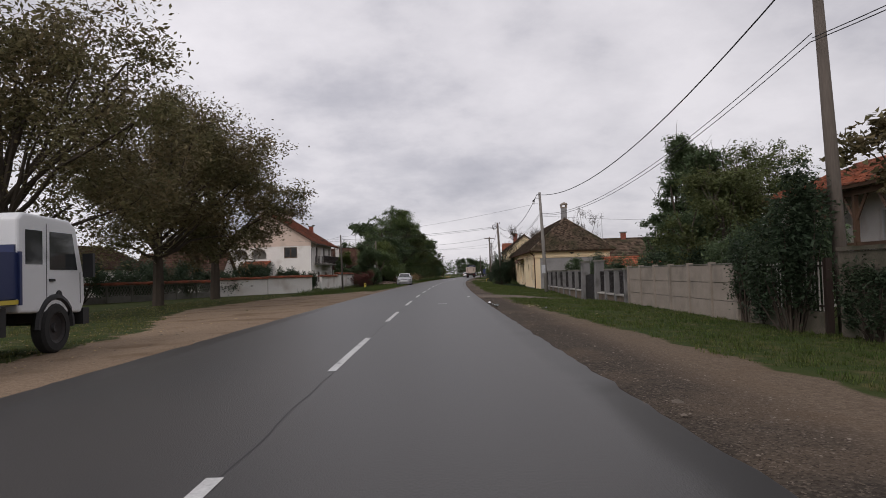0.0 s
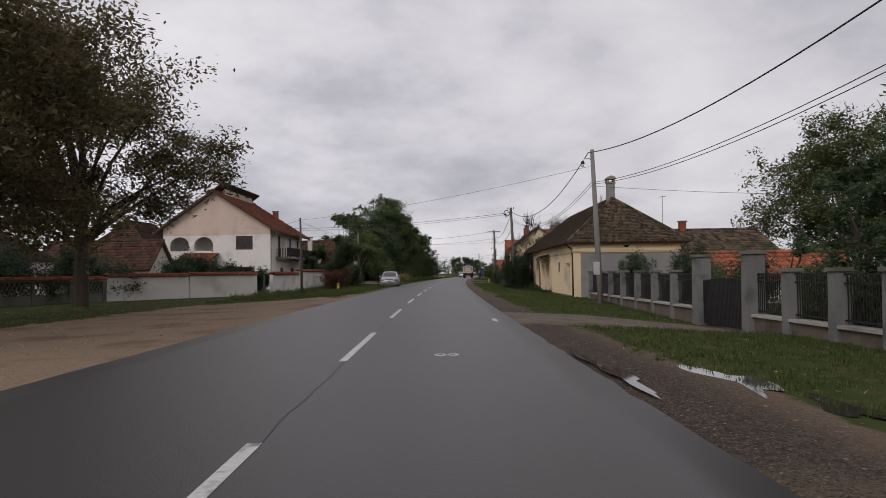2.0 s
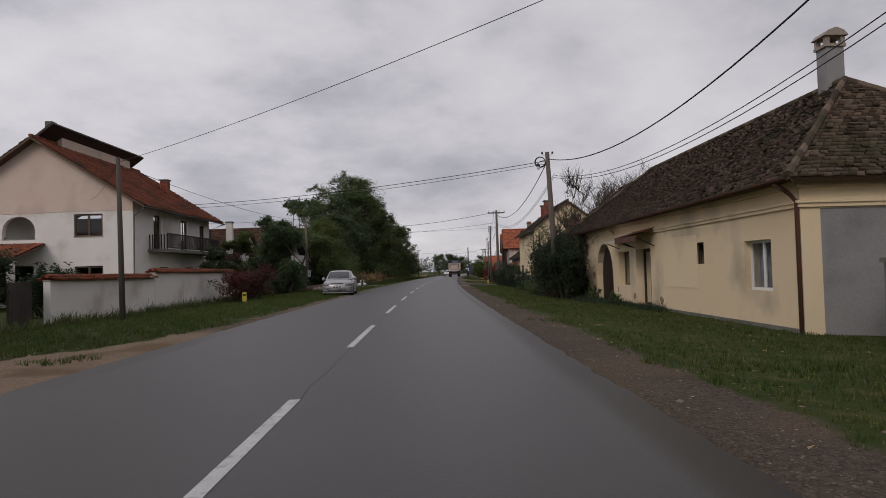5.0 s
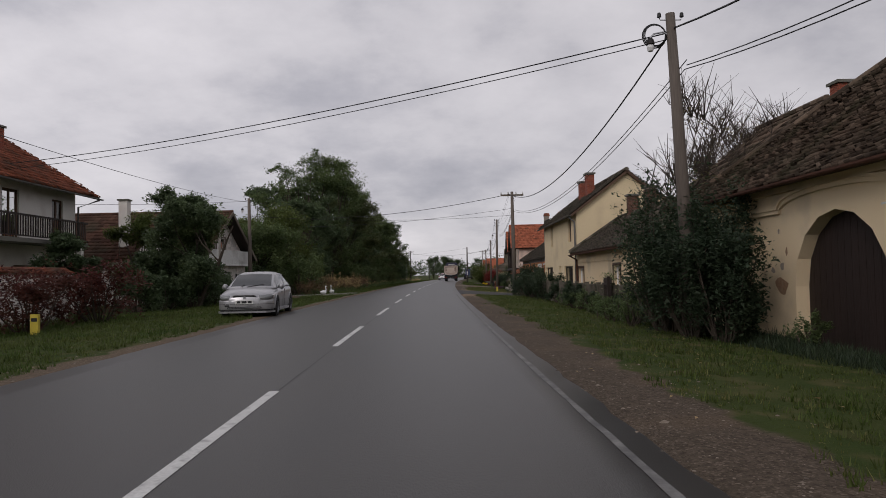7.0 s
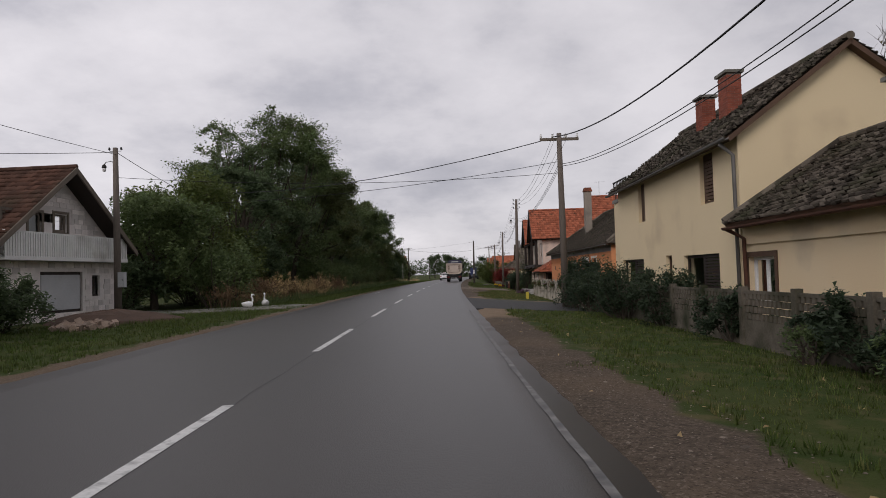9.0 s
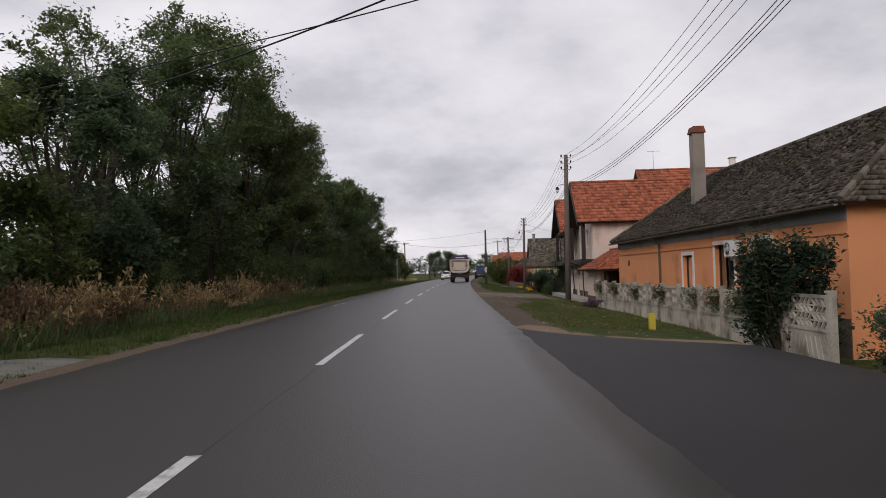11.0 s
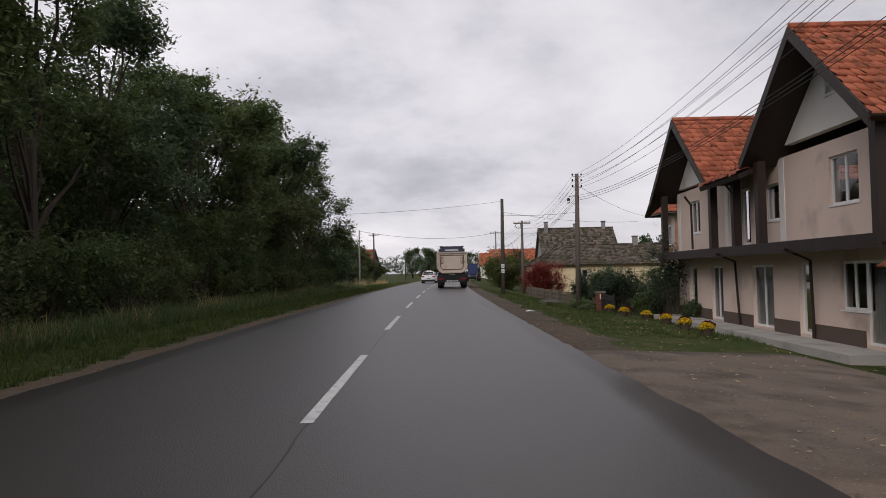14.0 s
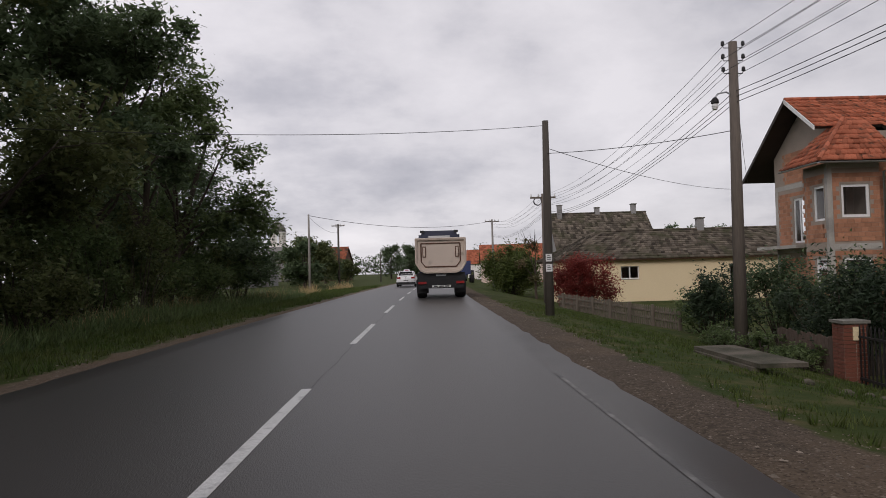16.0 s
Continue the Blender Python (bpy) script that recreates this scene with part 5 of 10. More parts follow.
    for a, b in ((0, 10.2), (12.4, arch_y0 - 0.02), (arch_y1 + 0.02, L)):
        part("plinth", Shape().box(-0.05, a, -0.4, -0.002, b, 0.25), M["concrete_old"], hs)
    part("patch", Shape().box(-0.012, 5.9, 1.0, -0.002, 8.9, 2.65), M["plaster_cream"], hs, "paler patch of newer plaster")
    aw = part("awning", Shape().slab((-0.62, 12.55, 2.78), (-0.62, 14.95, 2.74), (-0.05, 14.95, 2.88), (-0.05, 12.55, 2.92), 0.03), M["white_paint"], hs, "pale sheet metal awning")
    for y in (12.8, 14.6):
        part("awning_strut", Shape().tube([(-0.004, y, 2.5), (-0.54, y, 2.74)], 0.018, 5), M["iron"], aw)
    ad = part("awning", Shape().slab((-0.75, 9.7, 2.98), (-0.75, 12.5, 2.86), (-0.05, 12.5, 3.0), (-0.05, 9.7, 3.12), 0.06).box(-0.75, 9.7, 2.62, -0.71, 12.5, 2.84), M["rust"], hs, "rusty brown sheet awning over the shop door")
    for y in (9.9, 12.3):
        part("awning_strut", Shape().tube([(-0.004, y, 2.45), (-0.68, y, 2.78)], 0.02, 5), M["iron"], ad)
    # worn spots where the plaster has fallen off
    for k, (y, z, w, h) in enumerate(((19.25, 1.35, 0.5, 0.36), (19.2, 1.78, 0.14, 0.2), (19.0, 2.1, 0.08, 0.16), (19.6, 1.7, 0.16, 0.12), (12.55, 0.55, 0.3, 0.3), (14.9, 0.75, 0.14, 0.25), (9.3, 0.5, 0.4, 0.25), (19.3, 2.55, 0.07, 0.13))):
        pts = [(y + w * (0.5 + 0.12 * math.sin(3 * a + k)) * math.cos(a), z + h * (0.5 + 0.12 * math.sin(2 * a + 2 * k)) * math.sin(a)) for a in (2 * math.pi * i / 14 for i in range(14))]
        part("bare_patch", Shape().prism(pts, lambda u, w_, t: (t, u, w_), -0.008, -0.003), M["mortar"] if k % 2 else M["plaster_bare_brick"], hs, "bare spot in the plaster")
    part("shop_door", Shape().box(0.24, 10.45, 0.22, 0.29, 11.2, 2.38), M["door_blue"], hs, "dark blue shop door")
    part("door_pane", Shape().box(0.232, 10.6, 1.1, 0.239, 11.05, 2.25), M["curtain"], hs)
    hip_roof(hs, 0, W, 0, L, E + 0.05, 6.62, 3.6, 3.4, M["tile_old"], seed=11, w=0.18, h=0.165)
    chimney(hs, 3.4, 4.3, 5.6, 7.75, 0.5, 0.5, M["plaster_grey"], cap=False)
    ch = part("chimney_hood", Shape().box(3.1, 4.0, 7.75, 3.7, 4.6, 7.83).box(3.12, 4.02, 7.83, 3.24, 4.14, 8.05).box(3.56, 4.02, 7.83, 3.68, 4.14, 8.05).box(3.12, 4.46, 7.83, 3.24, 4.58, 8.05).box(3.56, 4.46, 7.83, 3.68, 4.58, 8.05).prism([(3.05, 8.05), (3.75, 8.05), (3.62, 8.2), (3.4, 8.28), (3.18, 8.2)], lambda u, w, t: (u, t, w), 3.95, 4.65), M["mortar"], hs)
    gutter(hs, (-0.52, -0.5, E - 0.3), (-0.52, L, E - 0.36), drop=[(-0.52, 0.05, E - 0.38), (-0.2, 0.02, E - 0.62), (-0.06, 0.02, E - 0.8), (-0.06, 0.02, 0.0)], mat=M["rust"])
    part("downpipe", Shape().tube([(W + 0.4, -0.3, E - 0.3), (W + 0.05, -0.07, E - 0.7), (W + 0.02, -0.07, 0)], 0.05, 8), M["rust"], hs)
    part("vent_window", Shape().lathe([(0.0, 0), (0.2, 0), (0.2, 0.02), (0, 0.02)], 16, pose(3.3, -0.022, 3.42, 90, 0, 0)), M["black"], hs, "small dark round attic vent")
    return hs


def tall_house():
    """Two-storey cream house with its gable across the road's line, and a low wing in front."""
    hs = thing("gable_house", at(103.9, 9.7, -0.4), "tall cream two-storey house with brown gable roof and brick chimneys", "house", "houses")
    W, L, E, R = 5.6, 11.6, 5.05, 7.15
    holes = [(1.6, 2.55, 3.45, 4.85), (7.9, 8.7, 3.4, 4.8), (1.4, 4.1, 0.9, 2.05), (5.2, 5.8, 1.35, 2.1), (8.3, 11.2, 0.9, 2.05)]
    part("front_wall", Shape().wall((0, 0, 0), (0, 1, 0), (1, 0, 0), L, -0.4, E, 0.35, holes), M["plaster_cream"], hs)
    gw = Shape().wall((0.35, 0, 0), (1, 0, 0), (0, 1, 0), W - 0.35, -0.4, E, 0.35)
    gable_end(gw, 0, 0, W, E, R - 0.02, 0.35)
    part("gable_wall", gw, M["plaster_cream"], hs)
    g2 = Shape().box(0.35, L - 0.35, -0.4, W, L, E)
    gable_end(g2, L, 0, W, E, R - 0.02, 0.35, inward=-1)
    part("far_wall", g2, M["plaster_cream"], hs)
    part("back_wall", Shape().box(W - 0.35, 0.35, -0.4, W, L - 0.35, E), M["plaster_cream"], hs)
    part("upper_floor", Shape().box(0.35, 0.35, 2.6, W - 0.35, L - 0.35, 2.75), M["wood_grey"], hs)
    gable_roof(hs, 0, W, 0, L, E + 0.06, R + 0.08, M["tile_dark"], seed=31, over=0.35, end=0.25, w=0.19, h=0.18, wave=0.02)
    for u0, u1, z0, z1 in holes[:2]:
        w = window(hs, facing(0.12, u1, z0, -90), u1 - u0, z1 - z0, M["wood_brown"], 1, border=0.09)
        for k in range(12):
            part("slat", Shape().box(0.1, u0 + 0.1, z0 + 0.12 + k * 0.1, 0.118, u1 - 0.1, z0 + 0.2 + k * 0.1), M["wood_brown"], w)
    for u0, u1, z0, z1 in (holes[2], holes[4]):
        w = window(hs, facing(0.12, u1, z0, -90), u1 - u0, z1 - z0, M["wood_dark"], 2, border=0.09)
        for k in range(int((z1 - z0) / 0.085)):
            part("slat", Shape().box(0.06, u0 + 0.06, z0 + 0.03 + k * 0.085, 0.085, u1 - (u1 - u0) * 0.52, z0 + 0.09 + k * 0.085), M["wood_dark"], w)
    u0, u1, z0, z1 = holes[3]
    window(hs, facing(0.12, u1, z0, -90), u1 - u0, z1 - z0, M["wood_brown"], 1)
    chimney(hs, 1.75, 4.4, 6.1, 7.65, 0.45, 0.7, M["chimney_brick"])
    chimney(hs, 1.75, 6.4, 6.0, 7.4, 0.45, 0.6, M["chimney_brick"])
    gutter(hs, (-0.42, -0.35, E - 0.22), (-0.42, L + 0.3, E - 0.3), drop=[(-0.42, 0.1, E - 0.3), (-0.1, 0.05, E - 0.6), (-0.07, 0.05, 0.1)])
    rl = part("terrace", Shape().box(0.3, L + 0.05, 4.6, 4.6, L + 2.2, 4.75), M["concrete_old"], hs, "flat roof terrace with an iron rail")
    part("terrace_wall", Shape().box(0.35, L + 0.05, -0.4, 4.5, L + 2.1, 4.6), M["plaster_cream"], hs)
    for k in range(9):
        part("rail_post", Shape().box(0.35, L + 0.1 + k * 0.25, 4.75, 0.38, L + 0.13 + k * 0.25, 5.5), M["iron"], rl)
    part("rail", Shape().box(0.34, L + 0.05, 5.5, 0.4, L + 2.2, 5.55), M["iron"], rl)
    # low wing
    lw = thing("low_house", at(93.6, 9.7, -0.4), "low yellow plastered wing with a mossy tile roof", "house", "houses")
    L2, E2, R2, W2 = 10.2, 2.95, 4.59, 4.7
    part("front_wall", Shape().wall((0, 0, 0), (0, 1, 0), (1, 0, 0), L2, -0.4, E2, 0.35, [(8.6, 9.9, 0.85, 1.9), (1.4, 2.5, 1.05, 1.95)]), M["plaster_yellow"], lw)
    nw = Shape().wall((0.35, 0, 0), (1, 0, 0), (0, 1, 0), W2 - 0.35, -0.4, E2, 0.35, [(2.2, 3.2, 1.1, 2.1)])
    part("end_wall", nw, M["plaster_yellow"], lw)
    part("back_wall", Shape().box(W2 - 0.35, 0.35, -0.4, W2, L2, E2), M["plaster_yellow"], lw)
    part("moulding", Shape().box(-0.05, 0, 2.2, -0.002, L2, 2.3), M["plaster_yellow"], lw)
    for u0, u1, z0, z1 in ((8.6, 9.9, 0.85, 1.9), (1.4, 2.5, 1.05, 1.95)):
        window(lw, facing(0.12, u1, z0, -90), u1 - u0, z1 - z0, M["pvc"], 2, curtain=0.9, border=0.08)
        part("surround", Shape().wall((-0.03, u0 - 0.12, 0), (0, 1, 0), (1, 0, 0), u1 - u0 + 0.24, z0 - 0.0, z1 + 0.12, 0.028, [(0.12, u1 - u0 + 0.12, z0 - 0.0, z1)]), M["wood_brown"], lw)
    hip_roof(lw, 0, W2, 0, L2 - 0.3, E2 + 0.05, R2, 1.6, 0.02, M["tile_dark"], seed=37, over=0.4, w=0.18, h=0.165)
    window(lw, facing(2.55, 0.12, 1.1, 0), 1.0, 1.0, M["wood_brown"], 2, border=0.08)
    chimney(lw, 2.35, 4.6, 4.2, 5.55, 0.5, 0.5, M["sooty_brick"])
    chimney(lw, 2.35, 7.5, 4.2, 5.5, 0.5, 0.5, M["sooty_brick"])
    gutter(lw, (-0.47, -0.2, E2 - 0.28), (-0.47, L2 - 0.05, E2 - 0.32), drop=[(-0.47, L2 - 0.2, E2 - 0.36), (-0.1, L2 - 0.3, E2 - 0.6), (-0.07, L2 - 0.3, 0)], mat=M["rust"])
    return hs


def orange_house():
    hs = thing("orange_house", at(125.8, 11.8, -0.65), "low bright orange house with dark mossy tile roof", "house", "houses")
    L, E, R, W = 22.9, 3.62, 6.75, 8.6
    holes = [(4.0, 5.4, 1.05, 2.7), (6.8, 8.5, 1.05, 2.7), (10.8, 12.0, 1.05, 2.4)]
    part("front_wall", Shape().wall((0, 0, 0), (0, 1, 0), (1, 0, 0), L, -0.9, E, 0.4, holes), M["plaster_orange"], hs)
    ew = Shape().box(0.4, 0, -0.9, W, 0.35, E)
    part("end_wall", ew, M["plaster_orange"], hs)
    part("far_wall", Shape().box(0.4, L - 0.35, -0.4, W, L, E), M["plaster_orange"], hs)
    part("back_wall", Shape().box(W - 0.35, 0.35, -0.4, W, L - 0.35, E), M["plaster_orange"], hs)
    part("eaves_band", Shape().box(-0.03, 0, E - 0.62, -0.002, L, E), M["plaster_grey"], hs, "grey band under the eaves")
    part("moulding", Shape().box(-0.04, 0, 2.66, -0.002, 4.1, 2.72).box(-0.04, 8.3, 2.66, -0.002, L, 2.72), M["plaster_orange"], hs)
    part("plinth", Shape().box(-0.04, 0, -0.9, -0.002, L, 0.55), M["plinth"], hs)
    for u0, u1, z0, z1 in holes:
        w = window(hs, facing(0.15, u1, z0, -90), u1 - u0, z1 - z0, M["wood_dark"], 2 if u1 - u0 > 1.3 else 1)
        s_ = Shape().box(-0.03, u0 - 0.14, z0 - 0.14, -0.002, u0, z1 + 0.14).box(-0.03, u1, z0 - 0.14, -0.002, u1 + 0.14, z1 + 0.14).box(-0.03, u0, z1, -0.002, u1, z1 + 0.14).box(-0.03, u0, z0 - 0.14, -0.002, u1, z0 - 0.055)
        part("surround", s_, M["plaster_white"], w, "white plaster surround")
    hip_roof(hs, 0, W, 0, L, E + 0.05, R, 2.6, 2.6, M["tile_dark"], seed=51, over=0.36, w=0.19, h=0.18)
    chimney(hs, 1.75, 14.7, 4.3, 8.05, 0.52, 0.52, M["concrete_panel"], cap=False)
    part("chimney_roof", Shape().prism([(1.42, 8.05), (2.08, 8.05), (1.98, 8.35), (1.52, 8.35)], lambda u, w, t: (u, t, w), 14.38, 15.02), M["tile_mix"], hs, "little red tile chimney roof")
    gutter(hs, (-0.44, -0.3, E - 0.24), (-0.44, L + 0.3, E - 0.28), drop=[(-0.44, 15.0, E - 0.32), (-0.25, 15.0, E - 0.5), (-0.07, 15.0, E - 0.62), (-0.07, 15.0, 0.0)])
    ac = thing("air_conditioner", at(125.8, 11.8, -0.65) @ pose(0, -2.55, 0), "white outdoor air conditioning unit on an orange wall", "air conditioner")
    part("case", Shape().box(-0.36, 8.62, 2.25, -0.06, 9.32, 2.78), M["pvc"], ac)
    f = part("fan_grille", Shape().lathe([(0.0, 0), (0.21, 0), (0.21, 0.02), (0.0, 0.02)], 20, pose(-0.362, 9.04, 2.52, 0, -90, 0)), M["black"], ac)
    for k in range(5):
        part("grille_ring", Shape().tube([(-0.39, 9.04 + 0.04 * (k + 1) * math.cos(a), 2.52 + 0.04 * (k + 1) * math.sin(a)) for a in (2 * math.pi * i / 16 for i in range(17))], 0.005, 4), M["pvc"], f)
    for y in (8.7, 9.2):
        part("bracket", Shape().box(-0.36, y, 2.2, -0.002, y + 0.05, 2.245), M["steel"], ac)
    part("hose", Shape().tube([(-0.05, 8.66, 2.26), (-0.03, 8.62, 2.0), (-0.03, 8.6, 0.6)], 0.02, 6), M["black"], ac)
    vt = part("wall_vent", Shape().box(-0.02, 20.5, 2.05, -0.002, 20.8, 2.35), M["wood_brown"], hs)
    return hs


def twin_gable_house():
    """House with two steep gables to the road on dark timber posts over a recessed ground floor."""
    hs = thing("twin_gable_house", at(158.3, 11.15, -0.85, turn=-1.6), "beige two-storey house with twin red-tiled gables and dark timber posts", "house", "houses")
    L, W, E, R, F = 16.6, 9.0, 5.6, 8.55, 2.85      # F: the balcony floor
    rec = 0.95
    lower = [(0.9, 1.9, 0.1, 2.25), (1.9, 3.0, 0.95, 2.25), (4.6, 5.3, 0.1, 2.25), (7.0, 8.6, 0.1, 2.2), (11.3, 12.5, 0.1, 2.2), (14.2, 15.2, 0.1, 2.2)]
    part("ground_wall", Shape().wall((rec, 0, 0), (0, 1, 0), (1, 0, 0), L, -0.5, F, 0.3, lower), M["plaster_pink"], hs)
    for a, b in ((0, 0.88), (1.92, 4.58), (5.32, 6.98), (8.62, 11.28), (12.52, 14.18), (15.22, L)):
        part("plinth", Shape().box(rec - 0.03, a, -0.5, rec - 0.002, b, 0.45), M["plinth"], hs)
    part("plinth", Shape().box(rec, -0.03, -0.5, W, -0.002, 0.45), M["plinth"], hs)
    for y in (0.2, 6.0, 10.5, 16.1):
        part("pilaster", Shape().box(rec - 0.02, y, F, rec - 0.002, y + 0.35, E - 0.05), M["plaster_white"], hs, "white plaster strip")
    upper = [(2.0, 3.4, F + 0.95, F + 2.3), (6.4, 7.4, F + 0.8, F + 2.0), (8.6, 9.4, F + 0.1, F + 2.1), (13.6, 14.8, F + 0.8, F + 2.2)]
    part("upper_wall", Shape().wall((rec, 0, 0), (0, 1, 0), (1, 0, 0), L, F, E, 0.3, upper), M["plaster_pink"], hs)
    side = Shape().box(rec + 0.3, 0, -0.5, W, 0.3, E)
    part("side_wall", side, M["plaster_pink"], hs, "beige pink side wall")
    part("far_wall", Shape().box(rec + 0.3, L - 0.3, -0.5, W, L, E), M["plaster_pink"], hs)
    part("back_wall", Shape().box(W - 0.3, 0.3, -0.5, W, L - 0.3, E), M["plaster_pink"], hs)
    part("balcony_floor", Shape().box(0.18, -0.1, F - 0.2, W - 0.4, L + 0.1, F), M["wood_dark"], hs)
    part("balcony_beam", Shape().box(0.06, -0.15, F - 0.32, 0.178, L + 0.15, F + 0.02), M["wood_dark"], hs)
    part("walkway", Shape().box(-0.3, 0.5, -0.5, rec - 0.04, L, 0.02), M["concrete"], hs, "pale concrete walkway")
    # gables: ridge runs away from the road
    for y0, y1, E, R, seed in ((0, 6.2, 5.95, 8.7, 61), (10.3, 16.6, 5.75, 8.4, 71)):
        gb = Shape()
        gb.prism([(y0 + 0.15, E), (y1 - 0.15, E), ((y0 + y1) / 2, R - 0.2)], lambda u, w, t: (t, u, w), rec, rec + 0.25)
        part("gable_wall", gb, M["plaster_white"], hs, "white plastered gable")
        gable_roof(hs, 0.15, W, y0, y1, E - 0.05, R, M["tile_red"], along="x", over=0.45, end=0.3, seed=seed, under=M["wood_dark"], w=0.24, h=0.36, thick=0.16)
        window(hs, facing(rec - 0.03, (y0 + y1) / 2 + 0.35, E + 0.9, -90), 0.7, 0.9, M["pvc"], 1, sill=False)
        for sg, yy in ((1, y0 - 0.45), (-1, y1 + 0.45)):
            k = (R - E) / ((y1 - y0) / 2)
            part("bargeboard", Shape().prism([(yy, E - 0.05 - 0.45 * k - 0.28), (yy, E - 0.05 - 0.45 * k + 0.06), ((y0 + y1) / 2, R + 0.06), ((y0 + y1) / 2, R - 0.28)], lambda u, w, t: (t, u, w), -0.21, -0.153), M["wood_dark"], hs)
    E, R = 5.6, 8.55
    part("link_roof", Shape().slab((-0.3, 6.5, E - 0.45), (-0.3, 10.1, E - 0.45), (2.2, 10.1, E + 0.7), (2.2, 6.5, E + 0.7), 0.16), M["wood_dark"], hs)
    tiles(hs, (-0.3, 6.5, E - 0.43), (-0.3, 10.1, E - 0.43), (2.2, 10.1, E + 0.72), (2.2, 6.5, E + 0.72), M["tile_red"], seed=66, h=0.36)
    for y in (0.05, 6.25, 8.2, 10.35, 16.4):
        part("timber_post", Shape().box(0.16, y - 0.13, F, 0.42, y + 0.13, E - 0.1), M["wood_dark"], hs)
    for y in (4.0, 8.0, 12.2):
        part("downpipe", Shape().tube([(-0.15, y, E - 0.55), (0.1, y, E - 0.9), (0.12, y, F + 0.05)] if y != 4.0 else [(-0.1, y, F - 0.2), (rec - 0.15, y + 0.3, F - 0.55), (rec - 0.08, y + 0.35, 0.05)], 0.045, 8), M["wood_dark"], hs)
    part("downpipe", Shape().tube([(-0.1, 9.2, F - 0.2), (rec - 0.2, 9.6, F - 0.5), (rec - 0.08, 9.6, 0.05)], 0.045, 8), M["wood_dark"], hs)
    gutter(hs, (-0.2, -0.5, 5.5), (W, -0.5, 5.5), mat=M["wood_dark"])
    for u0, u1, z0, z1 in lower + upper:
        window(hs, facing(rec + 0.08, u1, z0, -90), u1 - u0, z1 - z0, M["pvc"], 2 if u1 - u0 > 1.05 else 1, sill=z0 > 0.5, curtain=0.95 if z0 < 0.5 else 0.0, sill_mat=M["pvc"])
    # porch roof over the garage
    gr = thing("garage", at(152.2, 11.0, -0.95), "open dark garage with small red tile hip roof", "garage", "houses")
    G_, H_ = 5.3, 2.25
    part("side_wall", Shape().box(0.75, G_ - 0.25, -0.3, 5.5, G_, H_), M["plaster_pink"], gr)
    part("road_wall", Shape().wall((0.5, 1.0, 0), (0, 1, 0), (1, 0, 0), G_ - 1.0, -0.3, H_ - 0.18, 0.25, [(1.1, 1.3, 0.95, 1.35)]), M["plaster_pink"], gr)
    part("plinth", Shape().box(0.47, 1.0, -0.3, 0.498, G_, 0.42), M["plinth"], gr)
    part("back_wall", Shape().box(5.3, -0.6, -0.3, 5.5, G_ - 0.25, H_), M["wood_dark"], gr)
    part("corner_post", Shape().box(0.5, -0.75, -0.3, 0.66, -0.59, H_ - 0.18), M["wood_dark"], gr)
    part("sliding_door", Shape().box(0.76, 0.86, -0.3, 2.2, 0.94, H_ - 0.2), M["wood_dark"], gr, "dark boarded sliding door")
    part("garage_floor", Shape().box(0.76, 0.95, -0.3, 5.3, G_ - 0.26, -0.02), M["concrete_old"], gr)
    part("beam", Shape().box(0.4, -0.8, H_ - 0.18, 0.62, G_, H_), M["wood_dark"], gr)
    c0, c1, c2, c3, r0, r1 = (-0.1, -1.2, H_ - 0.05), (-0.1, G_ + 0.2, H_ - 0.05), (5.8, G_ + 0.2, H_ - 0.05), (5.8, -1.2, H_ - 0.05), (2.2, 1.6, H_ + 1.25), (2.2, G_ + 0.2, H_ + 1.25)
    rf = part("roof", Shape().slab(c0, c1, r1, r0, 0.1).slab(c3, c2, r1, r0, 0.1).slab(c0, c3, Vector(r0) + Vector((0.01, 0, 0)), Vector(r0) - Vector((0.01, 0, 0)), 0.1), M["wood_dark"], gr)
    tiles(rf, c0, c1, r1, r0, M["tile_red"], seed=81, h=0.33)
    tiles(rf, c3, c2, r1, r0, M["tile_red"], seed=82, h=0.33)
    tiles(rf, c0, c3, r0, r0, M["tile_red"], seed=83, h=0.33)
    for a in (c0, c3):
        ridge_caps(rf, Vector(a) + Vector((0, 0, 0.06)), Vector(r0) + Vector((0, 0, 0.06)), M["tile_red"], r=0.09)
    ridge_caps(rf, Vector(r0) + Vector((0, 0, 0.05)), Vector(r1) + Vector((0, 0, 0.05)), M["tile_red"], r=0.09)
    nb = part("notice", Shape().box(1.0, 0.83, 0.75, 1.32, 0.855, 1.15), M["pvc"], gr, "small white notice with unreadable lines")
    for k in range(3):
        part("notice_line", Shape().box(1.05, 0.822, 0.85 + 0.09 * k, 1.27, 0.829, 0.88 + 0.09 * k), M["black"], nb)
    return hs


def block_face(parent, stuff, piece, put, u0, u1, z0, z1, holes, most):
    """Courses of clay blocks on a wall face; put(u, z, len) gives a block's pose in the house. The first ones are pieces of their own."""
    count = 0
    rng = random.Random(int(u1 * 10 + z1))
    for j in range(int((z1 - z0) / 0.2)):
        z = z0 + 0.2 * j
        u = u0 + (0.0 if j % 2 else -0.15)
        while u < u1 - 0.05:
            a, b = max(u, u0), min(u + 0.29, u1)
            if b - a > 0.06 and not any(h[0] - 0.02 < b and a < h[1] + 0.02 and h[2] - 0.1 < z + 0.1 < h[3] + 0.1 for h in holes):
                if count < most and b - a > 0.28:
                    ob = part("brick", piece, None, parent)
                    ob.matrix_local = put(a, z) @ pose(0, rng.uniform(-0.003, 0.003), 0)
                    count += 1
                else:
                    stuff.box(0, -0.012, 0, b - a, -0.002, 0.188, put(a, z))
            u += 0.3


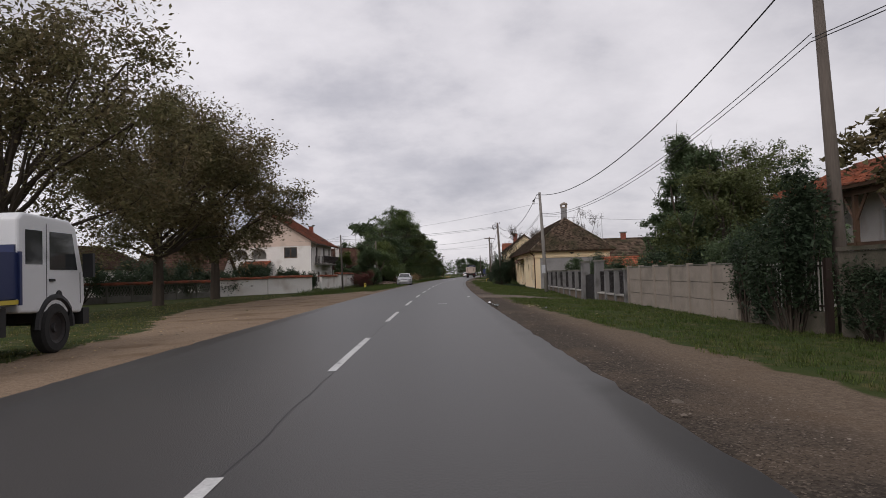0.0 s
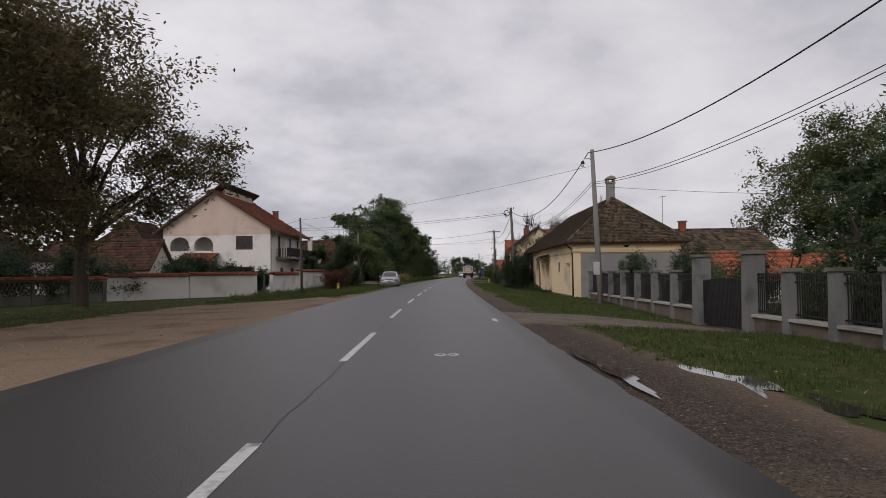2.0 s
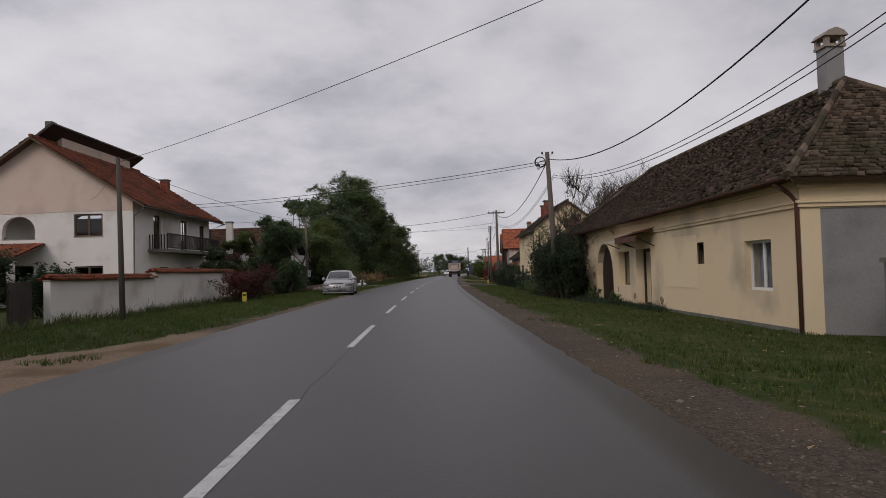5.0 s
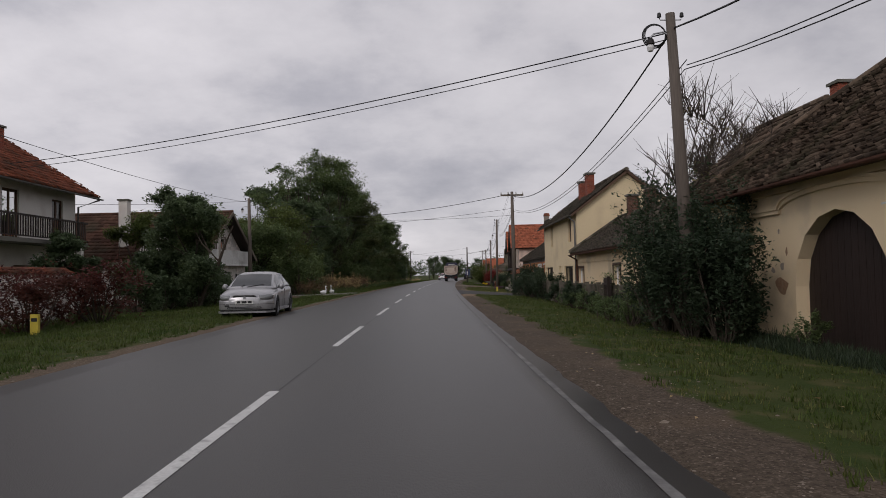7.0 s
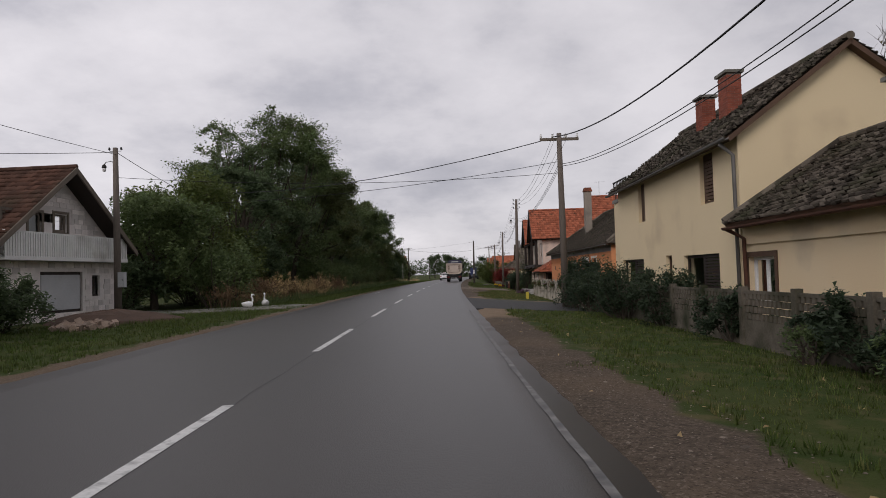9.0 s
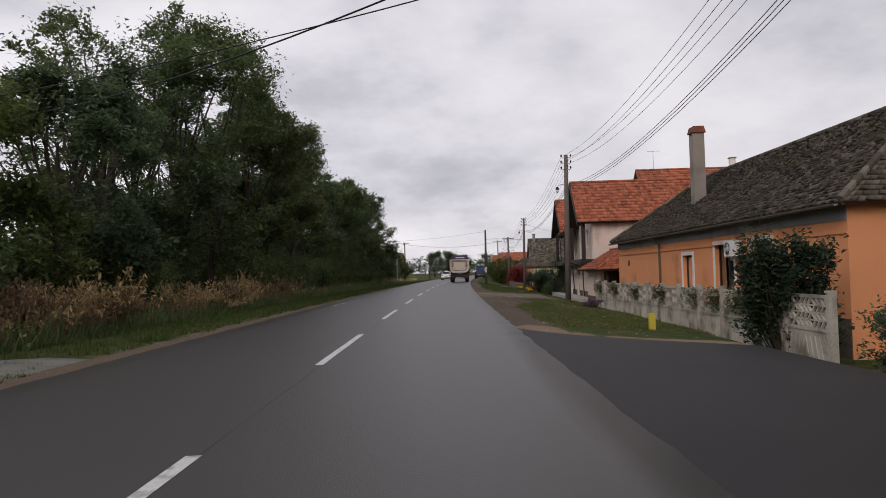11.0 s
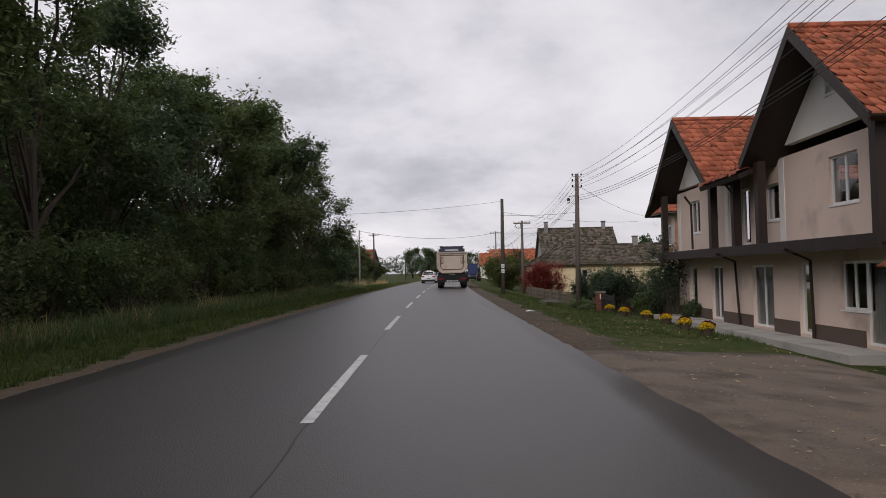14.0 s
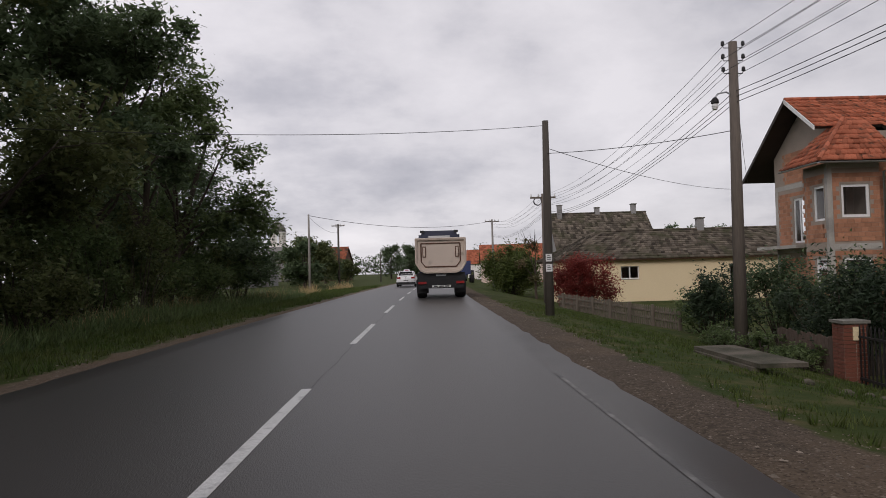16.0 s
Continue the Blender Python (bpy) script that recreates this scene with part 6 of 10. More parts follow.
def brick_house():
    """Unfinished house of bare clay blocks with concrete ties and a corner bay under its own hipped roof."""
    hs = thing("brick_house", at(195.8, 20.7, -0.95), "unfinished bare red block house with corner bay and red tile roof", "house", "houses")
    W, L, E, R = 9.0, 6.4, 8.2, 10.4
    ridge = 3.1
    front = [(3.4, 4.6, 3.25, 5.55)]
    part("front_wall", Shape().wall((0, 0, 0), (0, 1, 0), (1, 0, 0), L, -0.5, 6.9, 0.28, front), M["mortar"], hs)
    part("end_wall", Shape().wall((0.28, 0, 0), (1, 0, 0), (0, 1, 0), W - 0.28, -0.5, E, 0.28), M["mortar"], hs)
    part("back_wall", Shape().box(W - 0.28, 0.28, -0.5, W, L, E), M["mortar"], hs)
    part("far_wall", Shape().box(0.28, L - 0.28, -0.5, W - 0.28, L, 6.9), M["mortar"], hs)
    part("gable_wall", Shape().prism([(0.0, 6.9), (L, 6.9), (L, 8.0), (ridge, R - 0.2), (0, 8.0)], lambda u, w, t: (t, u, w), 0.0, 0.28), M["mortar"], hs)
    part("balcony", Shape().box(-1.0, 2.6, 2.95, -0.002, L + 0.3, 3.12), M["concrete"], hs, "bare concrete balcony slab")
    for z in (2.75, 6.1):
        part("tie_beam", Shape().box(-0.018, 0.4, z, -0.002, L, z + 0.25), M["concrete"], hs)
    part("tie_column", Shape().box(-0.02, L - 0.28, -0.5, -0.002, L, 6.1), M["concrete"], hs)
    stuff = Shape()
    piece = Shape().box(0, -0.014, 0, 0.29, -0.002, 0.188).mesh("brick", M["brick"])
    road = lambda u, z: pose(0, u, z, 0, 0, -90) @ pose(-0.29, 0, 0)
    block_face(hs, stuff, piece, lambda u, z: pose(0, u + 0.29, z, 0, 0, -90), 0.4, L - 0.3, -0.3, 6.1, front + [(-1, 9, 2.7, 2.95)], 120)
    block_face(hs, stuff, piece, lambda u, z: pose(0, u + 0.29, z, 0, 0, -90), 1.0, L - 1.0, 6.4, 8.2, [], 0)
    block_face(hs, stuff, piece, lambda u, z: pose(u, 0, z), 0.6, W, -0.3, 7.8, [], 0)
    # the corner bay
    x0, x1, y0, y1, top = -1.7, 0.6, -1.5, 0.4, 6.55
    wide = [(0.6, 1.85, 4.15, 5.6), (0.6, 1.85, 1.0, 2.4)]
    slim = [(0.28, 1.15, 4.05, 5.6), (0.28, 1.15, 1.0, 2.4)]
    bay = part("bay", Shape().wall((x0, y0, 0), (1, 0, 0), (0, 1, 0), x1 - x0, -0.5, top, 0.25, wide).wall((x0, y0, 0), (0, 1, 0), (1, 0, 0), y1 - y0, -0.5, top, 0.25, slim).box(x0 + 0.25, y1 - 0.2, -0.5, 0, y1, top).box(x1 - 0.25, y0 + 0.25, -0.5, x1, -0.002, top), M["mortar"], hs, "block-built corner bay with concrete ties")
    block_face(bay, stuff, piece, lambda u, z: pose(x0 + u, y0, z), 0.22, x1 - x0, -0.3, top - 0.25, wide + [(-1, 9, 2.75, 3.0)], 120)
    block_face(bay, stuff, piece, lambda u, z: pose(x0, y0 + u + 0.29, z, 0, 0, -90), 0.2, y1 - y0, -0.3, top - 0.25, slim + [(-1, 9, 2.75, 3.0)], 50)
    part("tie_column", Shape().box(x0 - 0.02, y0 - 0.02, -0.5, x0 + 0.2, y0 + 0.18, top), M["concrete"], bay)
    for z in (2.75, top - 0.25):
        part("tie_beam", Shape().box(x0 - 0.016, y0 - 0.016, z, x1, y0 - 0.002, z + 0.25), M["concrete"], bay)
    part("blockwork", stuff, M["brick_stuff"], hs)["kind"] = "stuff"
    for u0, u1, z0, z1 in wide:
        window(bay, facing(x0 + u0, y0 + 0.05, z0, 0), u1 - u0, z1 - z0, M["pvc"], 1, border=0.12, sill=False)
    for u0, u1, z0, z1 in slim:
        window(bay, facing(x0 + 0.05, y0 + u1, z0, -90), u1 - u0, z1 - z0, M["pvc"], 1, border=0.1, sill=False)
    for u0, u1, z0, z1 in front:
        window(hs, facing(0.05, u1, z0, -90), u1 - u0, z1 - z0, M["pvc"], 2, border=0.1, sill=False)
    gable_roof(hs, 0.0, 1.2, 0, 6.2, 8.2, R, M["tile_red"], along="x", over=1.8, over0=-0.5, end=1.0, seed=91, under=M["wood_dark"], w=0.26, h=0.4)
    gable_roof(hs, 2.3, W, 0, 6.2, 8.2, R, M["tile_red"], along="x", over=1.8, end=0.1, seed=93, under=M["wood_dark"], w=0.26, h=0.4)
    part("bargeboard", Shape().prism([(8.0, 6.8), (8.0, 7.0), (ridge, R + 0.06), (ridge, R - 0.16)], lambda u, w, t: (t, u, w), -1.06, -1.003), M["wood_dark"], hs)
    part("bargeboard", Shape().prism([(0.5, 8.4), (0.5, 8.6), (ridge, R + 0.06), (ridge, R - 0.16)], lambda u, w, t: (t, u, w), -1.06, -1.003), M["white_paint"], hs, "pale painted bargeboard")
    # hipped roof of the bay
    a, b, c, d, ap, aq = (-2.4, -2.2, 6.55), (1.3, -2.2, 6.55), (-2.4, 1.1, 6.55), (-2.4, -2.2, 6.55), (0.2, 0.3, 8.75), (1.3, 0.3, 8.75)
    br = part("bay_roof", Shape().slab(a, b, aq, ap, 0.1).slab(a, c, (0.2, 1.1, 8.75), ap, 0.1), M["wood_dark"], hs)
    tiles(br, a, b, aq, ap, M["tile_red"], seed=95, w=0.26, h=0.4)
    tiles(br, a, c, (0.2, 1.1, 8.75), ap, M["tile_red"], seed=96, w=0.26, h=0.4)
    ridge_caps(br, Vector(a) + Vector((0, 0, 0.06)), Vector(ap) + Vector((0, 0, 0.06)), M["tile_red"])
    gutter(hs, (-2.45, -2.27, 6.5), (1.3, -2.27, 6.48), drop=[(1.2, -2.2, 6.45), (0.75, -1.6, 6.1), (0.72, -1.56, 0)], mat=M["steel"])
    gutter(hs, (-2.47, 1.1, 6.5), (-2.47, -2.2, 6.5), mat=M["steel"])
    return hs


yellow_house()
tall_house()
orange_house()
twin_gable_house()
brick_house()


def white_house():
    """Three-level house with a wide gable, arched loggia, raised ridge and a side balcony."""
    hs = thing("white_house", at(89.5, -27.2, -0.1), "large white and bare-rendered house with red roof and arched loggia", "house", "houses")
    W, L, E, R = 10.9, 13.5, 6.3, 9.9
    rx = 5.2
    arches = [(0.7, 2.65), (3.15, 5.1)]
    win = [(7.4, 9.1, 4.05, 5.4), (7.4, 9.1, 0.9, 2.3)]
    top_a, spr = 5.35, 4.5
    holes = win + [(a, b, 3.95, top_a) for a, b in arches] + [(1.0, 5.0, 0.2, 2.4)]
    sh = Shape().wall((0, 0, 0), (1, 0, 0), (0, 1, 0), W, -0.4, E, 0.35, holes)
    for a, b in arches:
        r = (b - a) / 2
        for i in range(8):
            a0, a1 = math.pi * i / 8, math.pi * (i + 1) / 8
            q0, q1 = (a + r - r * math.cos(a0), spr + (top_a - spr) * math.sin(a0)), (a + r - r * math.cos(a1), spr + (top_a - spr) * math.sin(a1))
            sh.prism([q0, q1, (q1[0], top_a), (q0[0], top_a)], lambda u, w, t: (u, t, w), 0, 0.35)
    part("front_wall", sh, M["plaster_white"], hs)
    gw = Shape()
    gw.prism([(0, E), (W, E), (rx + 0.25, R - 0.1), (rx - 0.25, R - 0.1)], lambda u, w, t: (u, t, w), 0, 0.35)
    part("gable_wall", gw, M["plaster_bare"], hs, "bare pinkish brown render on the gable")
    part("render_band", Shape().box(5.6, -0.02, 5.55, W, -0.002, E).box(0, -0.02, 5.5, 5.6, -0.002, E), M["plaster_bare"], hs)
    side = [(2.6, 3.7, 3.3, 5.5), (7.2, 8.4, 3.3, 5.5), (3.5, 4.8, 0.9, 2.2), (8.0, 9.5, 0.9, 2.2), (11.0, 12.0, 3.3, 5.4)]
    part("side_wall", Shape().wall((W, 0.35, 0), (0, 1, 0), (-1, 0, 0), L - 0.35, -0.4, E, 0.35, side), M["plaster_white"], hs)
    part("other_side_wall", Shape().box(0, 0.35, -0.4, 0.35, L, E), M["plaster_white"], hs)
    part("back_wall", Shape().box(0.35, L - 0.35, -0.4, W - 0.35, L, E), M["plaster_white"], hs)
    part("upper_floor", Shape().box(0.35, 0.35, 3.05, W - 0.35, L - 0.35, 3.25), M["concrete"], hs)
    part("loggia_back", Shape().box(0.35, 2.0, 3.25, 5.6, 2.2, E), M["plaster_white"], hs)
    for u0, u1, z0, z1 in win:
        window(hs, facing(u0, 0.08, z0, 0), u1 - u0, z1 - z0, M["wood_brown"], 2, border=0.1)
    for u0, u1, z0, z1 in side:
        window(hs, facing(W - 0.08, 0.35 + u0, z0, 90), u1 - u0, z1 - z0, M["wood_brown"], 2, border=0.09, sill=z0 < 2)
    gable_roof(hs, 0, W, 0, L, E + 0.05, R + 0.1, M["tile_mix"], seed=101, over=0.95, end=0.6, ridge_at=rx, under=M["wood_brown"], w=0.24, h=0.36)
    # the raised ridge
    part("raised_wall", Shape().box(rx - 1.5, 2.2, R - 1.0, rx + 0.35, L - 1.8, R + 0.55), M["plaster_bare"], hs)
    rr = part("raised_roof", Shape().slab((-1.0, 0.2, E - 0.58), (-1.0, L - 0.6, E - 0.58), (rx + 0.85, L - 0.6, R + 1.1), (rx + 0.85, 0.2, R + 1.1), 0.14), M["wood_dark"], hs)
    part("ridge_vent", Shape().box(rx + 0.2, 0.6, R + 0.9, rx + 0.6, 1.2, R + 1.25), M["concrete_old"], hs)
    chimney(hs, rx + 3.4, 10.7, 7.2, 8.75, 0.55, 0.55, M["chimney_brick"])
    bl = part("balcony", Shape().box(W, 2.0, 3.1, W + 1.3, 12.2, 3.28), M["concrete_old"], hs)
    part("balcony_rail", Shape().box(W + 1.22, 2.0, 4.2, W + 1.3, 12.2, 4.28).box(W + 1.22, 2.0, 3.35, W + 1.28, 12.2, 3.4), M["wood_dark"], bl)
    for k in range(56):
        y = 2.05 + k * 0.18
        part("baluster", Shape().box(W + 1.235, y, 3.4, W + 1.265, y + 0.07, 4.2), M["wood_dark"], bl)
    for k in range(7):
        part("baluster", Shape().box(W + 0.1 + k * 0.18, 2.0, 3.28, W + 0.17 + k * 0.18, 2.03, 4.2), M["wood_dark"], bl)
    part("balcony_post", Shape().box(W + 1.0, 11.6, -0.3, W + 1.25, 11.85, 3.1), M["plaster_white"], hs)
    gutter(hs, (W + 1.0, -0.8, 5.72), (W + 1.0, L + 0.8, 5.66), drop=[(W + 1.0, L + 0.5, 5.6), (W + 0.1, L + 0.1, 5.2), (W + 0.07, L + 0.05, 0)])
    part("downpipe", Shape().tube([(W + 0.9, -0.5, 5.6), (W + 0.08, -0.06, 5.2), (W + 0.06, -0.06, 0)], 0.05, 8), M["gutter"], hs)
    # lean-to roof before the loggia
    part("porch_roof", Shape().slab((2.4, -3.2, 2.75), (5.7, -3.2, 2.75), (5.7, 0, 3.7), (2.4, 0, 3.7), 0.12), M["wood_brown"], hs)
    tiles(hs, (2.4, -3.2, 2.77), (5.7, -3.2, 2.77), (5.7, -0.02, 3.72), (2.4, -0.02, 3.72), M["tile_mix"], seed=107, name="porch_tiles")
    for x in (2.6, 5.4):
        part("porch_post", Shape().box(x - 0.15, -3.0, -0.3, x + 0.15, -2.7, 2.7), M["plaster_white"], hs)
    return hs


def chalet():
    """Steep-gabled house of whitewashed stone with a slatted balcony."""
    hs = thing("chalet_house", at(112.0, -13.5, -0.12, turn=-6) @ Matrix.Scale(0.93, 4, (0, 1, 0)), "steep chalet house of whitewashed stone with slatted balcony", "house", "houses")
    L, D, E, R = 8.4, 9.0, 3.2, 6.1       # L along the road, D away from it
    holes = [(2.9, 5.7, 0.3, 1.95), (6.4, 7.0, 0.9, 1.8)]
    part("road_wall", Shape().wall((0, 0, 0), (0, 1, 0), (-1, 0, 0), L, -0.4, 2.35, 0.35, holes), M["stone_white"], hs, "whitewashed stone wall")
    up = [(2.35, 3.15, 2.6, 4.25), (3.95, 4.8, 3.55, 4.3), (0.9, 1.6, 3.5, 4.2)]
    part("gable_wall", Shape().wall((-0.1, 0.2, 0), (0, 1, 0), (-1, 0, 0), L - 0.4, 2.5, 3.9, 0.3, [(a - 0.2, b - 0.2, c, min(d, 3.9)) for a, b, c, d in up]).prism([(1.15, 3.9), (2.34, 3.9), (2.34, 4.6)], lambda u, w, t: (t, u, w), -0.4, -0.1).prism([(4.81, 3.9), (7.2, 3.9), (4.81, 5.5)], lambda u, w, t: (t, u, w), -0.4, -0.1).prism([(2.34, 4.26), (4.81, 4.26), (4.81, 5.5), (4.2, 5.85), (2.34, 4.6)], lambda u, w, t: (t, u, w), -0.4, -0.1), M["stone_white"], hs)
    rng = random.Random(9)
    st = Shape()
    for j in range(11):
        y = rng.uniform(-0.3, 0)
        while y < L:
            w = rng.uniform(0.25, 0.55)
            z = -0.2 + 0.23 * j
            if not any(a - 0.1 < y + w and y < b + 0.1 and c - 0.2 < z < d for a, b, c, d in holes) and y > 0 and y + w < L:
                st.box(0.002, y + 0.01, z + 0.01, rng.uniform(0.015, 0.04), y + w - 0.01, z + 0.22)
            y += w
    for j in range(13):
        z = 2.55 + 0.2 * j
        lo, hi = (0.35, L - 0.35) if z < 3.3 else (0.35 + (z - 3.2) * 1.45, L - 0.35 - (z - 3.2) * 1.45)
        y = lo + rng.uniform(0, 0.2)
        while y + 0.3 < hi:
            w = rng.uniform(0.3, 0.6)
            if y + w < hi and not any(a - 0.16 < y + w and y < b + 0.16 and c - 0.25 < z < d + 0.12 for a, b, c, d in up):
                st.box(-0.098, y + 0.008, z + 0.008, -0.098 + rng.uniform(0.012, 0.035), y + w - 0.008, z + 0.19)
            y += w
    s_ = part("stone_facing", st, M["stone_white"], hs)
    s_["kind"] = "stuff"
    part("near_wall", Shape().box(-D, 0, -0.4, -0.35, 0.3, E), M["plaster_white"], hs)
    part("far_wall", Shape().box(-D, L - 0.3, -0.4, -0.35, L, E), M["plaster_white"], hs)
    part("back_wall", Shape().box(-D - 0.3, 0, -0.4, -D, L, E), M["plaster_white"], hs)
    gable_roof(hs, -D, 0.55, 0, L, E, R, M["tile_brown"], along="x", over=0.5, end=0.15, seed=111, under=M["wood_dark"], w=0.24, h=0.34)
    for sg, yy in ((1, -0.5), (-1, L + 0.5)):
        k = (R - E) / (L / 2)
        part("bargeboard", Shape().prism([(yy, E - 0.5 * k - 0.2), (yy, E - 0.5 * k + 0.05), (L / 2, R + 0.05), (L / 2, R - 0.2)], lambda u, w, t: (t, u, w), 0.7, 0.76), M["wood_grey"], hs)
    part("balcony_floor", Shape().box(-1.2, 0.1, 2.36, 0.6, L - 0.1, 2.5), M["white_paint"], hs)
    rl = part("balcony_rail", Shape().box(0.52, 0.1, 3.35, 0.58, L - 0.1, 3.42).box(0.52, 0.1, 2.6, 0.56, L - 0.1, 2.66), M["white_paint"], hs)
    for k in range(58):
        y = 0.12 + k * 0.141
        part("slat", Shape().box(0.565, y, 2.42, 0.59, y + 0.1, 3.4), M["white_paint"], rl)
    part("inner_wall", Shape().prism([(0.7, 2.52), (L - 0.7, 2.52), (L - 0.7, 3.4), (4.2, 5.6), (0.7, 3.4)], lambda u, w, t: (t, u, w), -1.5, -1.4), M["plaster_white"], hs)
    for u0, u1, z0, z1 in up:
        window(hs, facing(-0.18, u0, z0, 90), u1 - u0, z1 - z0, M["wood_grey"], 1, border=0.1, sill=False)
        part("blind", Shape().box(-0.3, u0 + 0.02, z0 + 0.02, -0.27, u1 - 0.02, z1 - 0.02), M["curtain"], hs, "pale inner blind")
        part("surround", Shape().wall((-0.07, u0 - 0.12, 0), (0, 1, 0), (-1, 0, 0), u1 - u0 + 0.24, z0 - 0.1, z1 + 0.1, 0.028, [(0.12, u1 - u0 + 0.12, z0, z1)]), M["wood_grey"], hs, "grey board surround")
    w = window(hs, facing(-0.1, 2.9, 0.3, 90), 2.8, 1.65, M["wood_dark"], 1, border=0.13, sill=False)
    part("roller_door", Shape().box(-0.09, 3.03, 0.42, -0.04, 5.57, 1.83), M["plastic_grey"], w, "pale grey roller blind over the big pane")
    window(hs, facing(-0.1, 6.4, 0.9, 90), 0.6, 0.9, M["wood_dark"], 1, sill=False)
    return hs


white_house()
chalet()


def plain_house(s, d, w, l, e, r, wall_mat, roof_mat, label, along="y", seed=1, turn=0.0, windows=(), over=0.4, hip=False, z=None, chim=None, name="house"):
    """A simpler far house: four walls, tiled roof, a few windows on the sides that show."""
    hs = thing(name, at(s, d, z, turn), label, "house", "houses")
    front = [q for q in windows if q[0] == "x"]
    near = [q for q in windows if q[0] == "y"]
    other = [q for q in windows if q[0] == "X"]
    part("road_wall", Shape().wall((0, 0.3, 0), (0, 1, 0), (1, 0, 0), l - 0.3, -0.5, e, 0.3, [(q[1] - 0.3, q[2] - 0.3, q[3], q[4]) for q in front]), wall_mat, hs)
    part("near_wall", Shape().wall((0, 0, 0), (1, 0, 0), (0, 1, 0), w, -0.5, e, 0.3, [q[1:] for q in near]), wall_mat, hs)
    part("far_wall", Shape().box(0.3, l - 0.3, -0.5, w - 0.3, l, e), wall_mat, hs)
    part("back_wall", Shape().wall((w, 0.3, 0), (0, 1, 0), (-1, 0, 0), l - 0.3, -0.5, e, 0.3, [(q[1] - 0.3, q[2] - 0.3, q[3], q[4]) for q in other]), wall_mat, hs)
    for q in front:
        window(hs, facing(0.1, q[2], q[3], -90), q[2] - q[1], q[4] - q[3], M["pvc"], 2)
    for q in near:
        window(hs, facing(q[1], 0.1, q[3], 0), q[2] - q[1], q[4] - q[3], M["pvc"], 2)
    for q in other:
        window(hs, facing(w - 0.1, q[1], q[3], 90), q[2] - q[1], q[4] - q[3], M["pvc"], 2)
    if hip:
        hip_roof(hs, 0, w, 0, l, e, r, w * 0.45, w * 0.45, roof_mat, seed=seed, over=over, w=0.28, h=0.36)
    else:
        for back in (0, 1):
            g_ = Shape()
            if along == "y":
                gable_end(g_, back * l, 0, w, e, r - 0.03, 0.3, inward=1 - 2 * back)
            else:
                g_.prism([(0, e), (l, e), (l / 2, r - 0.03)], lambda u, q, t: (t, u, q), back * (w - 0.3), 0.3 + back * (w - 0.3))
            part("gable_wall", g_, wall_mat, hs)
        gable_roof(hs, 0, w, 0, l, e, r, roof_mat, along=along, seed=seed, over=over, w=0.3 if s < 250 else 0.45, h=0.4 if s < 250 else 0.6)
    for c in chim or ():
        chimney(hs, c[0], c[1], c[2], c[3], 0.5, 0.5, c[4] if len(c) > 4 else M["chimney_brick"])
    return hs


# left, behind the trees and the wall
plain_house(66, -42, 9, 15, 3.1, 5.4, M["plaster_white"], M["tile_brown"], "low white outbuilding with a dark red-brown roof", along="y", seed=201, windows=[("X", 3, 4.5, 0.8, 2.0), ("X", 8, 9.5, 0.8, 2.0)], name="outbuilding")
plain_house(50, -46, 10, 12, 3.4, 6.6, M["plaster_white"], M["tile_brown"], "white house with brown tile roof behind trees", along="x", seed=205, windows=[("y", 2, 3.4, 0.9, 2.2), ("y", 6, 7.4, 0.9, 2.2)])
plain_house(100, -41.5, 8.5, 14, 4.2, 8.2, M["plaster_white"], M["tile_brown"], "brown-roofed house behind a white house", hip=True, seed=209)
plain_house(83.8, -36.5, 10.5, 5.4, 2.4, 4.85, M["plaster_white"], M["tile_brown"], "low white side house with a dark red-brown roof", along="x", seed=207, windows=[("y", 5.5, 7.0, 0.8, 1.8)], name="outbuilding")
plain_house(108, -24.5, 8.5, 9.0, 2.9, 5.7, M["plaster_white"], M["tile_brown"], "low house with a dark red-brown tile roof", along="x", seed=213, windows=[("X", 2, 3.2, 0.8, 2.0)], chim=[(7.9, 1.0, 3.0, 6.2, M["plaster_white"])])
# right, behind the first fence
plain_house(85.7, 10.0, 6.2, 3.5, 4.0, 6.4, M["plaster_yellow"], M["tile_old"], "narrow yellow house with a mossy brown roof behind bushes", along="y", seed=217, z=-0.4, over=0.3, chim=[(4.8, 1.75, 5.0, 7.4)])
vh = plain_house(22.5, 18.2, 8, 11, 5.1, 6.4, M["plaster_white"], M["tile_mix"], "white house with a raised timber veranda under a weathered red roof", along="y", seed=221, windows=[("x", 2, 3.4, 2.4, 3.7), ("x", 6, 7.4, 2.4, 3.7)], over=2.0, z=-0.4)
part("veranda_wall", Shape().box(-1.55, 0.2, -0.4, -1.3, 10.8, 1.75), M["plaster_white"], vh, "whitewashed base of the veranda")
part("veranda_floor", Shape().box(-1.3, 0.2, 1.6, -0.004, 10.8, 1.75), M["wood_brown"], vh)
part("veranda_rail", Shape().box(-1.52, 0.2, 2.25, -1.42, 10.8, 2.4).box(-1.53, 0.2, 1.752, -1.41, 10.8, 1.86), M["wood_brown"], vh)
part("veranda_beam", Shape().box(-1.56, 0.0, 4.12, -1.38, 11.0, 4.34), M["wood_brown"], vh)
for k in range(6):
    y = 0.35 + 2.06 * k
    vp = part("veranda_post", Shape().box(-1.55, y - 0.08, 1.76, -1.39, y + 0.08, 4.12), M["wood_brown"], vh)
    for sg in (1, -1):
        if 0.3 < y + sg * 0.7 < 10.8:
            part("brace", Shape().tube([(-1.47, y + sg * 0.04, 3.2), (-1.47, y + sg * 0.7, 4.12)], 0.06, 4), M["wood_brown"], vp)
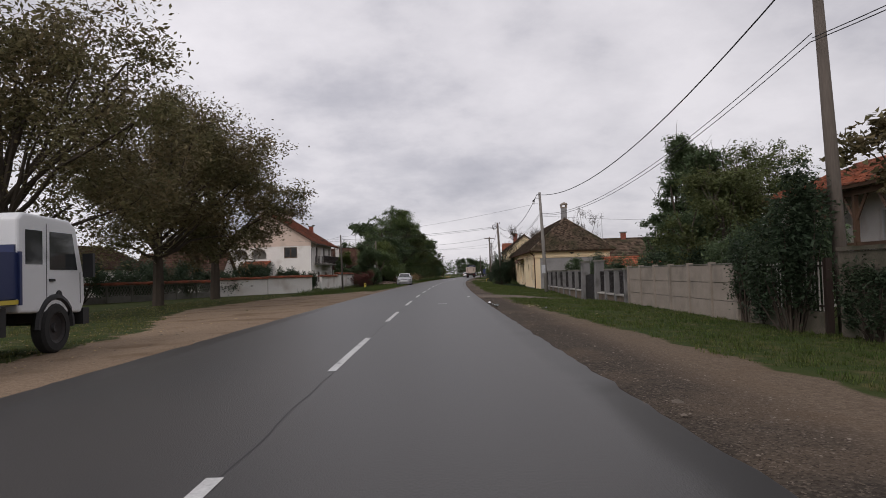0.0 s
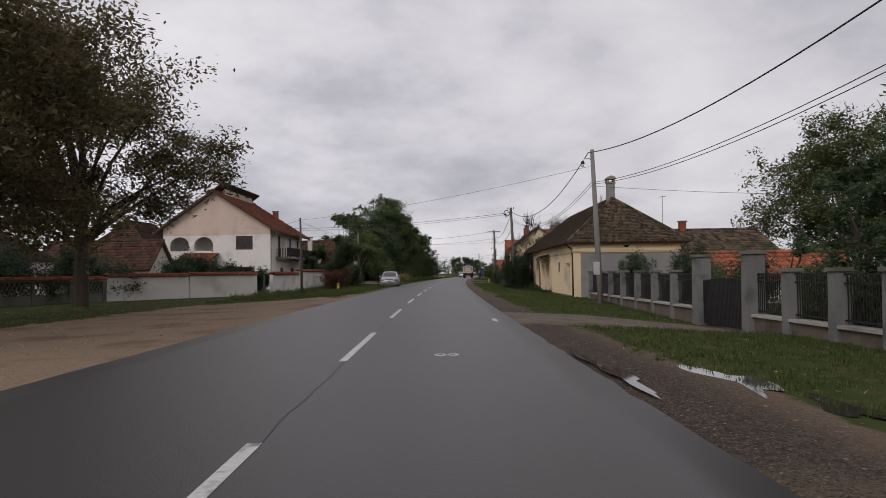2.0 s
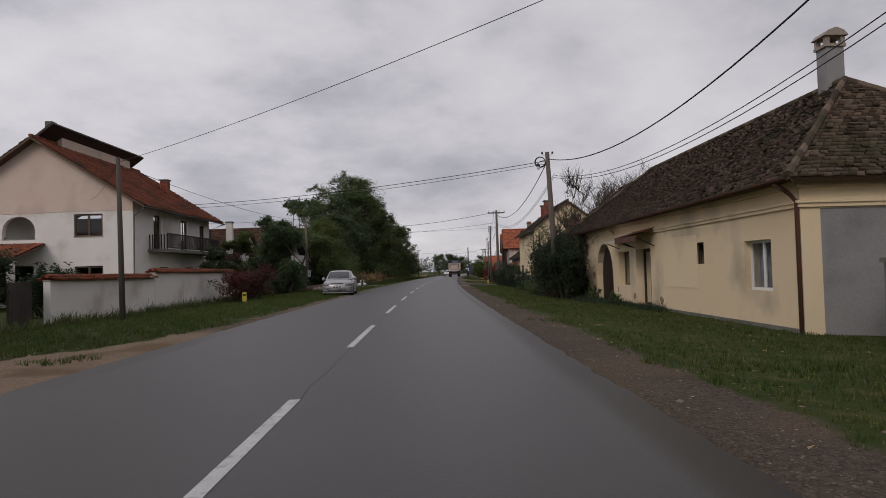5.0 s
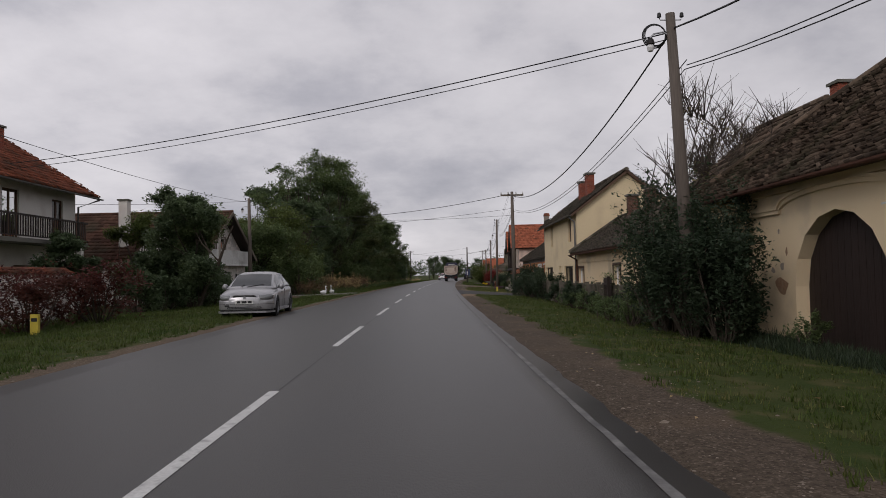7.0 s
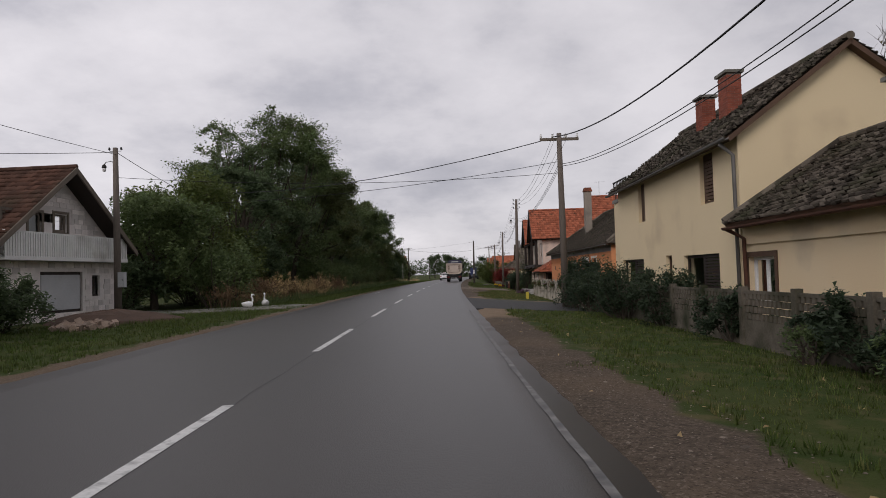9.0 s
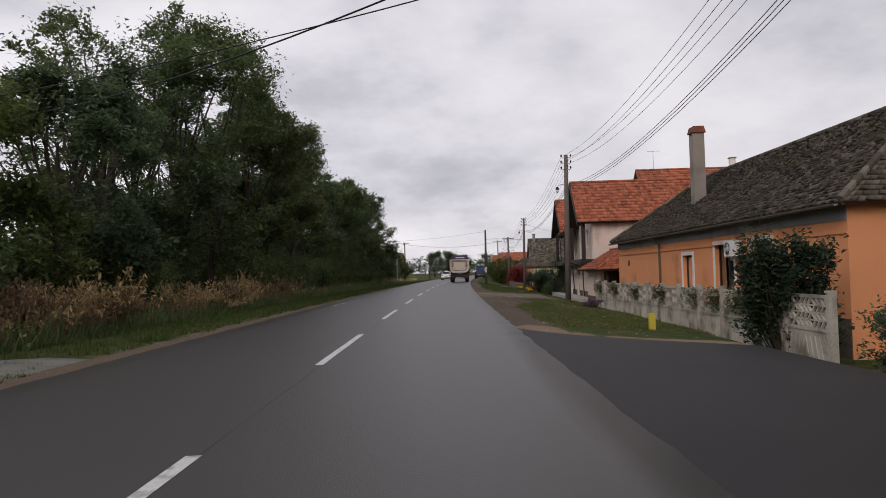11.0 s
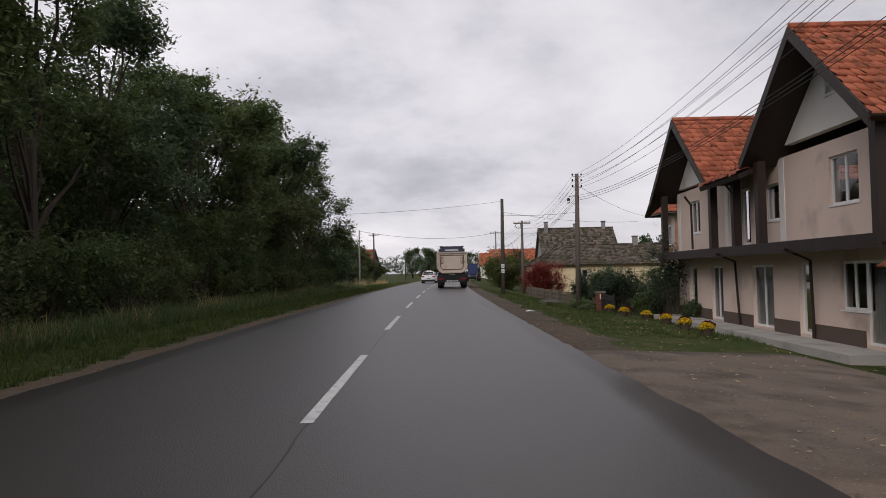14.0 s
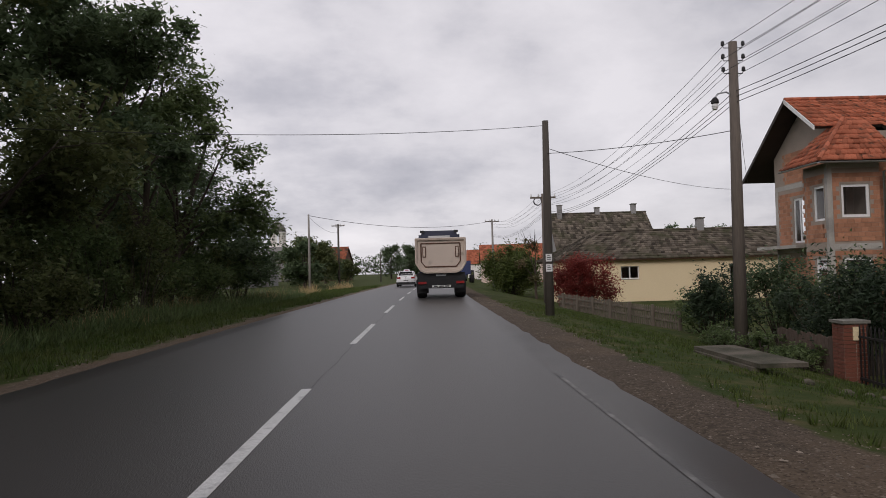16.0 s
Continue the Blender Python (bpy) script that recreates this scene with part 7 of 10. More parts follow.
plain_house(70.0, 18.0, 8, 8, 3.2, 4.9, M["plaster_cream"], M["tile_old"], "low cream back house with a brown tile roof", along="x", seed=223, windows=[("y", 1.5, 2.6, 1.0, 2.2)], z=-0.45, chim=[(2.5, 4, 4.0, 5.6)])
plain_house(54.2, 14.7, 8.0, 3.8, 2.1, 3.35, M["plaster_white"], M["tile_red"], "low shed with an orange tile roof behind an iron fence", along="x", seed=225, name="shed", z=-1.2, over=0.3)
# beyond the tall house and round the end of the walk
plain_house(171.5, 20.5, 12, 10, 7.8, 12.0, M["plaster_pink"], M["tile_red"], "tall red-roofed house behind the twin gables", along="x", seed=233, chim=[(9.0, 4.5, 10.0, 12.9, M["plaster_white"])])
plain_house(222, 10.6, 8.0, 26, 3.2, 5.15, M["plaster_cream"], M["tile_dark"], "long low cream house with dark tile roof", hip=True, turn=-90, seed=237, windows=[("X", 4.3, 5.6, 1.6, 2.5), ("X", 12, 13.2, 1.3, 2.5)], chim=[(4, 11.5, 4.6, 6.0, M["plaster_grey"])])
plain_house(236, 14.5, 10, 9.0, 4.6, 8.4, M["plaster_grey"], M["tile_dark"], "grey house with a high dark roof and chimneys", along="x", seed=241, chim=[(0.8, 4, 7.4, 9.3, M["plaster_grey"]), (5, 4.5, 7.6, 9.0, M["plaster_grey"]), (9, 4.5, 7.6, 9.3, M["plaster_grey"])])
plain_house(300, 9, 14, 12, 4.2, 7.4, M["plaster_pink"], M["tile_red"], "far house with red roof", along="x", seed=245, windows=[("y", 3, 4.5, 1, 2.4), ("y", 8, 9.5, 1, 2.4)])
plain_house(340, 6, 16, 12, 3.6, 7.0, M["plaster_white"], M["tile_red"], "far low house with red roof", along="x", seed=249)
plain_house(334, -33.0, 9, 12, 4.6, 8.2, M["sooty_brick"], M["tile_mix"], "far red-roofed house among trees", along="x", seed=253, windows=[("y", 2, 3.5, 1, 2.4), ("y", 6, 7.5, 1, 2.4)])
plain_house(262, -36, 12, 16, 3.0, 6.2, M["plaster_grey"], M["tile_dark"], "far grey shed-like house with a dark roof", along="y", seed=257)


def antenna(s, d, z0, z1, label, k0=1.0):
    t = thing("tv_antenna", at(s, d, z0), label, "antenna", "antennas")
    h = z1 - z0
    part("mast", Shape().tube([(0, 0, -0.3), (0, 0, h)], 0.022, 6), M["steel"], t)
    part("boom", Shape().tube([(-0.55 * k0, 0, h - 0.1), (0.75 * k0, 0, h - 0.06)], 0.014, 5), M["steel"], t)
    for k in range(7):
        part("rod", Shape().tube([(k0 * (-0.5 + 0.19 * k), -0.3 + 0.02 * k, h - 0.08), (k0 * (-0.5 + 0.19 * k), 0.3 - 0.02 * k, h - 0.08)], 0.008, 4), M["steel"], t)


antenna(66.8, 16.75, -0.4, 6.5, "tall thin steel aerial mast behind an old house", 0.3)
antenna(176.5, 22.0, 10.95, 12.9, "thin steel television aerial on a red roof")


# ---- more fences ----
FENCE_A, FENCE_B = (123.0, 9.7, -0.95), (145.4, 9.7, -0.98)


def lattice_fence():
    a, b = spot(*FENCE_A), spot(*FENCE_B)
    L = (b.xy - a.xy).length
    t = thing("lattice_fence", pose(a.x, a.y, a.z, 0, math.degrees(math.asin((a.z - b.z) / L)), math.degrees(math.atan2(b.y - a.y, b.x - a.x))), "weathered grey concrete fence with pierced upper panels and posts", "fence", "garden fences")
    n, H, mid = 12, 1.58, 0.82
    for i in range(n + 1):
        x = L * i / n
        post = Shape().box(x - 0.055, -0.09, -0.5, x + 0.055, 0.08, H + 0.05)
        part("post", post.box(x - 0.065, -0.1, H + 0.05, x + 0.065, 0.1, H + 0.1), M["concrete_fence"], t)
    for i in range(n):
        x0, x1 = L * i / n + 0.066, L * (i + 1) / n - 0.066
        w = x1 - x0
        part("lower_panel", Shape().box(x0, -0.02, -0.3, x1, 0.03, mid - 0.01), M["concrete_fence"], t)
        part("rail", Shape().box(x0, -0.05, mid - 0.01, x1, 0.05, mid + 0.06).box(x0, -0.04, H - 0.07, x1, 0.04, H), M["concrete_fence"], t)
        rel = Shape()
        for j in range(9):
            f = x0 + w * (j + 0.5) / 9
            k = 0.08 if j < 4.5 else -0.08
            rel.tube([(f - k, 0.03, 0.1), (f + k, 0.03, 0.7)], 0.014, 4)
            rel.tube([(f - k, -0.02, 0.1), (f + k, -0.02, 0.7)], 0.014, 4)
        part("relief", rel, M["concrete_fence"], t)["kind"] = "stuff"
        # upper panel: leaning blades between two rails, in three rows
        up = Shape()
        m, rows = 10, 4
        hh = (H - 0.07 - mid - 0.06) / rows
        for r in range(rows):
            z0 = mid + 0.06 + hh * r
            for k in range(m):
                cx, g = x0 + w * (k + 0.5) / m, w / m / 2
                lean = 0.75 if (r + k // 4) % 2 else -0.75
                up.tube([(cx - g * lean, 0, z0), (cx, 0, z0 + hh / 2), (cx + g * lean, 0, z0 + hh)], 0.036, 5)
                if r:
                    up.tube([(cx - g, 0, z0), (cx + g, 0, z0)], 0.026, 4)
        part("pierced_panel", up, M["concrete_fence"], t)["kind"] = "stuff"
    return t


lattice_fence()


def ivy_fence():
    t = thing("panel_fence", at(100, 8.1), "old dark concrete panel fence overgrown with ivy", "fence", "garden fences")
    inv = t.matrix_world.inverted()
    ss = list(np.arange(84.2, 112.5, 2.02))
    for i, s in enumerate(ss):
        p = inv @ spot(s, 8.1)
        part("post", Shape().box(p.x - 0.07, p.y - 0.07, p.z - 0.3, p.x + 0.07, p.y + 0.07, p.z + 1.12), M["concrete_mossy"], t)
        if i < len(ss) - 1:
            q = inv @ spot(ss[i + 1], 8.1)
            sh = Shape().box(p.x - 0.03, p.y + 0.07, p.z - 0.3, p.x + 0.03, q.y - 0.07, p.z + 0.5)
            part("panel", sh, M["concrete_mossy"], t)
            up = Shape().box(p.x - 0.03, p.y + 0.07, p.z + 0.99, p.x + 0.03, q.y - 0.07, p.z + 1.05)
            for k in range(11):
                for z in (0.57, 0.7, 0.83, 0.95):
                    y = p.y + 0.1 + (q.y - p.y - 0.2) * (k + (0.5 if z in (0.57, 0.83) else 0.0)) / 11
                    up.box(p.x - 0.03, y, p.z + z - 0.06, p.x + 0.03, y + 0.1, p.z + z + 0.05)
            part("pierced_panel", up, M["concrete_mossy"], t)
    return t


ivy_fence()


def picket_fence(s0, s1, d, h, mat, label, step=0.16, name="picket_fence", d1=None):
    d1 = d if d1 is None else d1
    a, b = spot(s0, d), spot(s1, d1)
    L = (b - a).length
    t = thing(name, pose(a.x, a.y, a.z, 0, math.degrees(math.asin((a.z - b.z) / L)), math.degrees(math.atan2(b.y - a.y, b.x - a.x))), label, "fence", "garden fences")
    part("rail", Shape().box(0, 0.012, 0.25, L, 0.05, 0.32), mat, t)
    part("rail", Shape().box(0, 0.012, h - 0.25, L, 0.05, h - 0.18), mat, t)
    for k in range(int(L / step)):
        x = k * step
        part("picket", Shape().prism([(x, -0.1), (x + step * 0.55, -0.1), (x + step * 0.55, h - 0.06), (x + step * 0.27, h), (x, h - 0.06)], lambda u, w, q: (u, q, w), -0.012, 0.012), mat, t)
    for k in range(int(L / 2.2) + 1):
        part("post", Shape().box(k * 2.2 - 0.05, 0.05, -0.3, k * 2.2 + 0.05, 0.15, h + 0.05), mat, t)
    return t


picket_fence(90.0, 91.2, 8.0, 1.3, M["wood_dark"], "dark wooden picket garden gate", step=0.14, name="picket_gate")
picket_fence(191.5, 206.0, 11.0, 0.8, M["wood_grey"], "weathered brown-grey wooden picket garden fence", d1=8.9, step=0.2)
bg = thing("garden_gate", at(179.2, 9.75, -1.1, turn=-6), "dark green iron bar gate beside a red brick post", "gate")
post = part("brick_post", Shape().box(-0.22, -0.22, -0.3, 0.22, 0.22, 1.18), M["mortar"], bg, "red brick gate post")
for j in range(15):
    for k in range(2):
        o = 0.11 * (j % 2)
        part("brick", Shape().box(-0.232, -0.225 + 0.225 * k + 0.006, 0.0 + 0.078 * j, -0.222, -0.006 + 0.225 * k, 0.068 + 0.078 * j), M["brick_dark"], post)
        part("brick", Shape().box(-0.225 + 0.225 * k + 0.006, -0.232, 0.0 + 0.078 * j, -0.006 + 0.225 * k, -0.222, 0.068 + 0.078 * j), M["brick_dark"], post)
part("plaque", Shape().box(-0.06, -0.26, 0.86, 0.06, -0.235, 1.12), M["plaster_cream"], post, "small pale plaque")
part("post_cap", Shape().box(-0.27, -0.27, 1.183, 0.27, 0.27, 1.24), M["concrete_old"], post)
for y0, y1 in ((-2.6, -0.35), (-4.9, -2.7)):
    leaf = part("gate_leaf", Shape().box(-0.02, y0, 0.12, 0.02, y1, 0.17), M["iron"], bg)
    part("rail", Shape().box(-0.02, y0, 0.92, 0.02, y1, 0.96), M["iron"], leaf)
    for k in range(17):
        y = y0 + 0.03 + (y1 - y0 - 0.06) * k / 16
        part("bar", Shape().prism([(y - 0.016, 0.02), (y + 0.016, 0.02), (y + 0.016, 1.1), (y, 1.17), (y - 0.016, 1.1)], lambda u, w, q: (q, u, w), -0.01, 0.01), M["iron"], leaf)
part("end_post", Shape().box(-0.06, -5.05, -0.3, 0.06, -4.92, 1.25), M["iron"], bg)
bf = thing("board_fence", at(179.6, 9.8, -1.1, turn=-5), "low dark red-brown board fence under bushes", "fence", "garden fences")
for k in range(19):
    part("board", Shape().box(-0.015, k * 0.16, -0.1, 0.015, k * 0.16 + 0.145, 0.8 + 0.02 * (k % 3)), M["plinth"], bf)
part("rail", Shape().box(0.017, 0, 0.5, 0.06, 3.0, 0.58), M["plinth"], bf)
lw_ = thing("low_wall", at(183.2, 10.0, -1.1, turn=-6), "low dark mossy concrete wall at a verge", "wall")
part("wall_body", Shape().box(-0.12, 0, -0.3, 0.12, 3.6, 0.45), M["concrete_old"], lw_)
part("coping", Shape().box(-0.15, -0.02, 0.453, 0.15, 3.62, 0.51), M["concrete_old"], lw_)

# the dark mossy tone also stands for the shade of the culvert's recess
cv = thing("culvert", at(177.6, 6.45), "low stained concrete culvert darkened like a shaded recess across a grassy ditch", "culvert")
part("headwall", Shape().box(-0.1, -1.1, -0.5, 0.12, 1.2, 0.07), M["concrete_mossy"], cv)
part("slab", Shape().box(-0.05, -1.25, 0.073, 0.7, 1.3, 0.14), M["concrete_mossy"], cv)
rng_cv = np.random.default_rng(77)
for k in range(6):
    x, y, r = rng_cv.uniform(0.2, 1.4), -1.6 - 2.6 * rng_cv.random(), rng_cv.uniform(0.05, 0.11)
    st = thing("stone", at(177.6 + y, 6.6 + x, None), "dull rough stone in ditch grass", "stone", "ditch stones")
    part("stone_body", Shape().lathe([(0.0, -0.3 * r), (r * rng_cv.uniform(0.9, 1.1), 0.0), (r * 0.85, r * 0.4), (r * 0.4, r * 0.65), (0.0, r * 0.7)], 7, pose(0, 0, 0, 8 * rng_cv.random(), 8, 90 * rng_cv.random())), M["concrete_mossy"], st)

# ---- trees and bushes ----
WALNUT = "spreading walnut tree with browning leaves before a garden wall"
tree("walnut_tree", at(27.0, -15.6), WALNUT, 14.0, 7.6, 2.7, M["leaf_walnut"], 301, leaves=46000, size=0.24, clumps=210, trunk_r=0.3, group="roadside walnuts", top_bare=150, form=BLADE, lobes=26)
tree("walnut_tree", at(41.8, -15.6), WALNUT, 13.4, 7.2, 2.6, M["leaf_walnut"], 302, leaves=54000, size=0.24, clumps=210, trunk_r=0.3, group="roadside walnuts", top_bare=110, form=BLADE, lobes=26)
tree("walnut_tree", at(53.0, -16.0), WALNUT, 13.8, 7.2, 2.6, M["leaf_walnut"], 303, leaves=54000, size=0.27, clumps=210, trunk_r=0.32, group="roadside walnuts", top_bare=110, form=BLADE, lobes=26)
# right, behind the panel fence
tree("pear_tree", at(36.6, 14.6), "tall dark pear tree behind a panel fence", 9.5, 2.2, 0.3, M["leaf_dark"], 311, leaves=30000, size=0.16, clumps=190, trunk_r=0.12, shape=0.8, group="garden trees", clump_r=0.23, top_bare=36, trunks=2, cone=0.66, lobes=38)
tree("pear_tree", at(33.0, 14.4), "tall dark pear tree behind a panel fence", 8.8, 2.1, 0.3, M["leaf_dark"], 312, leaves=28000, size=0.16, clumps=190, trunk_r=0.12, shape=0.8, group="garden trees", clump_r=0.23, top_bare=36, trunks=2, cone=0.66, lobes=38)
tree("fruit_tree", at(28.6, 13.4), "leafy plum tree behind a panel fence", 6.2, 2.6, 0.4, M["leaf_olive"], 313, leaves=26000, size=0.15, clumps=130, trunk_r=0.12, group="garden trees", trunks=2, lobes=26, top_bare=60)
tree("fruit_tree", at(38.5, 13.8), "leafy plum tree behind a panel fence", 5.2, 1.9, 0.5, M["leaf_dark"], 314, leaves=20000, size=0.12, clumps=80, trunk_r=0.1, group="garden trees", trunks=2, lobes=18)
for i, (s, d, w, h) in enumerate(((25.5, 12.8, 1.7, 3.4), (28.0, 12.3, 1.5, 2.6), (31.0, 12.6, 1.6, 3.0), (34.0, 12.7, 1.6, 2.8), (40.2, 13.4, 1.4, 2.6), (22.5, 13.0, 1.8, 3.8))):
    bush("garden_shrub", at(s, d), "dark dense shrub behind a panel fence", w, h, M["leaf_hedge" if i % 2 else "leaf_dark"], 305 + i, leaves=5000, size=0.14, clumps=30, group="garden bushes")
tree("fruit_tree", at(41.0, 15.0), "thin dark garden tree", 6.2, 1.7, 0.8, M["leaf_dark"], 315, leaves=13000, size=0.12, clumps=50, trunk_r=0.09, group="garden trees", trunks=2, lobes=18)
tree("fruit_tree", at(46.4, 15.5), "small dark garden tree", 3.4, 1.3, 0.6, M["leaf_dark"], 316, leaves=3500, size=0.13, clumps=24, trunk_r=0.08, group="garden trees")
bush("vine_bush", at(16.6, 10.0), "tall dark vine-covered bush leaning over a railing", 1.15, 4.1, M["leaf_hedge"], 317, leaves=8500, size=0.13, clumps=34, group="garden bushes")
bush("garden_shrub", at(18.8, 11.6), "dark leafy shrub behind a railing", 1.3, 3.4, M["leaf_dark"], 309, leaves=6000, size=0.14, clumps=34, group="garden bushes")
tree("cherry_tree", at(18.5, 15.5), "broad-leaved cherry tree over a garden wall", 7.0, 3.2, 2.4, M["leaf_walnut"], 318, leaves=5000, size=0.28, clumps=36, trunk_r=0.14, group="garden trees")
tree("walnut_tree", at(80.0, 37.2), "tall spreading tree behind a yellow house", 16.0, 8.6, 2.5, M["leaf_olive"], 319, leaves=40000, size=0.33, clumps=190, trunk_r=0.3, group="garden trees", top_bare=40, lobes=24)
for i, (s, d, w, h) in enumerate(((49.0, 12.7, 1.0, 3.5), (51.0, 13.0, 1.0, 3.3), (52.6, 13.3, 0.9, 2.8), (58.3, 12.3, 0.5, 2.3), (43.4, 12.4, 0.9, 2.6), (45.2, 11.9, 0.9, 1.9), (47.0, 11.8, 1.0, 1.7), (49.2, 11.9, 1.0, 1.8), (55.6, 11.9, 0.8, 1.3))):
    bush("garden_shrub", at(s, d), "dark straggling shrub behind an iron fence", w, h, M["leaf_hedge"], 322 + i, leaves=3600, size=0.1, clumps=28, group="garden bushes")
bush("garden_bush", at(60.3, 13.0), "round dark shrub against a grey wall", 1.15, 3.0, M["leaf_dark"], 320, leaves=7000, size=0.13, clumps=34, group="garden bushes")
for i, (s, d, w, h) in enumerate(((49, 12.6, 1.2, 1.9), (52.5, 12.4, 1.0, 1.6), (56, 12.8, 1.1, 1.8), (38.5, 12.2, 0.9, 1.5), (46.3, 12.5, 1.1, 2.2))):
    bush("garden_bush", at(s, d), "green garden bush behind an iron fence", w, h, M["leaf_green" if i % 2 else "leaf_dark"], 330 + i, leaves=2200, size=0.1, group="garden bushes")
for i, (s, d, w, h) in enumerate(((80.8, 8.0, 1.0, 2.6), (81.7, 7.7, 1.3, 3.5), (83.1, 7.6, 1.4, 4.0), (84.3, 7.9, 1.1, 3.3), (83.2, 9.4, 1.4, 4.4))):
    bush("hedge_bush", at(s, d), "overgrown dark green bush by an old house", w, h, M["leaf_hedge"], 340 + i, leaves=12000, size=0.09, clumps=40, group="garden bushes")
for i, (s, d, w, h) in enumerate(((79.3, 9.0, 0.4, 0.9), (75.8, 9.1, 0.35, 0.6), (92.6, 8.9, 0.7, 2.0), (88.4, 9.0, 0.7, 2.3), (85.9, 7.6, 0.6, 1.2), (86.9, 7.3, 0.6, 0.75), (88.1, 7.4, 0.6, 0.7), (89.4, 7.7, 0.5, 0.8), (90.8, 7.6, 0.6, 0.7), (92.2, 7.8, 0.5, 0.9), (93.5, 7.7, 0.6, 0.8), (87.4, 8.1, 0.5, 1.4), (84.9, 7.2, 0.6, 0.9), (94.8, 7.7, 0.6, 0.8), (97.5, 7.8, 0.5, 0.7))):
    bush("wall_shrub", at(s, d), "small straggling shrub against an old wall", w, h, M["leaf_green"], 346 + i, leaves=1200, size=0.07, clumps=12, group="garden bushes")
for i, (s, d, h) in enumerate(((86.6, 9.8, 6.6), (90.5, 12.8, 7.0), (94.0, 14.0, 7.4), (98.5, 17.5, 8.5), (117.0, 22.4, 10.0), (88.0, 13.5, 6.8))):
    tree("bare_tree", at(s, d), "nearly bare thin-branched tree", h, 2.2, 2.0, M["leaf_walnut"], 350 + i, leaves=500, size=0.12, clumps=60, trunk_r=0.11, group="garden trees", top_bare=160, trunks=2, limbs=1)
tree("bare_tree", at(118.5, 23.5), "tall bare spreading tree behind a cream house", 13.5, 4.6, 4.5, M["leaf_walnut"], 357, leaves=700, size=0.14, clumps=90, trunk_r=0.2, group="garden trees", top_bare=260, trunks=2, limbs=1)
for i, s in enumerate(np.arange(86.4, 118, 1.45)):
    w, h = (0.75, 1.15) if s < 104 else (1.15, 1.75)
    if i in (0, 3, 5, 9, 12):
        continue
    bush("ivy_bush", at(float(s), 7.9 + 0.3 * (i % 3)), "ivy and creeper on a garden fence", w * (0.8 + 0.1 * (i % 4)), h * (0.75 + 0.12 * (i % 4)), M["leaf_hedge"], 360 + i, leaves=4200, size=0.095, group="garden bushes")
for i, (s, d, w, h) in enumerate(((119.5, 10.0, 1.5, 2.2), (117.0, 9.6, 1.3, 2.4), (121.8, 10.8, 1.2, 1.7))):
    bush("garden_bush", at(s, d), "dark evergreen garden bush", w, h, M["leaf_dark"], 380 + i, leaves=4000, size=0.1, group="garden bushes")
bush("globe_tree", at(125.3, 9.98), "small round dark evergreen tree leaning over a concrete fence", 1.3, 3.3, M["leaf_hedge"], 388, leaves=15000, size=0.135, clumps=70, category="tree", group="garden trees")
# round the end of the walk, right
for i, (s, d, w, h, k) in enumerate(((180.4, 11.0, 1.3, 2.6, "leaf_hedge"), (182.6, 11.6, 1.5, 3.1, "leaf_hedge"), (174.5, 12.2, 1.7, 4.0, "leaf_hedge"), (185.0, 11.6, 1.4, 2.9, "leaf_dark"), (187.5, 10.8, 1.3, 2.6, "leaf_hedge"), (190.5, 11.5, 1.2, 2.0, "leaf_green"), (180.0, 13.5, 1.6, 2.4, "leaf_dark"), (176.0, 11.5, 1.0, 1.5, "leaf_green"), (185.5, 14.5, 1.8, 2.8, "leaf_green"), (172.5, 12.5, 0.7, 1.2, "leaf_dark"))):
    bush("garden_bush", at(s, d), "tall leafy garden bush behind a fence", w, h, M[k], 390 + i, leaves=9000, size=0.1, clumps=30, group="garden bushes")
bush("red_bush", at(206.5, 10.5), "bright red autumn bush by a garden fence", 2.1, 3.6, M["leaf_red"], 401, leaves=20000, size=0.14, clumps=60, group="garden bushes")
bush("round_bush", at(226, 8.6), "round bright green roadside bush", 3.2, 4.7, M["leaf_light"], 402, leaves=15000, size=0.24, clumps=60, group="garden bushes")
bush("round_bush", at(234, 8.8), "round green roadside bush", 2.2, 2.8, M["leaf_green"], 403, leaves=6000, size=0.22, clumps=40, group="garden bushes")
tree("fruit_tree", at(222, 10.0), "thin half-bare roadside tree", 5.4, 1.6, 1.2, M["leaf_walnut"], 404, leaves=1500, size=0.16, clumps=30, trunk_r=0.1, top_bare=30, group="garden trees")
tree("far_tree", at(262, 36), "far round tree behind roofs", 9.5, 4.5, 2.0, M["leaf_dark"], 405, leaves=4500, size=0.4, clumps=36, trunk_r=0.3, group="far trees")
tree("far_tree", at(270, 48), "far round tree behind roofs", 9.0, 4.5, 2.0, M["leaf_dark"], 406, leaves=4000, size=0.4, clumps=36, trunk_r=0.3, group="far trees")
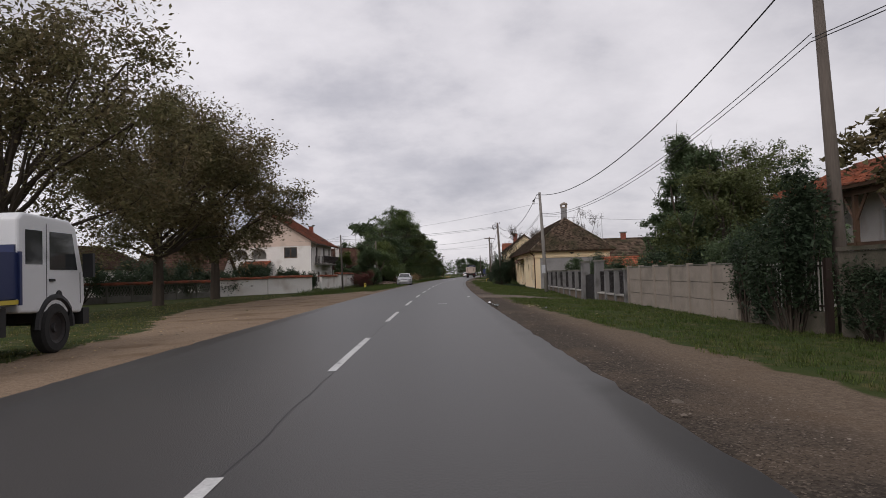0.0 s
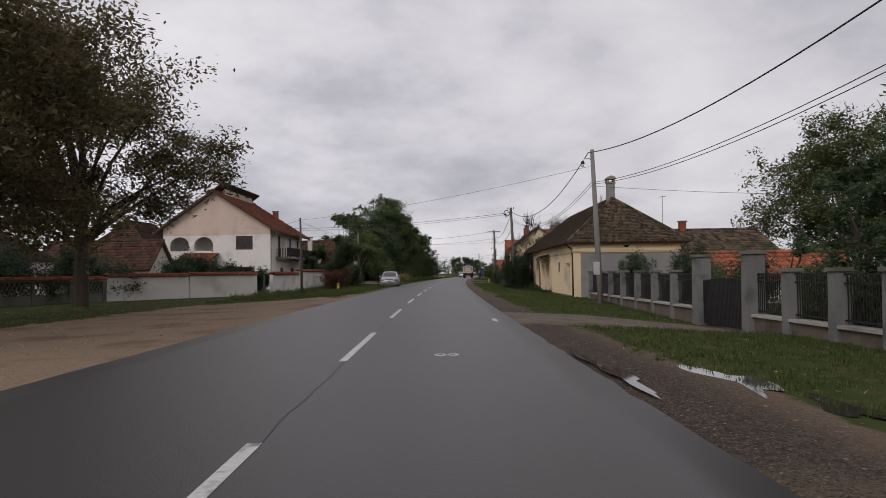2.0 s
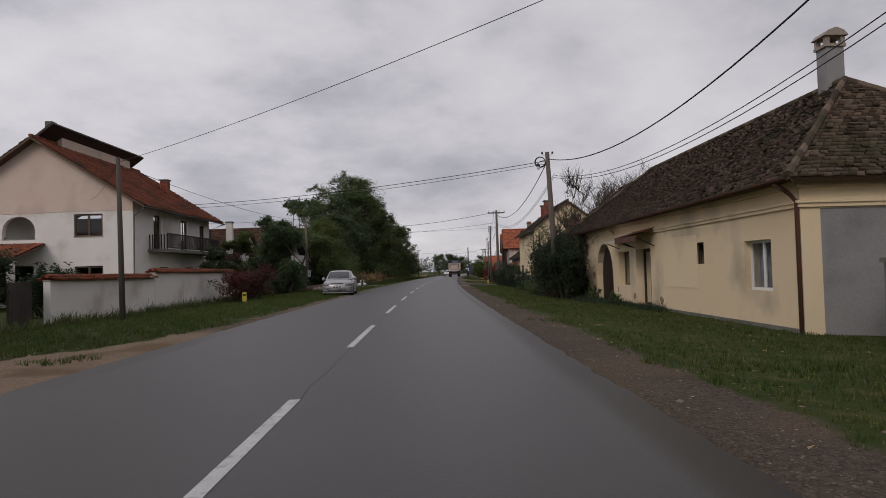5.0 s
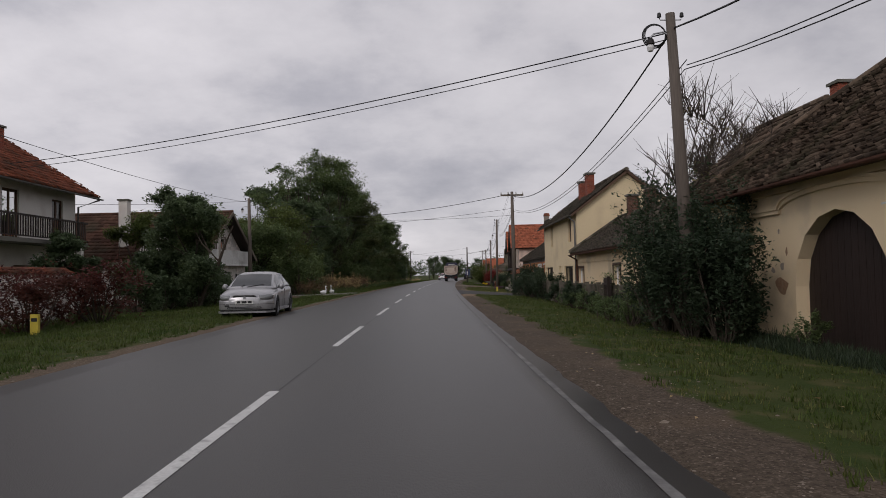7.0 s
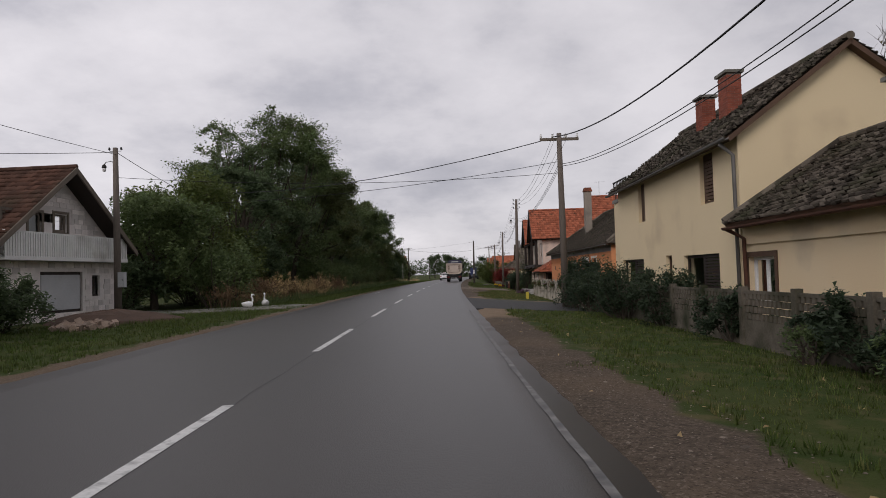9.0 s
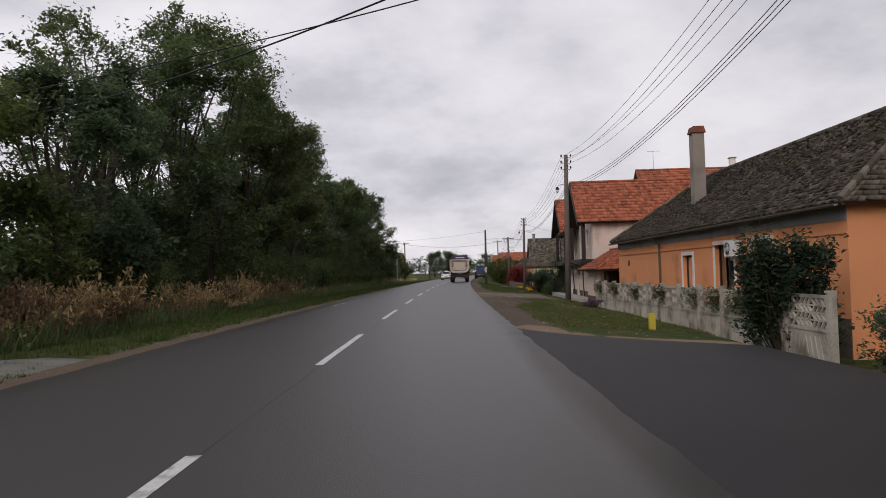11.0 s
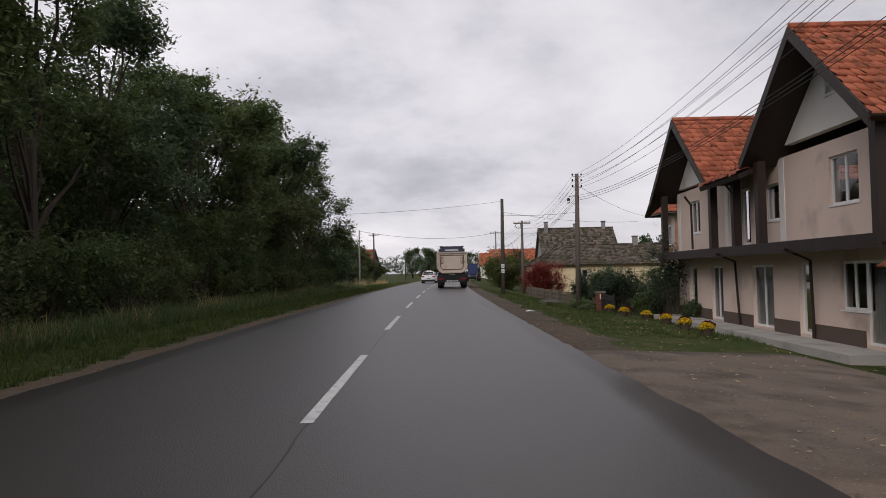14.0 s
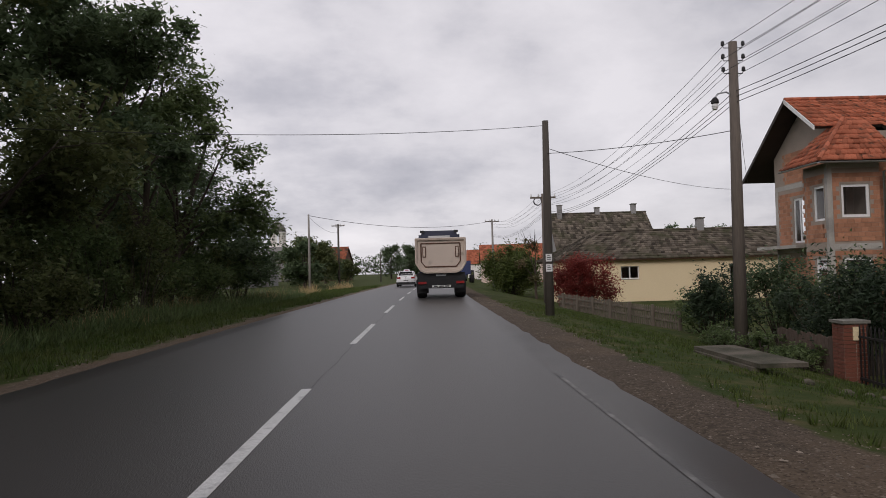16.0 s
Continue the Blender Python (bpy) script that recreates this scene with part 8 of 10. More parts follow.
# left, by the white house and the chalet
bush("maroon_bush", at(87.0, -9.8), "maroon smoke bush before a white wall", 1.5, 2.0, M["leaf_maroon"], 411, leaves=4200, size=0.12, clumps=22, group="garden bushes")
bush("maroon_bush", at(91.5, -9.9), "maroon smoke bush before a white wall", 1.9, 2.6, M["leaf_maroon"], 412, leaves=5500, size=0.12, clumps=24, group="garden bushes")
tree("linden_tree", at(102.6, -11.0), "round green tree at the verge", 6.3, 2.7, 0.3, M["leaf_dark"], 413, leaves=36000, size=0.155, clumps=120, trunk_r=0.11, group="garden trees", trunks=2)
for i, (s, d, h, sp, k) in enumerate(((106.5, -14.5, 5.5, 2.3, "leaf_light"), (110.0, -16.5, 5.2, 2.2, "leaf_dark"), (97.5, -14.0, 3.6, 1.7, "leaf_dark"), (105.0, -12.5, 3.0, 1.5, "leaf_dark"), (104.8, -11.0, 6.0, 2.6, "leaf_green"))):
    tree("garden_tree", at(s, d), "dense green garden tree", h, sp, 0.8, M[k], 420 + i, leaves=30000 if i == 4 else 18000, size=0.155, clumps=80, trunk_r=0.1, group="garden trees", trunks=2)
for i, (s, d, w, h) in enumerate(((104.6, -10.3, 1.5, 2.6), (102.4, -10.4, 1.3, 2.1), (100.3, -11.0, 1.2, 1.9), (98.6, -11.6, 1.2, 2.2), (107.5, -11.6, 1.6, 2.6), (110.3, -11.9, 1.3, 2.2), (104.0, -11.4, 1.2, 1.6), (108.8, -11.3, 1.3, 2.3))):
    bush("hedge_bush", at(s, d), "dark hedge bush before a chalet", w, h, M["leaf_dark"], 430 + i, leaves=7000, size=0.12, group="garden bushes")

for i, (s, d, w, h) in enumerate(((19.6, 10.3, 0.75, 2.7), (18.6, 10.4, 0.7, 2.2), (14.2, 10.5, 0.8, 1.8), (11.8, 10.5, 0.8, 1.6))):
    bush("vine_bush", at(s, d), "dark vine hanging over a garden wall", w, h, M["leaf_hedge"], 480 + i, leaves=4500, size=0.09, clumps=22, group="garden bushes")
for i, s in enumerate((33.8, 35.8, 37.6)):
    bush("garden_bush", at(s, 12.0), "dense dark shrub behind an iron fence", 1.15, 2.0, M["leaf_dark"], 436 + i, leaves=4000, size=0.1, clumps=22, group="garden bushes")
bush("garden_bush", at(83.0, -22.0), "dark dense bush before a porch", 2.8, 3.7, M["leaf_hedge"], 440, leaves=14000, size=0.17, clumps=50, group="garden bushes")
for i, (s, d) in enumerate(((44.0, 13.0), (48.0, 13.6), (50.5, 13.2), (54.0, 13.8))):
    bush("garden_bush", at(s, d), "dense dark shrubs behind an iron fence", 1.7, 2.9, M["leaf_dark"], 445 + i, leaves=5000, size=0.1, clumps=24, group="garden bushes")

for i, (s, d, w, h) in enumerate(((57.5, -21.5, 2.2, 3.2), (62.0, -19.0, 1.8, 2.6), (53.0, -23.5, 2.0, 2.8), (66.5, -16.0, 1.4, 2.2), (70.5, -14.5, 1.6, 2.6), (76.0, -14.0, 1.3, 2.2), (48.5, -24.0, 2.2, 3.6), (60.0, -24.5, 2.4, 4.2), (65.0, -22.5, 2.0, 3.8))):
    bush("garden_bush", at(s, d), "dark shrub behind a tiled garden wall", w, h, M["leaf_hedge"], 455 + i, leaves=8000, size=0.17, clumps=36, group="garden bushes")

for i, (s, d, w, h) in enumerate(((180.6, 9.35, 0.8, 0.6), (182.2, 9.5, 0.9, 0.7), (184.0, 9.6, 0.9, 0.6), (185.8, 9.9, 0.8, 0.7))):
    bush("creeper_bush", at(s, d), "low creeping plants before a fence", w, h, M["leaf_green"], 462 + i, leaves=2600, size=0.08, clumps=16, group="garden bushes")

# the wood along the left side
rngw = np.random.default_rng(77)
WOOD = [(124.5, 6.0, -13.0), (129.0, 7.5, -12.5), (134.0, 9.5, -11.6), (139.5, 15.4, -14.0), (143.2, 14.8, -13.4), (146.5, 16.6, -11.6), (152.5, 16.4, -10.8), (158.5, 15.6, -12.0), (165.0, 14.6, -11.0), (171.5, 13.6, -12.0), (178.0, 12.8, -11.0), (185.0, 12.8, -11.8), (191.5, 13.2, -10.8), (197.5, 11.6, -10.6), (203.5, 8.4, -11.2)]
for i, (s, h, d) in enumerate(WOOD):
    tree("wood_tree", at(s, d), "tall roadside tree at the edge of a dense wood", h, 3.9 if 130 < s < 142 else 4.9 + 0.4 * (i % 3), 1.0, M["leaf_light" if s == 129.0 else ("leaf_green", "leaf_olive", "leaf_dark", "leaf_green", "leaf_dark")[i % 5]], 500 + i, leaves={139.5: 9000, 143.2: 20000, 146.5: 34000}.get(s, 32000 if s > 168 else 42000 if s > 139 else 26000), size=0.235 if s > 176 else 0.21, clumps=90 if 139 < s < 145 else 150 if 139 < s < 168 else 130, clump_r=0.18, trunk_r=0.2, group="wood", top_bare=16, trunks=1 + i % 2, lobes=18)
for i in range(8):
    s = 159.3 + i * 5.8
    tree("wood_tree", at(s, -19.5 - 3 * rngw.random()), "tall tree deep in a roadside wood", float(np.interp(s, [124, 132, 138, 146, 165, 200, 220], [5, 7, 11, 12, 15, 13, 10])), 5.2, 0.8, M["leaf_dark"], 530 + i, leaves=8000, size=0.5, clumps=90, trunk_r=0.22, group="wood")
for i, s in enumerate(np.arange(122.5, 205, 2.7)):
    bush("undergrowth_bush", at(float(s), (-11.2 if 126 < s < 146 else -8.6) - 1.3 * rngw.random()), "dense undergrowth bush at the edge of a wood", 1.7 + 0.5 * rngw.random(), 2.6 + 2.2 * rngw.random(), M[("leaf_green", "leaf_green", "leaf_olive")[i % 3]], 560 + i, leaves=4600, size=0.15, clumps=20, group="wood")
for i, s in enumerate(np.arange(123, 203, 4.2)):
    bush("thicket_bush", at(float(s), -13.5 - 2.5 * rngw.random()), "tall dark thicket inside a wood", 3.0, (2.6 if s < 134 else 5.2) + 1.5 * rngw.random(), M["leaf_green" if i % 2 else "leaf_dark"], 640 + i, leaves=3600, size=0.3, clumps=30, group="wood")
FAR = ((308, -18.5, 4.8, 2.6), (316, -22, 5.0, 3.0), (247, -13.6, 6.2, 2.9), (256, -14.5, 6.8, 3.0), (266, -17, 6.4, 3.2), (286, -18.5, 7.0, 3.6), (300, -26, 9.0, 4.8), (345, -14, 9.0, 4.2), (352, -10, 9.4, 4.4), (345, -30, 8.5, 4.4), (362, -11, 8.5, 4.8), (384, -8, 8.5, 5.0), (378, 12, 8.0, 4.5), (350, 16, 8.0, 4.5), (316, 20, 7.5, 4.0), (276, 14, 6.0, 3.0), (402, 2, 9.5, 5.5), (415, -14, 9.5, 5.5), (410, 18, 9.5, 5.5))
for i, (s, d, h, sp) in enumerate(FAR):
    tree("far_tree", at(s, d), "far green tree by the road", h, sp, 0.3, M["leaf_dark" if i % 3 else "leaf_olive"], 610 + i, leaves=6500, size=0.42, clumps=64, clump_r=0.3, trunk_r=0.2, group="far trees", lobes=12)


def far_wood(s0, s1, d0, d1, h, count, seed):
    """A belt of trees on the skyline, as one mass of leaf clumps."""
    rng = np.random.default_rng(seed)
    cl = []
    for k in range(count):
        f = (k + rng.random()) / count
        p = spot(min(420, s0 + (s1 - s0) * f), d0 + (d1 - d0) * f, 0.0)
        p.y += max(0, s0 + (s1 - s0) * f - 420)
        hh, r = h * rng.uniform(0.6, 1.15), rng.uniform(2.5, 5.0)
        g = unit(rng, 150) * (rng.random(150) ** 0.4)[:, None]
        lumps = 1 + 0.25 * np.sin(3 * g[:, :1] + k) + 0.2 * np.sin(5 * g[:, 2:] + 2 * k)
        q = np.array([p.x, p.y, hh * 0.52]) + g * lumps * np.array([r, r, hh * 0.5])
        q[:, 2] = np.maximum(q[:, 2], 0.2)
        cl.append(q)
    return tagged(new("far_woods", leaf_mesh("far_woods", np.concatenate(cl), 1.3, M["leaf_dark"], rng)), "dark belt of far trees on the skyline", "trees", kind="stuff")


far_wood(440, 520, -160, 20, 11, 70, 651)
far_wood(430, 470, 5, 190, 10, 70, 652)
far_wood(330, 470, -60, -170, 9, 60, 653)
far_wood(140, 232, -34, -52, 6, 40, 654)


# ---- grass, weeds, gravel ----
def sward(name, s0, s1, d0, d1, count, mat, seed, height, width=0.012, label="", keep=None, blades=6, spread=0.05):
    """Tufts of bent blades, taller and shorter by patches."""
    rng = np.random.default_rng(seed)
    s, d = rng.uniform(s0, s1, count), rng.uniform(d0, d1, count)
    ok = np.array([keep(a, b) for a, b in zip(s, d)]) if keep else np.ones(count, bool)
    s, d = s[ok], d[ok]
    n, k = len(s), blades
    base = np.array([spot(a, b) for a, b in zip(s, d)])
    patch = np.array([1.0 + 0.9 * noise.noise((a * 0.8, b * 0.8, 6.0)) + 0.5 * noise.noise((a * 2.6, b * 2.6, 2.0)) for a, b in zip(s, d)])
    tall = height * np.clip(patch, 0.35, 2.2) * rng.uniform(0.6, 1.3, n)
    yaw, lean = rng.uniform(0, 2 * np.pi, (n, k)), rng.uniform(0.2, 1.1, (n, k))
    hh = tall[:, None] * rng.uniform(0.5, 1.2, (n, k))
    out = np.stack([np.cos(yaw), np.sin(yaw)], 2)
    off = out * rng.uniform(0, spread, (n, k, 1)) + rng.normal(0, spread * 0.4, (n, k, 2))
    V = np.empty((n, k, 3, 3), np.float32)
    b0 = base[:, None, :] + np.concatenate([off, np.full((n, k, 1), -0.03)], 2)
    side = np.stack([-np.sin(yaw), np.cos(yaw), 0 * yaw], 2) * width
    V[:, :, 0], V[:, :, 1] = b0 - side, b0 + side
    V[:, :, 2] = b0 + np.concatenate([out * (lean * hh)[:, :, None], hh[:, :, None] + 0.03], 2)
    ob = new(name, raw_mesh(name, V.reshape(-1, 3), np.arange(n * k * 3).reshape(-1, 3), mat))
    return tagged(ob, label, "grass", kind="stuff")


def turf(s, d):
    if d > 3.4 and (36.8 < s < 42.6 and d < 11.2 or 112.2 < s < 126 or 145.5 < s < 158 and d > 3.4 and d < 12):
        return False
    return bare(s, d) + 0.9 * (float(noise.noise((s * 0.5, d * 0.5, 0))) ) < 0.5


sward("verge_grass", 2, 112, 3.8, 10.5, 8000, M["grass_dry"], 711, 0.05, 0.011, "yellowing grass at the edge of a verge", turf)
sward("verge_grass", 2, 112, 4.0, 10.5, 24000, M["grass"], 701, 0.075, 0.011, "short green verge grass", turf)
sward("verge_grass", 123.5, 152, 4.0, 9.6, 13000, M["grass_dry"], 702, 0.055, 0.011, "short yellowing verge grass", turf)
sward("verge_grass", 123.5, 200, 4.0, 9.5, 13000, M["grass"], 710, 0.065, 0.011, "short green verge grass", turf)
sward("verge_grass", 8, 62, -16, -6, 7000, M["grass_dry"], 703, 0.06, 0.012, "thin trodden verge grass", turf)
sward("verge_grass", 56, 122, -11, -4.0, 15000, M["grass"], 704, 0.1, 0.012, "green verge grass", turf)
sward("verge_grass", 122, 240, -8.8, -4.0, 17000, M["grass"], 705, 0.13, 0.013, "long grass at the edge of a wood", turf)
sward("wall_weeds", 60, 92, -11.3, -10.4, 600, M["leaf_olive"], 706, 0.32, 0.02, "weeds along a white wall", spread=0.15)
sward("foot_weeds", 70, 86, 8.0, 9.45, 1500, M["leaf_hedge"], 712, 0.2, 0.016, "dark low weeds along the foot of an old house", lambda s, d: s > 75 or d > 8.9, blades=8, spread=0.14)


def weed_mass(name, s0, s1, d0, d1, count, mat, seed, height, label, shift):
    """Clumps of bent dry stalks hung with curled leaves."""
    rng = np.random.default_rng(seed)
    pts, sh = [], Shape()
    for s, d in zip(rng.uniform(s0, s1, count), rng.uniform(d0, d1, count)):
        n = float(noise.noise((s * 0.4, d * 0.6, shift)))
        if n < 0.0 or d > -6.9 - 0.9 * float(noise.noise((s * 0.7, 0, 2))):
            continue
        b, h = spot(s, d), height * (0.45 + 1.1 * min(1, n * 2.5)) * rng.uniform(0.7, 1.2)
        for k in range(5):
            o, e = rng.normal(0, 0.12, 2), rng.normal(0, 0.3, 2)
            tip = (b.x + o[0] + e[0], b.y + o[1] + e[1], b.z + h * rng.uniform(0.6, 1.0))
            mid = (b.x + o[0] + e[0] * 0.3, b.y + o[1] + e[1] * 0.3, (b.z + tip[2]) / 2 + 0.08 * h)
            sh.tube([(b.x + o[0], b.y + o[1], b.z - 0.05), mid, tip], 0.006, 3)
            f = rng.random(9)[:, None]
            pts.append(np.array(mid) * (1 - f) + np.array(tip) * f + rng.normal(0, 0.07, (9, 3)))
    t = tagged(new(name, leaf_mesh(name, np.concatenate(pts), 0.15, mat, rng, 0.9, BLADE)), label, "weeds", kind="stuff")
    tagged(new("dry_stalks", sh.mesh("dry_stalks", mat)), "thin bent dry stalks at the edge of a wood", "weeds", kind="stuff")
    return t


weed_mass("dry_weeds", 124, 153, -9.0, -6.6, 420, M["straw"], 707, 1.05, "tall dry straw-coloured weeds", 4)
weed_mass("brown_weeds", 121, 150, -9.0, -6.4, 420, M["weed_brown"], 713, 0.95, "withered red-brown weeds at the edge of a wood", 7)
sward("dry_weeds", 150, 240, -9.0, -7.0, 1100, M["straw"], 708, 0.6, 0.012, "dry weeds at the edge of a wood", lambda s, d: float(noise.noise((s * 0.35, d * 0.5, 9))) > 0.12, blades=12, spread=0.2)
sward("tall_weeds", 122, 212, -9.4, -6.6, 5200, M["leaf_green"], 709, 0.42, 0.022, "green weeds at the edge of a wood", blades=9, spread=0.18)


def pebbles(name, s0, s1, d0, d1, count, seed, mat, label, size=0.035):
    rng = np.random.default_rng(seed)
    s, d = rng.uniform(s0, s1, count), rng.uniform(d0, d1, count)
    V, F = [], []
    oct_ = np.array([(1, 0, 0), (0, 1, 0), (-1, 0, 0), (0, -1, 0), (0, 0, 0.7), (0, 0, -0.5)])
    fo = [(0, 1, 4), (1, 2, 4), (2, 3, 4), (3, 0, 4)]
    P = np.array([spot(a, b) for a, b in zip(s, d)])
    sz = size * rng.lognormal(0, 0.45, count)
    yaw = rng.uniform(0, 6.28, count)
    c, q = np.cos(yaw)[:, None], np.sin(yaw)[:, None]
    st = rng.uniform(0.6, 1.4, (count, 1))
    X = np.empty((count, 6, 3))
    X[:, :, 0] = P[:, :1] + sz[:, None] * (oct_[:, 0] * c * st - oct_[:, 1] * q)
    X[:, :, 1] = P[:, 1:2] + sz[:, None] * (oct_[:, 0] * q * st + oct_[:, 1] * c)
    X[:, :, 2] = P[:, 2:3] + sz[:, None] * oct_[:, 2] * 0.7
    idx = (np.arange(count)[:, None, None] * 6 + np.array(fo)[None]).reshape(-1, 3)
    return tagged(new(name, raw_mesh(name, X.reshape(-1, 3), idx, mat)), label, "gravel", kind="stuff")


pebbles("shoulder_gravel", 0, 110, 3.45, 5.2, 9000, 721, M["gravel"], "loose gravel on the road's shoulder", 0.009)
pebbles("shoulder_gravel", 126, 200, 3.45, 4.9, 8000, 722, M["gravel"], "loose gravel on the road's shoulder", 0.009)
pebbles("shoulder_gravel", 4, 62, -9.5, -3.7, 5000, 723, M["gravel"], "loose stones on a dirt lay-by", 0.012)
pebbles("shoulder_gravel", 62, 225, -4.6, -3.75, 5000, 724, M["gravel"], "loose gravel on the road's edge", 0.012)


def fallen_leaves(s0, s1, d0, d1, count, seed, mat, label):
    rng = np.random.default_rng(seed)
    P = np.array([spot(a, b) for a, b in zip(rng.uniform(s0, s1, count), rng.uniform(d0, d1, count))])
    P[:, 2] += 0.03
    return tagged(new("fallen_leaves", leaf_mesh("fallen_leaves", P, 0.065, mat, rng, 0.25)), label, "leaves", kind="stuff")


fallen_leaves(8, 62, -17, -5, 2600, 731, M["straw"], "dry leaves fallen under walnut trees")
fallen_leaves(124, 165, 4.2, 9, 900, 732, M["straw"], "dry leaves fallen on a verge")
fallen_leaves(20, 110, 3.6, 10, 700, 733, M["straw"], "dry leaves fallen on a verge")


# ---- vehicles ----
def paint(name, col, rough=0.3, flake=0.0):
    return material(name, col, tuple(c * 0.94 for c in col), rough=rough, fine=60, coarse=1.5, bump=0.0, metal=flake, spec=0.5, dirt=tuple(c * 0.55 for c in col), dirt_amount=0.12, dirt_scale=1.2)


P_WHITE, P_SILVER, P_DARK, P_BLUE, P_CREAM = paint("white_car_paint", (0.72, 0.73, 0.73)), paint("silver_car_paint", (0.42, 0.42, 0.43), 0.3, 0.55), paint("dark_car_paint", (0.03, 0.035, 0.045)), paint("blue_truck_paint", (0.016, 0.028, 0.1), 0.4), paint("cream_steel_paint", (0.6, 0.5, 0.42), 0.55)
P_CAB = paint("dark_blue_cab_paint", (0.01, 0.014, 0.04), 0.4)
LAMP_RED, LAMP_CLEAR = material("red_lamp", (0.3, 0.02, 0.02), rough=0.15, bump=0.0), material("clear_lamp", (0.55, 0.56, 0.57), rough=0.12, bump=0.0, metal=0.5)
LAMP_GLASS = material("lamp_glass", (0.2, 0.21, 0.21), rough=0.1, bump=0.0, spec=0.8)
PLATE = material("number_plate", (0.7, 0.7, 0.68), rough=0.4, bump=0.0)


def wheel(parent, x, y, r, w, out, rim_mat="steel"):
    """A tyre with a rim; out is +1 or -1, the side it shows on x."""
    t = part("wheel", Shape().lathe([(r * 0.62, -w / 2), (r * 0.9, -w / 2), (r, -w * 0.3), (r, w * 0.3), (r * 0.9, w / 2), (r * 0.62, w / 2)], 24, pose(x * 1.04, y, r, 0, 90, 0), caps=False), M["rubber"], parent)
    part("rim", Shape().lathe([(0.0, w * 0.3), (r * 0.15, w * 0.36), (r * 0.2, w * 0.22), (r * 0.5, w * 0.3), (r * 0.62, w * 0.46), (r * 0.64, w * 0.3), (r * 0.6, -w * 0.3), (0, -w * 0.3)], 20, pose(x * 1.04, y, r, 0, 90 * out, 0)), M[rim_mat], t, smooth=False)
    return t


def car(m, body, label, name, L, W, H, stations, cabin, wheels, group="vehicles", category="car"):
    """Body lofted along y from the tail (0) to the nose (L); stations (y, z_low, z_belt, z_top, half width)."""
    c = thing(name, m, label, category, group)
    sy = np.array([k[0] for k in stations])
    n = 64
    # stations closer together at both ends
    along = sy[0] + (sy[-1] - sy[0]) * (0.5 - 0.5 * np.cos(np.pi * np.linspace(0, 1, n)))

    def smoothed(q):
        dense = np.linspace(sy[0], sy[-1], 400)
        v = np.interp(dense, sy, [k[q] for k in stations])
        pad = np.concatenate([np.full(8, v[0]), v, np.full(8, v[-1])])
        return np.interp(along, dense, np.convolve(pad, np.hanning(19)[1:-1] / np.hanning(19).sum(), "valid"))

    rings = []
    for y, zl, zb, zt, hw in zip(along, *(smoothed(q) for q in (1, 2, 3, 4))):
        half = [(hw * 0.8, zl), (hw * 0.94, zl + 0.03), (hw * 0.985, zl + 0.12), (hw, zl + 0.5 * (zb - zl)), (hw * 0.998, zb - 0.16), (hw * 0.985, zb - 0.08), (hw * 0.955, zb - 0.025),
                (hw * 0.9, zb + 0.25 * (zt - zb)), (hw * 0.76, zb + 0.62 * (zt - zb)), (hw * 0.5, zb + 0.9 * (zt - zb)), (hw * 0.25, zt), (0, zt + 0.008)]
        rings.append([(x, y, z) for x, z in half] + [(-x, y, z) for x, z in half[-2::-1]])
    part("body", Shape().loft(rings), body, c, smooth=True)
    # cabin: (y, z_belt, z_roof, half belt, half roof), with the panes laid on it
    ys = [k[0] for k in cabin]

    def cab(y):
        return [float(np.interp(y, ys, [k[q] for k in cabin])) for q in (1, 2, 3, 4)]

    def flank(y, f, out=0.0):
        zb, zr, hb, hr = cab(y)
        return hb + (hr - hb) * f + 0.09 * f * (1 - f) + out, y, zb + (zr - zb) * f

    fine = [ys[0] + (ys[-1] - ys[0]) * i / 26 for i in range(27)]
    gr = []
    for y in fine:
        zb, zr, hb, hr = cab(y)
        side_ = [flank(y, f) for f in (0, 0.25, 0.5, 0.75, 0.93)]
        gr.append([*side_, (hr * 0.8, y, zr + 0.012), (hr * 0.4, y, zr + 0.025), (0, y, zr + 0.03), (-hr * 0.4, y, zr + 0.025), (-hr * 0.8, y, zr + 0.012), *[(-x, q, z) for x, q, z in side_[::-1]]])
    part("cabin", Shape().loft(gr), body, c, smooth=True)

    def sheet(name, grid, nu, nv, label):
        part(name, Shape().add([p for row in grid for p in row], [(i * nv + k, i * nv + k + 1, (i + 1) * nv + k + 1, (i + 1) * nv + k) for i in range(nu - 1) for k in range(nv - 1)]), M["car_glass_dark"], c, label, smooth=True)

    high = [y for y in fine if cab(y)[1] > H - 0.12]
    y_r, y_f = high[0], high[-1]
    for name, a, b in (("windscreen", y_f + 0.06, ys[-1] - 0.06), ("rear_window", ys[0] + 0.05, y_r - 0.06)):
        grid = []
        for i in range(7):
            y = a + (b - a) * i / 6
            zb, zr, hb, hr = cab(y)
            grid.append([(hr * 0.93 * u, y, zr + 0.012 + 0.026 * (1 - abs(u))) for u in (-1, -0.6, -0.2, 0.2, 0.6, 1)])
        sheet(name, grid, 7, 6, "dark sloping car glass")
    mid = y_r + (y_f - y_r) * 0.47
    for sg in (1, -1):
        for name, a, b in (("front_side_window", mid + 0.05, y_f + 0.42), ("rear_side_window", y_r - 0.3, mid - 0.05)):
            grid = [[(sg * x, q, z) for x, q, z in (flank(a + (b - a) * i / 8, 0.1 + 0.78 * k / 4, 0.007) for k in range(5))] for i in range(9)]
            sheet(name, grid, 9, 5, "dark side window")
